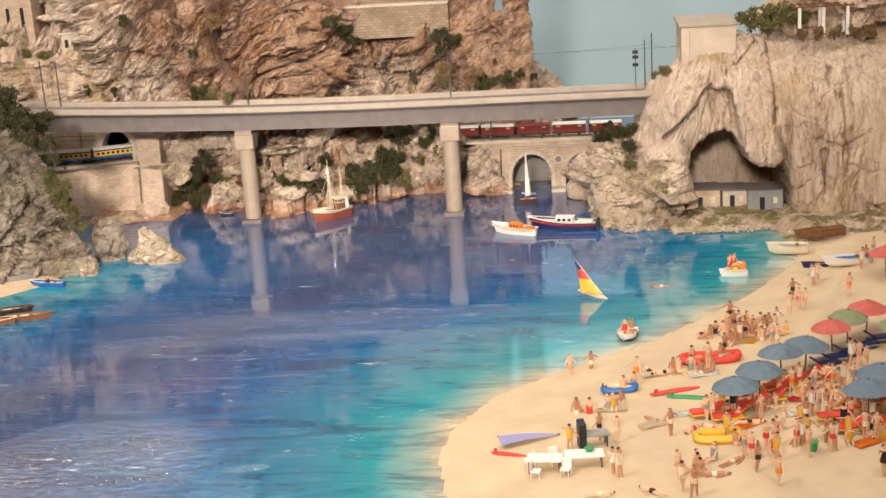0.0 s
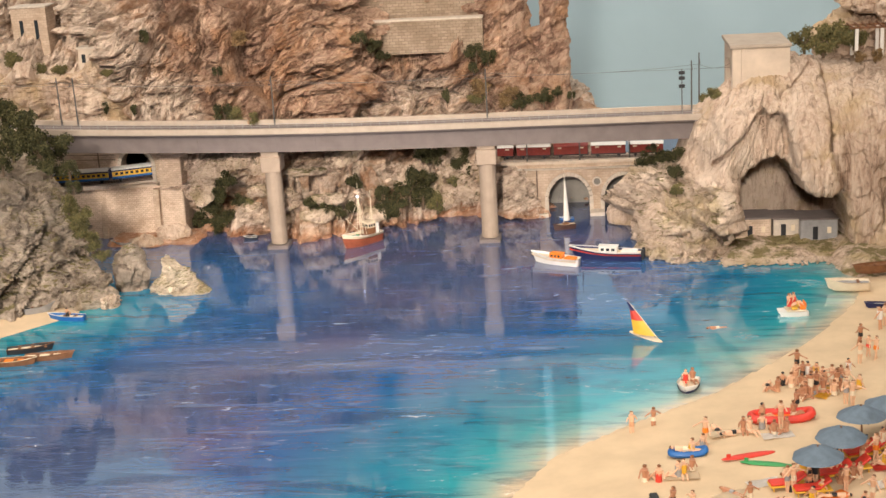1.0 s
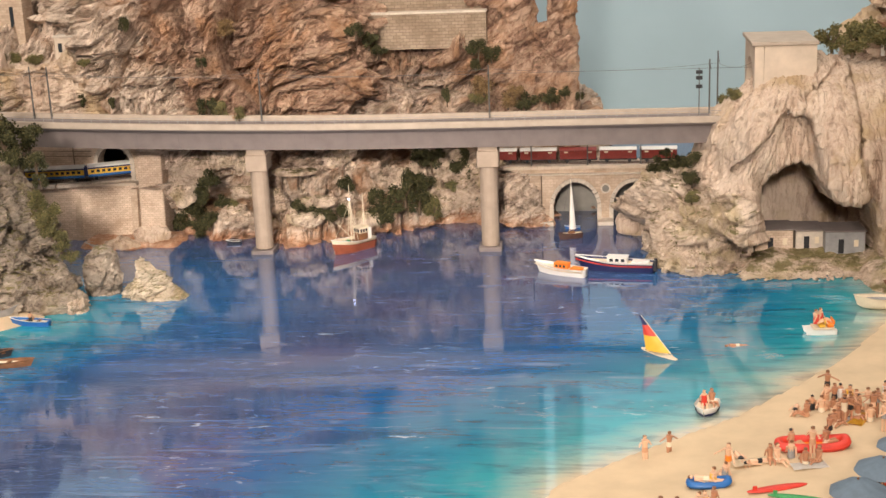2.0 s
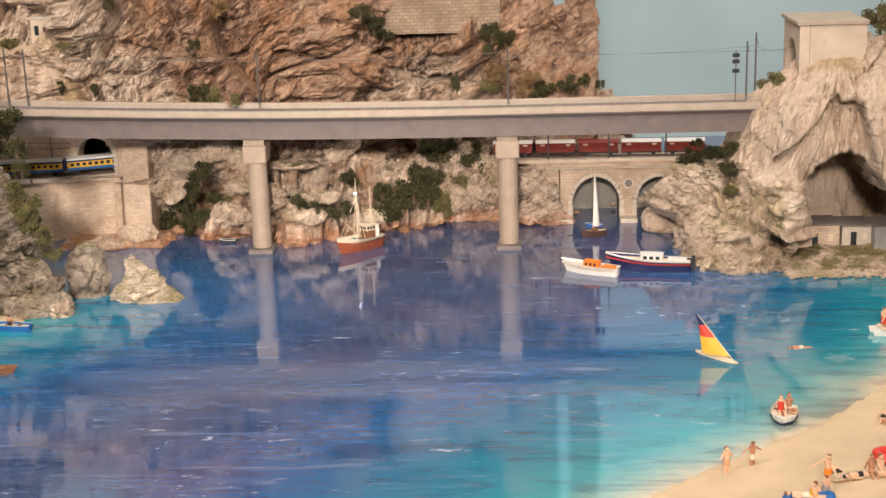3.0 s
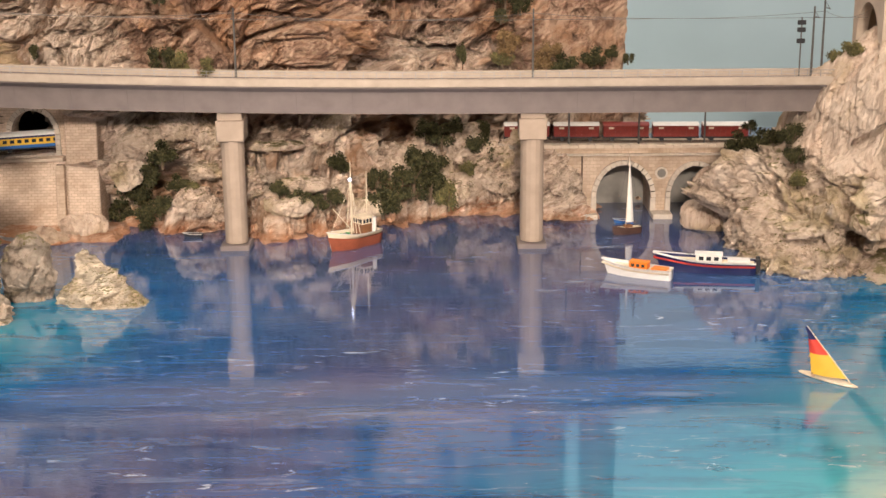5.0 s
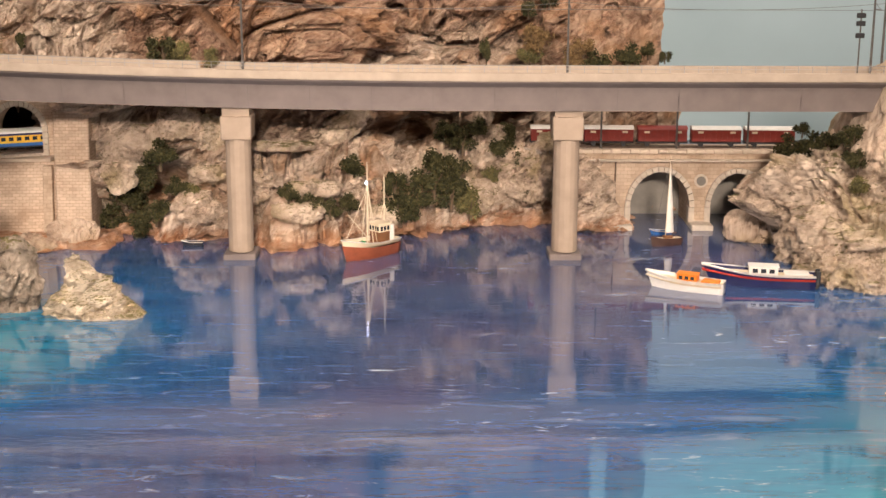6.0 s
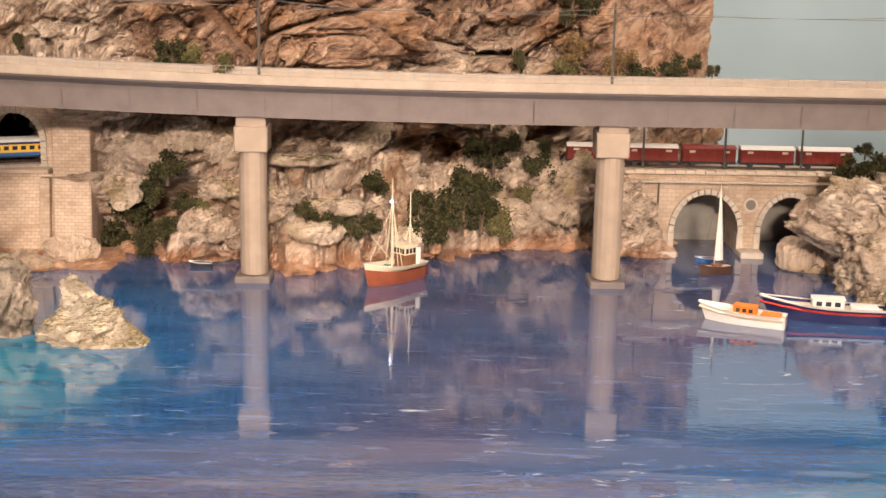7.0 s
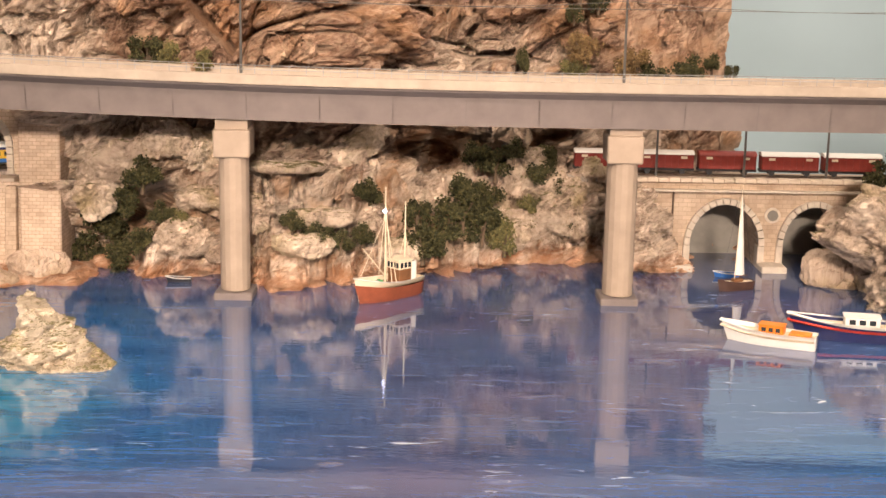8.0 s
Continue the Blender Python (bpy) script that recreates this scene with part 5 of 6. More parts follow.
def fishing_boat():
    ob = thing("fishing_boat", pose(-0.033, -0.002, 0, 0, 0, 224), "old fishing trawler with a rust-red hull and cream bulwark", "boat")
    L, B = 0.066, 0.027
    part("hull", hull_mesh("hull", L, B, 0.012, 0.006, HULL_RED, 0.5), ob)
    part("bulwark", hull_mesh("bulwark", L * 1.012, B * 1.03, 0.0165, -0.010, CREAM, 0.45), ob, "cream painted bulwark")
    part("deck", deck_mesh("deck", L, B * 0.98, 0.0135, WOOD, bow_up=0.3), ob)
    part("gunwale", gunwale_mesh("gunwale", L * 1.012, B * 1.03, 0.0165, WHITE, 0.45), ob)
    bm = bmesh.new()
    box(bm, -0.020, -0.006, -0.0075, 0.0075, 0.0135, 0.025, 0.0004)
    house = part("wheelhouse", bm_mesh("wheelhouse", bm, WOOD), ob, "varnished wooden wheelhouse")
    bm = bmesh.new()
    box(bm, -0.0205, -0.0053, -0.008, 0.008, 0.025, 0.0325, 0.0004)
    part("window_band", bm_mesh("window_band", bm, CREAM), house)
    for k in range(4):
        bm = bmesh.new()
        y = -0.0055 + k * 0.0037
        box(bm, -0.0056, -0.0048, y - 0.0012, y + 0.0012, 0.0265, 0.031)
        part("window", bm_mesh("window", bm, GLASS), house)
    for k in range(3):
        for e in (-1, 1):
            bm = bmesh.new()
            x = -0.017 + k * 0.0045
            box(bm, x - 0.0014, x + 0.0014, e * 0.0081 - 0.0004, e * 0.0081 + 0.0004, 0.0265, 0.031)
            part("window", bm_mesh("window", bm, GLASS), house)
    bm = bmesh.new()
    box(bm, -0.022, -0.0038, -0.009, 0.009, 0.0327, 0.034, 0.0004)
    part("wheelhouse_roof", bm_mesh("wheelhouse_roof", bm, CREAM), house)
    bm = bmesh.new()
    rod(bm, (-0.026, 0.003, 0.0135), (-0.026, 0.003, 0.03), 0.0032, None, 10)
    part("funnel", bm_mesh("funnel", bm, WHITE), ob)
    for x, h in ((0.004, 0.098), (-0.019, 0.083)):
        bm = bmesh.new()
        rod(bm, (x, 0, 0.0135), (x, 0, h), 0.0009, 0.0005, 6)
        part("mast", bm_mesh("mast", bm, CREAM), ob)
    bm = bmesh.new()
    for e in (-1, 1):
        rod(bm, (0.004, e * 0.009, 0.0135), (0.004, e * 0.001, 0.075), 0.00045, None, 4)
        rod(bm, (-0.004, e * 0.006, 0.0135), (0.003, e * 0.001, 0.065), 0.0004, None, 4)
    rod(bm, (0.004, 0, 0.02), (0.03, 0, 0.048), 0.0005, None, 4)
    rod(bm, (0.034, 0, 0.02), (0.004, 0, 0.072), 0.00035, None, 4)
    rod(bm, (-0.019, 0.006, 0.036), (-0.019, 0, 0.055), 0.0004, None, 4)
    rod(bm, (-0.019, -0.006, 0.036), (-0.019, 0, 0.055), 0.0004, None, 4)
    part("rigging", bm_mesh("rigging", bm, CREAM), ob, "thin pale stays and boom")
    bm = bmesh.new()
    ball(bm, (0.005, 0, 0.077), 0.0015, (1, 1, 1), 2)
    part("masthead_light", bm_mesh("masthead_light", bm, LAMP_GLOW), ob, "small lit bluish white lamp")
    for k in range(4):
        bm = bmesh.new()
        box(bm, 0.008 + 0.004 * k, 0.0105 + 0.004 * k, -0.004 + 0.002 * (k % 2), 0.002, 0.0145, 0.0175, 0.0004)
        part("fish_crate", bm_mesh("fish_crate", bm, GREY if k % 2 else GREEN), ob)


def glow(name, colour, strength):
    m, t, b = node_material(name, 0.3)
    b.inputs["Emission Color"].default_value, b.inputs["Emission Strength"].default_value = (*colour, 1), strength
    return m


HULL_RED = paint("rust_red_hull", (0.25, 0.065, 0.03), 0.5, 0, 0.2, 120)
LAMP_GLOW = glow("mast_lamp", (0.6, 0.7, 1.0), 12)
fishing_boat()


DARK_WOOD = paint("dark_hull", (0.07, 0.035, 0.025), 0.5, 0, 0.2, 150)


def yacht():
    ob = thing("sailing_boat", pose(0.279, 0.046, 0, 0, 0, 200), "small dark-hulled sailing boat with a tall white sail", "boat")
    part("hull", hull_mesh("hull", 0.034, 0.012, 0.0085, 0.004, DARK_WOOD, 0.4), ob)
    part("deck", deck_mesh("deck", 0.034, 0.012, 0.0078, CREAM, bow_up=0.3), ob)
    bm = bmesh.new()
    rod(bm, (0.002, 0, 0.008), (-0.001, 0, 0.096), 0.0005, 0.0003, 6)
    part("mast", bm_mesh("mast", bm, CREAM), ob)
    p = np.array([[[0.0015 - 0.002 * v - u * 0.0095 * (1 - v)**0.9, 0.0025 * math.sin(u * 3.1) * (1 - v), 0.013 + 0.078 * v + 0.001] for v in np.linspace(0, 1, 12)] for u in np.linspace(0, 1, 6)])
    part("sail", grid_mesh("sail", p, WHITE), ob)
    bm = bmesh.new()
    rod(bm, (0.002, 0, 0.0135), (-0.0105, 0.001, 0.0135), 0.0005, None, 5)
    part("boom", bm_mesh("boom", bm, WOOD), ob)
    bm = bmesh.new()
    box(bm, -0.006, 0.004, -0.003, 0.003, 0.008, 0.011, 0.0006)
    part("cabin", bm_mesh("cabin", bm, WOOD), ob)
    bm = bmesh.new()
    rod(bm, (0.0165, 0, 0.0105), (-0.0008, 0, 0.094), 0.00018, None, 3)
    rod(bm, (-0.0165, 0, 0.009), (-0.0008, 0, 0.094), 0.00018, None, 3)
    part("stay", bm_mesh("stay", bm, STEEL), ob)


yacht()


def launch(x, y, turn, L, B, side, hull_m, stripe_m, cabin_m, label, motor=True):
    ob = thing("motor_launch", pose(x, y, 0, 0, 0, turn), label, "boat")
    part("hull", hull_mesh("hull", L, B, side, side * 0.5, hull_m, 0.55), ob)
    part("rubbing_strake", gunwale_mesh("rubbing_strake", L * 0.99, B * 0.985, side * 0.72, stripe_m, 0.55, r=side * 0.09), ob)
    part("gunwale", gunwale_mesh("gunwale", L, B, side, WHITE, 0.55, r=side * 0.1), ob)
    part("deck", deck_mesh("deck", L, B, side * 0.86, CREAM, bow_up=0.45), ob)
    bm = bmesh.new()
    box(bm, -L * 0.14, L * 0.14, -B * 0.28, B * 0.28, side * 0.86, side * 1.5, 0.0006)
    cab = part("cabin", bm_mesh("cabin", bm, cabin_m), ob)
    for k in range(3):
        for e in (-1, 1):
            bm = bmesh.new()
            c = L * (-0.08 + 0.08 * k)
            box(bm, c - L * 0.025, c + L * 0.025, e * B * 0.283 - 0.0003, e * B * 0.283 + 0.0003, side * 1.08, side * 1.38)
            part("window", bm_mesh("window", bm, GLASS), cab)
    bm = bmesh.new()
    box(bm, -L * 0.15, L * 0.15, -B * 0.3, B * 0.3, side * 1.505, side * 1.58, 0.0003)
    part("cabin_roof", bm_mesh("cabin_roof", bm, cabin_m), cab)
    bm = bmesh.new()
    box(bm, -L * 0.44, -L * 0.2, -B * 0.3, B * 0.3, side * 0.9, side * 1.12, 0.0005)
    part("seat_well", bm_mesh("seat_well", bm, cabin_m), ob)
    if motor:
        for e in (-0.2, 0.2):
            bm = bmesh.new()
            box(bm, -L * 0.545, -L * 0.50, e * B - 0.0016, e * B + 0.0016, side * 0.2, side * 1.35, 0.0006)
            part("outboard_motor", bm_mesh("outboard_motor", bm, BLACK), ob, "dark outboard motor")


launch(0.268, -0.131, 155, 0.068, 0.021, 0.0105, WHITE, CREAM, ORANGE, "white motor launch with an orange cabin", False)
launch(0.342, -0.116, 169, 0.096, 0.025, 0.013, NAVY, RED, WHITE, "navy motor launch with red stripe and white deckhouse")


def windsurfer():
    ob = thing("windsurf_board", pose(0.378, -0.438, 0.001, 0, 0, -48), "windsurf board with a black, red and yellow sail", "surfboard")
    bm = bmesh.new()
    bmesh.ops.create_icosphere(bm, subdivisions=3, radius=1, matrix=Matrix.Diagonal((0.028, 0.006, 0.0018, 1)))
    part("board", bm_mesh("board", bm, CREAM, True), ob)
    back = Matrix.Rotation(radians(48), 4, "Z")
    foot, top, clew = back @ Vector((0.014, -0.014, 0.002)), back @ Vector((-0.020, -0.002, 0.046)), back @ Vector((-0.015, -0.006, 0.007))
    bm = bmesh.new()
    rod(bm, foot, top, 0.0006, 0.0004, 6)
    part("mast", bm_mesh("mast", bm, CREAM), ob)
    for name, lo, hi, mat in (("lower_panel", 0.06, 0.48, YELLOW), ("middle_panel", 0.48, 0.76, RED), ("upper_panel", 0.76, 1.0, NAVY)):
        p = []
        for v in np.linspace(lo, hi, 6):
            a = foot.lerp(top, v)
            b = clew.lerp(top, max(0.0, (v - 0.06) / 0.94))
            p.append([a.lerp(b, u) + Vector((0, -0.003 * math.sin(u * math.pi), 0)) for u in np.linspace(0, 1, 6)])
        part(name, grid_mesh(name, np.array(p), mat), ob)
    bm = bmesh.new()
    rod(bm, foot.lerp(top, 0.35), clew, 0.0005, None, 5)
    part("boom", bm_mesh("boom", bm, BLACK), ob)


windsurfer()
dinghy = simple_boat("dinghy", 0.416, -0.600, 255, 0.036, 0.024, 0.0075, WHITE, CREAM, WHITE, "small round white dinghy on the turquoise water", 0, 1)
part("keel_band", hull_mesh("keel_band", 0.0355, 0.0235, 0.0032, 0.002, NAVY), dinghy, "navy painted underside")


def pedalo():
    ob = thing("pedal_boat", pose(0.565, -0.370, 0, 0, 0, 185), "cream pedal boat floating near the beach", "boat")
    for e in (-1, 1):
        part("float", hull_mesh("float", 0.034, 0.008, 0.006, 0.003, WHITE, 0.3), ob, "", pose(0, e * 0.006, 0))
    bm = bmesh.new()
    box(bm, -0.014, 0.010, -0.009, 0.009, 0.0062, 0.0085, 0.0006)
    part("platform", bm_mesh("platform", bm, CREAM), ob)
    for x in (-0.010, 0.0):
        bm = bmesh.new()
        box(bm, x - 0.0035, x + 0.0035, -0.008, 0.008, 0.0087, 0.012, 0.0008)
        box(bm, x - 0.0042, x - 0.003, -0.008, 0.008, 0.012, 0.017, 0.0004)
        part("bench", bm_mesh("bench", bm, ORANGE if x < -0.005 else YELLOW), ob)


pedalo()
simple_boat("small_boat", -0.222, 0.045, 180, 0.021, 0.008, 0.004, BLACK, CREAM, WHITE, "tiny dark rowing boat with pale rim")
simple_boat("small_boat", 0.282, 0.098, 175, 0.022, 0.008, 0.004, BLUE, CREAM, WHITE, "tiny blue and white boat moored by the arch")
simple_boat("small_boat", -0.012, 0.112, 200, 0.018, 0.007, 0.005, BLUE, CREAM, WHITE, "tiny blue boat by the far shore")
simple_boat("small_boat", -0.425, 0.03, 170, 0.04, 0.014, 0.006, WHITE, CREAM, WHITE, "white boat moored under the retaining wall")
simple_boat("rowing_boat", -0.365, -0.468, 8, 0.058, 0.015, 0.007, WOOD, CREAM, WOOD, "brown wooden rowing boat with cream inside", 0, 3, "boats in the cove")
simple_boat("rowing_boat", -0.40, -0.44, 15, 0.055, 0.015, 0.007, BLACK, CREAM, WOOD, "dark rowing boat with cream inside", 0, 3, "boats in the cove")
simple_boat("rowing_boat", -0.405, -0.485, 5, 0.055, 0.017, 0.007, WOOD, ORANGE, CREAM, "varnished rowing boat with orange inside", 0, 3, "boats in the cove")
simple_boat("rowing_boat", -0.392, -0.322, 172, 0.05, 0.014, 0.007, BLUE, CREAM, WHITE, "pale blue rowing boat at the cove sand", 0, 2, "boats in the cove")
simple_boat("rowing_boat", -0.44, -0.30, 30, 0.04, 0.016, 0.008, GREY, BLACK, GREY, "grey boat drawn up on the sand", 0.006, 2, "boats in the cove")
simple_boat("inflatable_boat", 0.648, -0.288, 175, 0.052, 0.022, 0.009, CREAM, GREY, CREAM, "pale inflatable boat drawn up on the sand", 0.006, 1)
simple_boat("rowing_boat", 0.70, -0.235, 195, 0.07, 0.018, 0.008, WOOD, WOOD, WOOD, "brown rowing boat lying on the sand", 0.012, 2)
simple_boat("canoe", 0.672, -0.36, 175, 0.032, 0.01, 0.005, NAVY, GREY, NAVY, "dark blue canoe at the water's edge", 0.004, 1)
simple_boat("sailing_dinghy", 0.712, -0.37, 185, 0.06, 0.022, 0.008, WHITE, BLUE, WHITE, "white sailing dinghy with blue cover on the sand", 0.012, 1)

# ---- the beach and what lies on it ----
def ground(x, y):
    d, s = far_from(np.array([x]), np.array([y]), SHORE)
    d = float(d[0] * s[0])
    return 0.010 * float(smooth(0, 0.16, np.array(d))) + max(d, 0) * 0.02 + 0.001 if d > 0 else 0.0


SKINS = [paint("tan_figurine", (0.60, 0.32, 0.18), 0.6, 0, 0.08, 300), paint("pale_figurine", (0.74, 0.47, 0.30), 0.6, 0, 0.08, 300), paint("brown_figurine", (0.46, 0.22, 0.12), 0.6, 0, 0.08, 300)]
CLOTHS = [RED, CREAM, YELLOW, WHITE, BLACK, SKINS[1], ORANGE, CREAM, GREY, SKINS[0]]


def figurine_mesh(k, posed):
    """A plain painted plastic figurine, about 31 mm tall when upright."""
    rng = random.Random(k)
    bm = bmesh.new()
    h = 0.029
    marks = []

    def stage(index):
        for f in bm.faces:
            if f.index == -1 or f not in seen:
                f.material_index = index
                seen.add(f)

    seen = set()
    if posed == "stand":
        sp, arm = rng.uniform(0.02, 0.11) * h, rng.uniform(0.05, 0.32) * h
        for e in (-1, 1):
            rod(bm, (e * sp, e * rng.uniform(-0.1, 0.1) * h, 0), (e * 0.055 * h, 0, 0.46 * h), 0.03 * h, 0.05 * h, 6)
            rod(bm, (e * 0.13 * h, 0, 0.78 * h), (e * (0.13 * h + arm), -rng.uniform(0, 0.2) * h, (0.5 + rng.uniform(0, 0.25)) * h), 0.03 * h, 0.022 * h, 5)
        rod(bm, (0, 0, 0.58 * h), (0, 0, 0.83 * h), 0.075 * h, 0.115 * h, 7)
        ball(bm, (0, 0, 0.925 * h), 0.072 * h)
        stage(0)
        rod(bm, (0, 0, 0.44 * h), (0, 0, (0.60 if k % 3 else 0.80) * h), 0.105 * h, (0.09 if k % 3 else 0.125) * h, 8)
        stage(1)
    elif posed == "sit":
        for e in (-1, 1):
            rod(bm, (e * 0.06 * h, 0, 0.06 * h), (e * 0.08 * h, -0.26 * h, 0.14 * h), 0.05 * h, 0.04 * h, 6)
            rod(bm, (e * 0.08 * h, -0.26 * h, 0.14 * h), (e * 0.08 * h, -0.42 * h, 0.02 * h), 0.04 * h, 0.028 * h, 6)
            rod(bm, (e * 0.13 * h, 0.02 * h, 0.38 * h), (e * 0.15 * h, rng.choice((-0.2, 0.15)) * h, 0.12 * h), 0.03 * h, 0.022 * h, 5)
        rod(bm, (0, 0.02 * h, 0.14 * h), (0, 0.04 * h, 0.44 * h), 0.085 * h, 0.11 * h, 7)
        ball(bm, (0, 0.03 * h, 0.54 * h), 0.072 * h)
        stage(0)
        rod(bm, (0, 0.02 * h, 0.02 * h), (0, 0.02 * h, (0.16 if k % 2 else 0.4) * h), 0.115 * h, 0.1 * h, 8)
        stage(1)
    else:
        for e in (-1, 1):
            rod(bm, (e * 0.06 * h, -0.5 * h, 0.04 * h), (e * 0.05 * h, -0.06 * h, 0.06 * h), 0.028 * h, 0.045 * h, 6)
            rod(bm, (e * 0.13 * h, 0.3 * h, 0.07 * h), (e * 0.2 * h, 0.02 * h, 0.04 * h), 0.028 * h, 0.02 * h, 5)
        rod(bm, (0, 0.06 * h, 0.07 * h), (0, 0.34 * h, 0.07 * h), 0.08 * h, 0.1 * h, 7)
        ball(bm, (0, 0.44 * h, 0.08 * h), 0.07 * h)
        stage(0)
        rod(bm, (0, -0.07 * h, 0.065 * h), (0, 0.08 * h, 0.065 * h), 0.09 * h, 0.088 * h, 8)
        stage(1)
    n = len(bm.faces)
    hy, hz = {"stand": (0.012 * h, 0.945 * h), "sit": (0.042 * h, 0.56 * h)}.get(posed, (0.47 * h, 0.085 * h))
    ball(bm, (0, hy, hz), 0.07 * h, (1, 1, 0.8))
    stage(2)
    me = bm_mesh("figurine", bm, SKINS[k % 3] if k % 4 else SKINS[1])
    me.materials.append(CLOTHS[(k * 7) % len(CLOTHS)])
    me.materials.append(BLACK if k % 3 == 0 else WOOD)
    return me


FIGURINES = {p: [figurine_mesh(s + k, p) for k in range(n)] for p, s, n in (("stand", 1, 14), ("sit", 40, 8), ("lie", 70, 5))}
POSED = {"stand": "small painted plastic figurine standing upright", "sit": "small painted plastic figurine in a sitting shape", "lie": "small painted plastic figurine lying flat"}
random.seed(11)


def figurine(x, y, posed, z=None, turn=None, size=1.0):
    ob = new("figurine", random.choice(FIGURINES[posed]))
    s = size * random.uniform(0.9, 1.06)
    ob.matrix_basis = pose(x, y, ground(x, y) if z is None else z, 0, 0, random.uniform(0, 360) if turn is None else turn) @ Matrix.Diagonal((s, s, s, 1))
    tagged(ob, POSED[posed], "figurine", "figurines on the beach")


for x, y in ((0.419, -0.765), (0.608, -0.560), (0.621, -0.540), (0.627, -0.551), (0.621, -0.497), (0.654, -0.444), (0.662, -0.433), (0.687, -0.504), (0.725, -0.391), (0.734, -0.372), (0.749, -0.343), (0.550, -0.620),
             (0.543, -0.610), (0.564, -0.634), (0.567, -0.644), (0.574, -0.631), (0.579, -0.639), (0.537, -0.613), (0.537, -0.574), (0.575, -0.689), (0.570, -0.680), (0.496, -0.735), (0.517, -0.700)):
    figurine(x, y, "stand")
for x, y in ((0.444, -0.911), (0.349, -0.932), (0.377, -0.914), (0.393, -0.922), (0.393, -0.997), (0.387, -0.990), (0.446, -1.026), (0.444, -1.004), (0.455, -1.040), (0.512, -0.972), (0.506, -0.964),
             (0.527, -0.953), (0.535, -0.944), (0.550, -0.907), (0.532, -0.880), (0.555, -0.950), (0.566, -0.938), (0.585, -0.959), (0.583, -0.943), (0.580, -0.865), (0.587, -0.876), (0.593, -0.884)):
    figurine(x, y, "stand")
for x, y in ((0.650, -0.750), (0.656, -0.757), (0.643, -0.745), (0.603, -0.915), (0.612, -0.903), (0.618, -1.014), (0.528, -1.025), (0.604, -0.809), (0.593, -0.819), (0.628, -0.939), (0.632, -0.901),
             (0.581, -0.800), (0.570, -0.822), (0.507, -0.868), (0.522, -0.848), (0.497, -0.865), (0.486, -0.880), (0.66, -0.93), (0.67, -0.87), (0.68, -0.80), (0.69, -0.74), (0.66, -0.985)):
    figurine(x, y, "stand")
for x, y in ((0.356, -0.846), (0.368, -0.849), (0.392, -0.839), (0.400, -0.828), (0.386, -0.843), (0.403, -0.790), (0.499, -0.748), (0.487, -0.752), (0.478, -0.733), (0.465, -0.743), (0.459, -0.738), (0.415, -0.774),
             (0.502, -0.874), (0.537, -0.812), (0.482, -0.866), (0.577, -0.829), (0.610, -0.846), (0.628, -0.861), (0.565, -0.799), (0.641, -0.888), (0.517, -0.606), (0.525, -0.615), (0.508, -0.625), (0.53, -0.60)):
    figurine(x, y, "sit")
for x, y in ((0.434, -0.735), (0.449, -0.742), (0.432, -0.880), (0.374, -1.030), (0.420, -1.030), (0.486, -0.907), (0.612, -0.802), (0.512, -0.835), (0.620, -0.874), (0.623, -0.926), (0.493, -0.845), (0.50, -0.61), (0.545, -0.645)):
    figurine(x, y, "lie")
# the crowd round the umbrellas
for k in range(64):
    x = random.uniform(0.46, 0.67)
    y = -0.905 + 0.55 * (x - 0.55) + random.uniform(-0.075, 0.085)
    figurine(x, y, random.choice(("stand", "sit", "sit", "stand", "lie")))
for k in range(16):
    figurine(random.uniform(0.50, 0.60), random.uniform(-0.66, -0.60), random.choice(("stand", "sit")))
figurine(0.349, -0.716, "stand", -0.004, 30)
figurine(0.372, -0.702, "stand", -0.004, 200)
figurine(0.413, -0.600, "sit", 0.0065, 0, 0.9)
figurine(0.421, -0.596, "sit", 0.0065, 20, 0.9)
figurine(0.566, -0.366, "sit", 0.0115, 90)
figurine(0.560, -0.372, "sit", 0.0115, 95)
figurine(0.366, -0.436, "stand", 0.0025, 120, 0.8)
figurine(0.467, -0.411, "lie", -0.0018, 100)
figurine(-0.392, -0.322, "sit", 0.005, 180, 0.7)

UMBRELLA_BLUE = paint("slate_blue_canvas", (0.13, 0.175, 0.22), 0.8, 0, 0.15, 120)
UMBRELLA_RED = paint("faded_red_canvas", (0.52, 0.12, 0.09), 0.8, 0, 0.12, 120)
UMBRELLA_GREEN = paint("olive_canvas", (0.22, 0.24, 0.13), 0.8, 0, 0.12, 120)


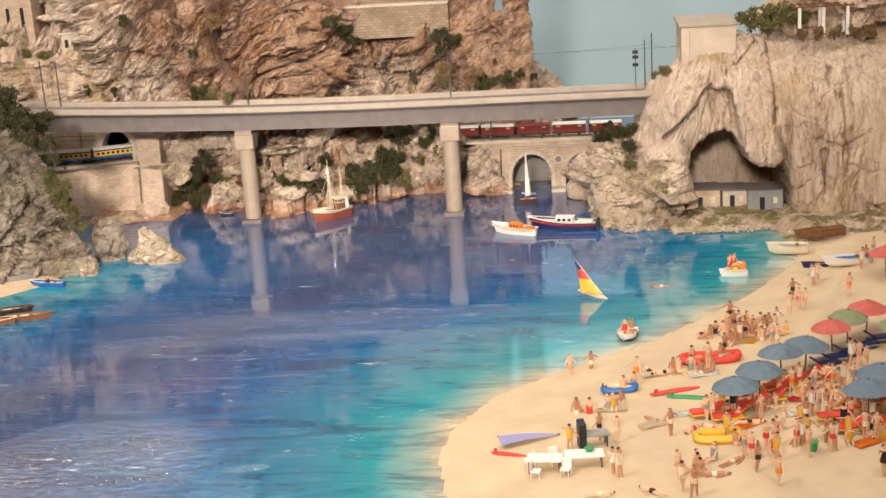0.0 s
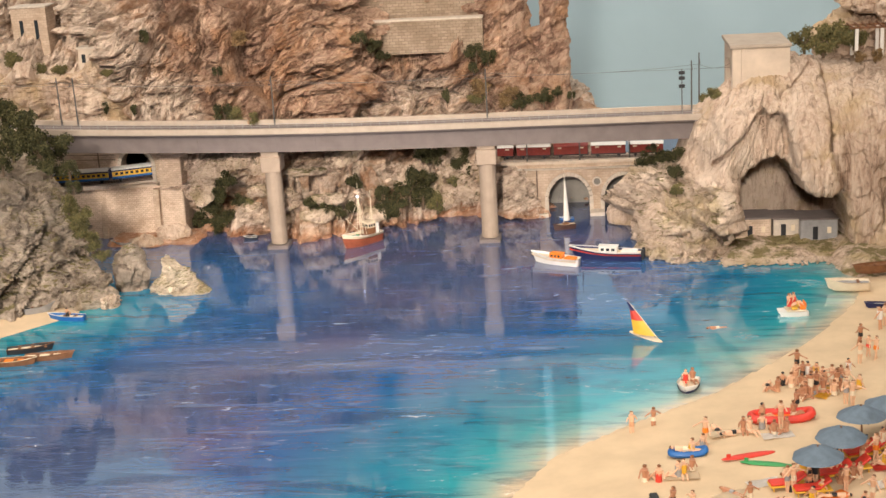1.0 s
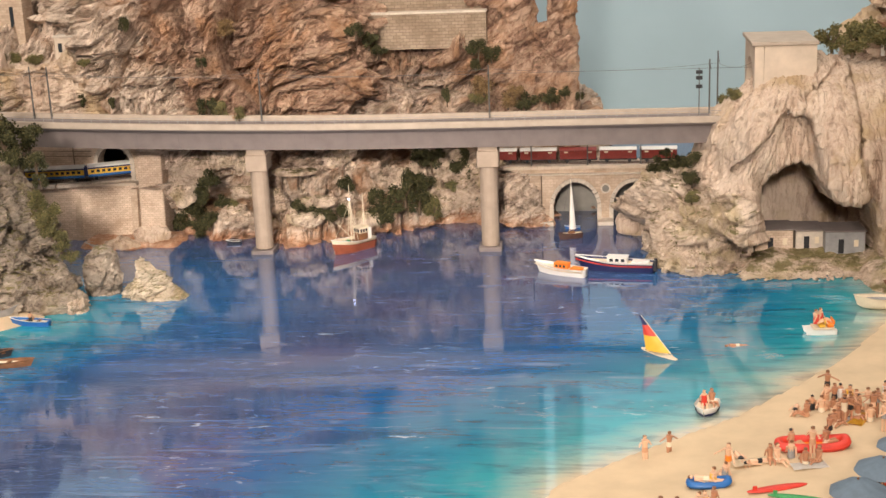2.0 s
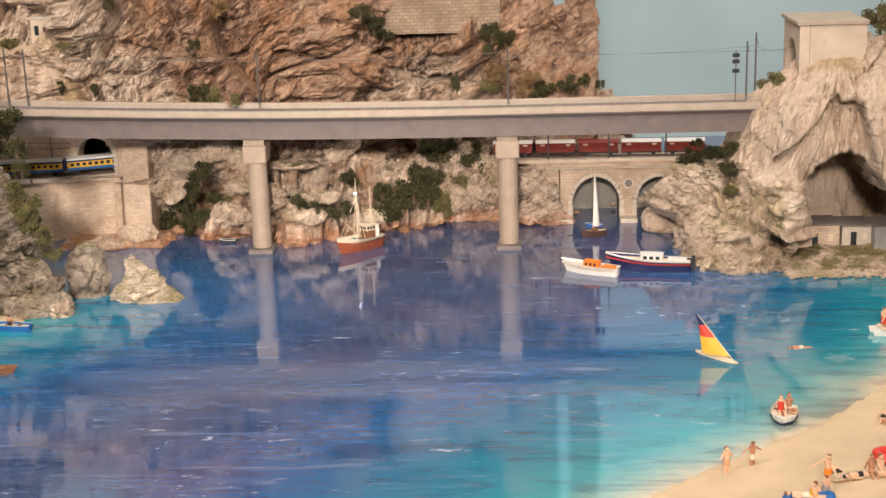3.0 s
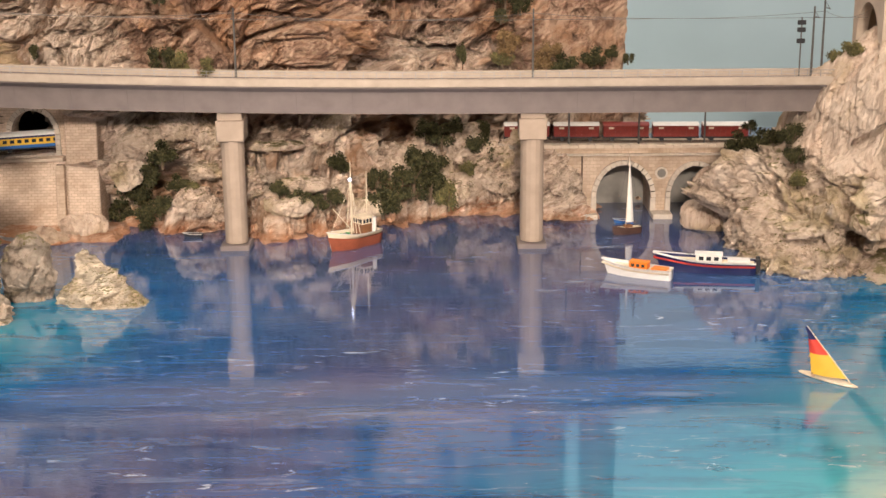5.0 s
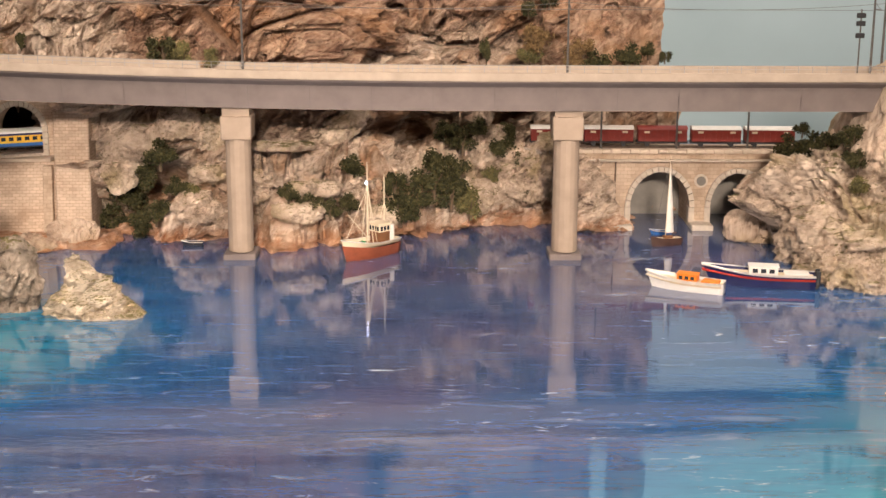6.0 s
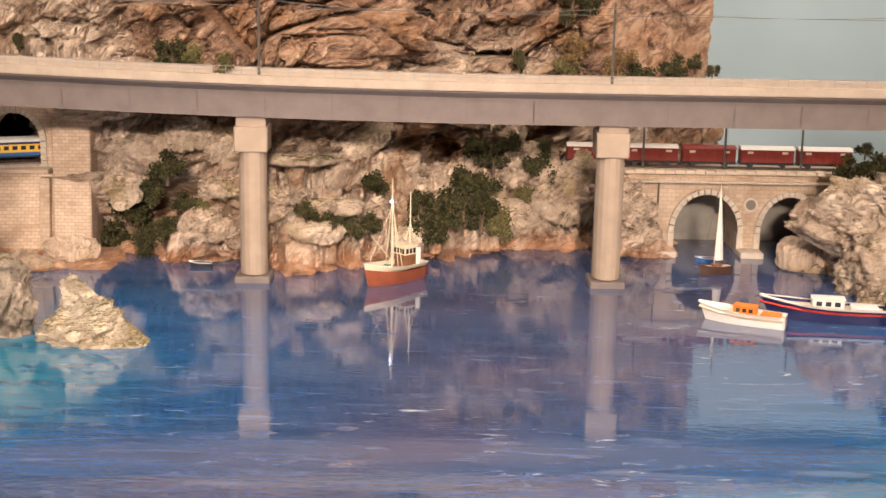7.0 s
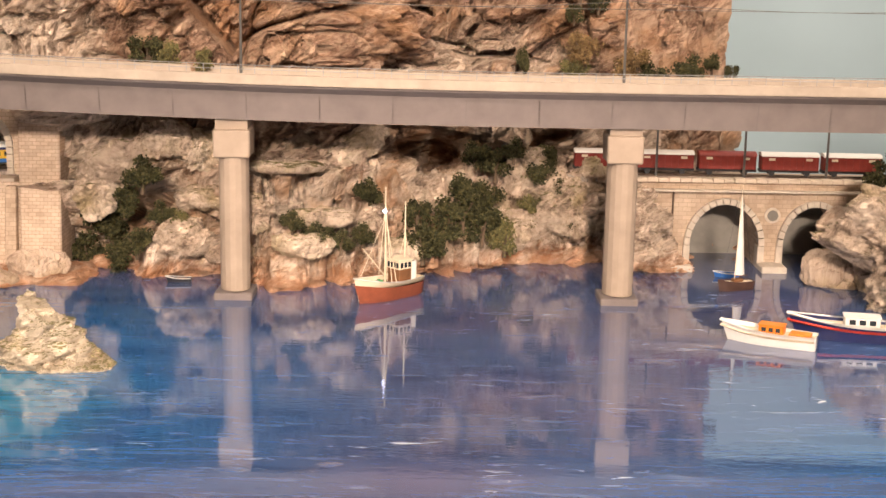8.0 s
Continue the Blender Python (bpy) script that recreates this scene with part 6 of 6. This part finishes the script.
def umbrella(x, y, r, canvas, colour):
    ob = thing("beach_umbrella", pose(x, y, ground(x, y), random.uniform(-5, 5), random.uniform(-5, 5), random.uniform(0, 45)), f"{colour} canvas beach umbrella standing open in the sand", "umbrella", "beach umbrellas")
    n, m = 8, 7
    verts, faces = [(0, 0, 0.0395)], []
    for j in range(1, m + 1):
        s = j / m
        for i in range(n * 4):
            a = 2 * math.pi * i / (n * 4)
            dip = 1 - 0.05 * s * abs(math.sin(a * n / 2))
            verts.append((r * s * dip * math.cos(a), r * s * dip * math.sin(a), 0.0395 - 0.010 * s**1.7 - 0.0008 * s * abs(math.sin(a * n / 2))))
    k = n * 4
    for i in range(k):
        faces.append((0, 1 + i, 1 + (i + 1) % k))
    for j in range(m - 1):
        for i in range(k):
            a, b = 1 + j * k + i, 1 + j * k + (i + 1) % k
            faces.append((a, a + k, b + k, b))
    part("canopy", mesh_from("canopy", verts, faces, canvas, True), ob)
    bm = bmesh.new()
    rod(bm, (0, 0, -0.002), (0, 0, 0.041), 0.0009, None, 6)
    part("pole", bm_mesh("pole", bm, WOOD), ob)
    for i in range(n):
        bm = bmesh.new()
        a = 2 * math.pi * i / n
        rod(bm, (0, 0, 0.0385), (r * 0.97 * math.cos(a), r * 0.97 * math.sin(a), 0.0285), 0.0003, None, 4)
        part("rib", bm_mesh("rib", bm, STEEL), ob)


for x, y, r in ((0.511, -0.869, 0.0235), (0.538, -0.828, 0.024), (0.566, -0.782, 0.024), (0.593, -0.760, 0.024), (0.632, -0.890, 0.025), (0.654, -0.846, 0.025)):
    umbrella(x, y, r, UMBRELLA_BLUE, "slate blue")
for x, y in ((0.630, -0.711), (0.678, -0.649), (0.745, -0.44)):
    umbrella(x, y, 0.022, UMBRELLA_RED, "faded red")
umbrella(0.652, -0.677, 0.022, UMBRELLA_GREEN, "olive green")
umbrella(0.70, -0.71, 0.023, UMBRELLA_GREEN, "olive green")


def lounger(x, y, turn, frame_m, pad_m, label):
    ob = thing("sun_lounger", pose(x, y, ground(x, y), 0, 0, turn), label, "lounger", "sun loungers")
    bm = bmesh.new()
    box(bm, -0.017, 0.017, -0.0065, 0.0065, 0.0042, 0.0058, 0.0004)
    part("frame", bm_mesh("frame", bm, frame_m), ob)
    bm = bmesh.new()
    box(bm, -0.0165, 0.006, -0.006, 0.006, 0.0059, 0.0082, 0.0007)
    part("mattress", bm_mesh("mattress", bm, pad_m), ob)
    bm = bmesh.new()
    box(bm, 0.0, 0.013, -0.006, 0.006, 0, 0.0022, 0.0006, Matrix.Translation((0.006, 0, 0.0065)) @ Matrix.Rotation(radians(-35), 4, "Y"))
    part("backrest", bm_mesh("backrest", bm, pad_m), ob)
    for a in (-0.014, 0.014):
        for b in (-0.005, 0.005):
            bm = bmesh.new()
            rod(bm, (a, b, -0.001), (a, b, 0.0045), 0.0006, None, 5)
            part("leg", bm_mesh("leg", bm, frame_m), ob)


for x, y, a in ((0.482, -0.872, 10), (0.527, -0.852, 15), (0.545, -0.842, 15), (0.571, -0.80, 20), (0.605, -0.920, 5), (0.502, -0.884, 8), (0.56, -0.81, 15), (0.590, -0.785, 15), (0.636, -0.870, 10), (0.60, -0.892, 5), (0.65, -0.905, 12)):
    lounger(x, y, a, YELLOW, RED, "yellow sun lounger with a red mattress")
for x, y, a in ((0.625, -0.735, 200), (0.645, -0.72, 200), (0.665, -0.70, 205), (0.615, -0.755, 200), (0.685, -0.68, 200)):
    lounger(x, y, a, GREY, NAVY, "grey sun lounger with a dark blue mattress")


def towel(x, y, turn, material, colour):
    bm = bmesh.new()
    rows = [[bm.verts.new((u * 0.032 - 0.016, v * 0.014 - 0.007, 0.0016 + 0.0004 * math.sin(u * 9 + v * 5 + x * 99))) for v in (0, 0.5, 1)] for u in (0, 0.25, 0.5, 0.75, 1)]
    for a, b in zip(rows, rows[1:]):
        for i in range(2):
            bm.faces.new((a[i], b[i], b[i + 1], a[i + 1]))
    bmesh.ops.solidify(bm, geom=bm.faces[:], thickness=0.0008)
    ob = new("beach_towel", bm_mesh("beach_towel", bm, material))
    ob.matrix_basis = pose(x, y, ground(x, y), 0, 0, turn)
    tagged(ob, f"{colour} beach towel spread on the sand", "towel", "beach towels")


for x, y, a, mat, c in ((0.463, -0.862, 20, WHITE, "white"), (0.39, -0.843, 5, CREAM, "cream"), (0.52, -0.895, 40, ORANGE, "orange"), (0.58, -0.834, 10, RED, "red"), (0.61, -0.85, 70, ORANGE, "orange"), (0.49, -0.757, 10, WHITE, "white"),
                        (0.44, -0.742, 15, CREAM, "cream"), (0.555, -0.647, 60, YELLOW, "yellow"), (0.62, -0.945, 30, ORANGE, "orange"), (0.57, -0.87, 20, WHITE, "white"), (0.43, -0.886, 25, CREAM, "cream"), (0.645, -0.93, 10, YELLOW, "yellow")):
    towel(x, y, a, mat, c)


def ring_boat(name, x, y, turn, L, W, r, material, inside, label):
    """An inflatable: a closed tube round a flat floor."""
    n, k = 40, 10
    a, b = np.meshgrid(np.linspace(0, 2 * math.pi, n, endpoint=False), np.linspace(0, 2 * math.pi, k + 1), indexing="ij")
    ca, sa = np.sign(np.cos(a)) * np.abs(np.cos(a))**0.75, np.sign(np.sin(a)) * np.abs(np.sin(a))**0.6
    lift = np.maximum(0, np.cos(a))**3 * r * 0.9
    p = np.stack([(L + r * np.cos(b)) * ca, (W + r * np.cos(b)) * sa, r + lift + r * np.sin(b)], -1)
    ob = thing(name, pose(x, y, ground(x, y), 0, 0, turn), label, "inflatable")
    part("tube", grid_mesh("tube", p, material, True), ob)
    bm = bmesh.new()
    box(bm, -L * 0.93, L * 0.93, -W * 0.85, W * 0.85, r * 0.35, r * 0.75, r * 0.1)
    part("floor", bm_mesh("floor", bm, inside), ob)
    return ob


ring_boat("inflatable_raft", 0.500, -0.712, 2, 0.030, 0.010, 0.0042, RED, ORANGE, "bright red inflatable raft beached on the sand")
ring_boat("inflatable_dinghy", 0.486, -0.928, 3, 0.019, 0.009, 0.0042, YELLOW, YELLOW, "bright yellow inflatable dinghy on the sand")
ring_boat("air_bed", 0.400, -0.790, 2, 0.0165, 0.006, 0.0032, BLUE, BLUE, "blue inflatable air bed lying on the sand")
figurine(0.398, -0.790, "lie", ground(0.398, -0.79) + 0.005, 80)
for x, y in ((0.482, -0.712), (0.513, -0.71)):
    figurine(x, y, "sit", ground(x, y) + 0.003, 90)


def surfboard(x, y, turn, L, material, label):
    bm = bmesh.new()
    bmesh.ops.create_icosphere(bm, subdivisions=3, radius=1, matrix=Matrix.Diagonal((L / 2, L * 0.09, 0.0016, 1)))
    ob = thing("surfboard", pose(x, y, ground(x, y) + 0.0014, 0, 0, turn), label, "surfboard")
    part("board", bm_mesh("board", bm, material, True), ob)
    bm = bmesh.new()
    box(bm, -L * 0.4, -L * 0.33, -0.0005, 0.0005, 0.001, 0.0045)
    part("fin", bm_mesh("fin", bm, material), ob)


surfboard(0.456, -0.803, 18, 0.056, RED, "long red surfboard lying on the sand")
surfboard(0.470, -0.822, -12, 0.05, GREEN, "pale green surfboard lying on the sand")
surfboard(0.292, -0.932, -20, 0.04, RED, "red and white surfboard near the waterline")


def beached_rig():
    ob = thing("windsurf_sail", pose(0.308, -0.905, ground(0.308, -0.905), 0, 0, 12), "lilac windsurf sail lying on the sand", "sail")
    p = np.array([[[-0.027 + 0.058 * u, (0.011 - 0.011 * u) * (2 * v - 1), 0.0035 + 0.002 * math.sin(u * 3) + 0.001 * v] for v in np.linspace(0, 1, 5)] for u in np.linspace(0, 0.97, 9)])
    part("sail", grid_mesh("sail", p, LILAC), ob)
    bm = bmesh.new()
    rod(bm, (-0.028, 0.011, 0.004), (0.032, 0.0, 0.0045), 0.0006, None, 5)
    part("mast", bm_mesh("mast", bm, BLACK), ob)


LILAC = paint("lilac_sailcloth", (0.30, 0.28, 0.46), 0.6, 0, 0.1, 100)
beached_rig()


def table(x, y, turn, w, d):
    ob = thing("party_table", pose(x, y, ground(x, y), 0, 0, turn), "long table with a white cloth on the sand", "table")
    bm = bmesh.new()
    box(bm, -w, w, -d, d, 0.0125, 0.0138, 0.0004)
    part("tabletop", bm_mesh("tabletop", bm, WHITE), ob)
    for a in (-0.85, 0.85):
        for b in (-0.8, 0.8):
            bm = bmesh.new()
            rod(bm, (a * w, b * d, 0), (a * w, b * d, 0.0125), 0.0007, None, 5)
            part("leg", bm_mesh("leg", bm, WOOD), ob)


table(0.362, -0.972, 4, 0.018, 0.009)
table(0.326, -0.972, -4, 0.016, 0.009)


def food_bowl(x, y, z):
    bm = bmesh.new()
    bmesh.ops.create_cone(bm, cap_ends=True, segments=12, radius1=0.003, radius2=0.005, depth=0.003, matrix=Matrix.Translation((0, 0, 0.0015)))
    ob = new("bowl", bm_mesh("bowl", bm, GREEN))
    ob.matrix_basis = pose(x, y, z)
    tagged(ob, "green bowl on the white party table", "bowl")


food_bowl(0.367, -0.968, ground(0.362, -0.972) + 0.0138)
for x, y in ((0.318, -0.985), (0.335, -0.962), (0.345, -0.988), (0.312, -0.962)):
    ob = thing("garden_chair", pose(x, y, ground(x, y), 0, 0, random.uniform(0, 360)), "white plastic garden chair on the sand", "chair", "garden chairs")
    bm = bmesh.new()
    box(bm, -0.0045, 0.0045, -0.0045, 0.0045, 0.0072, 0.0082, 0.0003)
    part("seat", bm_mesh("seat", bm, WHITE), ob)
    bm = bmesh.new()
    box(bm, -0.0045, 0.0045, 0.0038, 0.0047, 0.0083, 0.0165, 0.0003)
    part("backrest", bm_mesh("backrest", bm, WHITE), ob)
    for a in (-0.0038, 0.0038):
        for b in (-0.0038, 0.0038):
            bm = bmesh.new()
            rod(bm, (a, b, 0), (a, b, 0.0073), 0.0005, None, 5)
            part("leg", bm_mesh("leg", bm, WHITE), ob)


def keyboard_stand():
    ob = thing("upright_piano", pose(0.372, -0.930, ground(0.372, -0.93), 0, 0, 10), "small black upright piano standing on the sand", "piano")
    bm = bmesh.new()
    box(bm, -0.0155, -0.0085, -0.008, 0.008, 0, 0.026, 0.0008)
    part("case", bm_mesh("case", bm, BLACK), ob)
    bm = bmesh.new()
    box(bm, -0.0085, 0.013, -0.0065, 0.0065, 0.0118, 0.0145, 0.0005)
    part("keybed", bm_mesh("keybed", bm, GREY), ob)
    for b in (-0.005, 0.005):
        bm = bmesh.new()
        rod(bm, (0.011, b, 0), (0.011, b, 0.012), 0.0008, None, 5)
        part("leg", bm_mesh("leg", bm, BLACK), ob)


keyboard_stand()


def bucket(x, y):
    bm = bmesh.new()
    bmesh.ops.create_cone(bm, cap_ends=True, segments=14, radius1=0.0038, radius2=0.0048, depth=0.0085, matrix=Matrix.Translation((0, 0, 0.00425)))
    ob = thing("bucket", pose(x, y, ground(x, y)), "green plastic bucket standing on the sand", "bucket")
    part("pail", bm_mesh("pail", bm, GREEN), ob)
    bm = bmesh.new()
    last = None
    for k in range(9):
        a = math.pi * k / 8
        p = (0.0048 * math.cos(a), 0, 0.0085 + 0.003 * math.sin(a))
        if last:
            rod(bm, last, p, 0.0003, None, 4)
        last = p
    part("handle", bm_mesh("handle", bm, STEEL), ob)


bucket(0.568, -0.957)
bucket(0.655, -0.60)


def kiosk():
    ob = thing("beach_kiosk", pose(0.775, -0.40, ground(0.775, -0.40)), "grey wooden beach kiosk with a red awning", "kiosk")
    bm = bmesh.new()
    box(bm, -0.02, 0.02, -0.012, 0.012, 0, 0.042, 0.0006)
    part("booth", bm_mesh("booth", bm, GREY), ob)
    bm = bmesh.new()
    box(bm, -0.024, 0.024, -0.026, -0.010, 0.0, 0.0015, 0.0004, Matrix.Translation((0, 0, 0.03)) @ Matrix.Rotation(radians(15), 4, "X"))
    part("awning", bm_mesh("awning", bm, RED), ob)
    bm = bmesh.new()
    box(bm, -0.022, 0.022, -0.014, 0.014, 0.0422, 0.045, 0.0005)
    part("roof", bm_mesh("roof", bm, CONCRETE), ob)


kiosk()


# ---- shingle and scrub in front of the cave ----
def shingle():
    rng = np.random.default_rng(8)
    bm_v, bm_f = [], []
    base = [(1, 0, 0), (0, 1, 0), (-1, 0, 0), (0, -1, 0), (0, 0, 1), (0, 0, -1)]
    tri = [(0, 1, 4), (1, 2, 4), (2, 3, 4), (3, 0, 4), (1, 0, 5), (2, 1, 5), (3, 2, 5), (0, 3, 5)]
    for _ in range(1500):
        x = rng.uniform(0.50, 0.70)
        y = -0.145 - 0.03 * rng.uniform() + 0.035 * rng.uniform()
        s = rng.uniform(0.0012, 0.0036)
        i = len(bm_v)
        a = rng.uniform(0, 6.3)
        for bx, by, bz in base:
            bm_v.append((x + s * (bx * math.cos(a) - by * math.sin(a)) * 1.2, y + s * (bx * math.sin(a) + by * math.cos(a)), 0.002 + s * bz * 0.7))
        bm_f += [(i + p, i + q, i + r) for p, q, r in tri]
    return tagged(new("shingle", mesh_from("shingle", bm_v, bm_f, SHORE_ROCK, False)), "pale pebble shingle in front of the cave", "shingle", kind="stuff")


shingle()


def shelf(name, x0, x1, y0, y1, high, material, label):
    x, y = np.meshgrid(np.linspace(x0, x1, 90), np.linspace(y0, y1, 60), indexing="ij")
    u, v = (x - x0) / (x1 - x0), (y - y0) / (y1 - y0)
    z = high * smooth(0, 0.3, v) * smooth(0, 0.12, u) * smooth(1, 0.9, u) - 0.003 + 0.004 * fbm(np.stack([x, y, 0 * x], -1) * 40, 4, 6)
    return tagged(new(name, grid_mesh(name, np.stack([x, y, z], -1), material)), label, "ground", kind="structure")


shelf("cave_floor", 0.49, 0.72, -0.165, 0.02, 0.016, SHORE_ROCK, "stony ground with dry grass in front of the cave")
shelf("beach_bank", 0.64, 1.0, -0.25, 0.0, 0.024, SHORE_ROCK, "low grassy bank between beach and cliff")
shelf("quay_ledge", -0.46, -0.30, 0.01, 0.1, 0.010, ROCK, "flat rock ledge under the retaining wall")
boulder(-0.352, 0.055, 0.012, 0.026, 0.014, 0.010, 71, CAVE_ROCK, "flat pale slab under the retaining wall", 5)
boulder(-0.39, 0.03, 0.004, 0.03, 0.014, 0.008, 73, CAVE_ROCK, "flat pale slab at the waterline", -8)

# ---- the hall around ----
SKY_PAINT = paint("painted_sky", (0.42, 0.54, 0.575), 0.9, 0, 0.06, 2.5, 0)
HALL = paint("dim_hall_wall", (0.30, 0.25, 0.21), 0.9, 0, 0.1, 3, 0)


def backdrop():
    a, v = np.meshgrid(np.linspace(-1.25, 1.25, 60), np.linspace(-0.3, 1.7, 12), indexing="ij")
    p = np.stack([2.2 * np.sin(a), -0.9 + 2.2 * np.cos(a), v], -1)
    return tagged(new("backdrop", grid_mesh("backdrop", p, SKY_PAINT)), "smooth wall painted as a pale blue-grey sky", "backdrop", kind="structure")


backdrop()


def slab(name, x0, x1, y0, y1, z0, z1, label):
    bm = bmesh.new()
    box(bm, x0, x1, y0, y1, z0, z1)
    return tagged(new(name, bm_mesh(name, bm, HALL)), label, "hall", kind="structure")


slab("ceiling", -3.2, 3.2, -4.2, 2.2, 1.75, 1.85, "dark exhibition hall ceiling")
slab("floor", -3.2, 3.2, -4.2, 2.2, -0.95, -0.9, "dark exhibition hall floor")
slab("wall_south", -3.2, 3.2, -4.25, -4.15, -0.9, 1.75, "dim hall wall behind the railing")
slab("wall_west", -3.25, -3.15, -4.15, 2.2, -0.9, 1.75, "dim hall wall")
slab("wall_east", 3.15, 3.25, -4.15, 2.2, -0.9, 1.75, "dim hall wall")
slab("wall_north", -3.15, 3.15, 2.15, 2.25, -0.9, 1.75, "dim hall wall behind the painted sky")
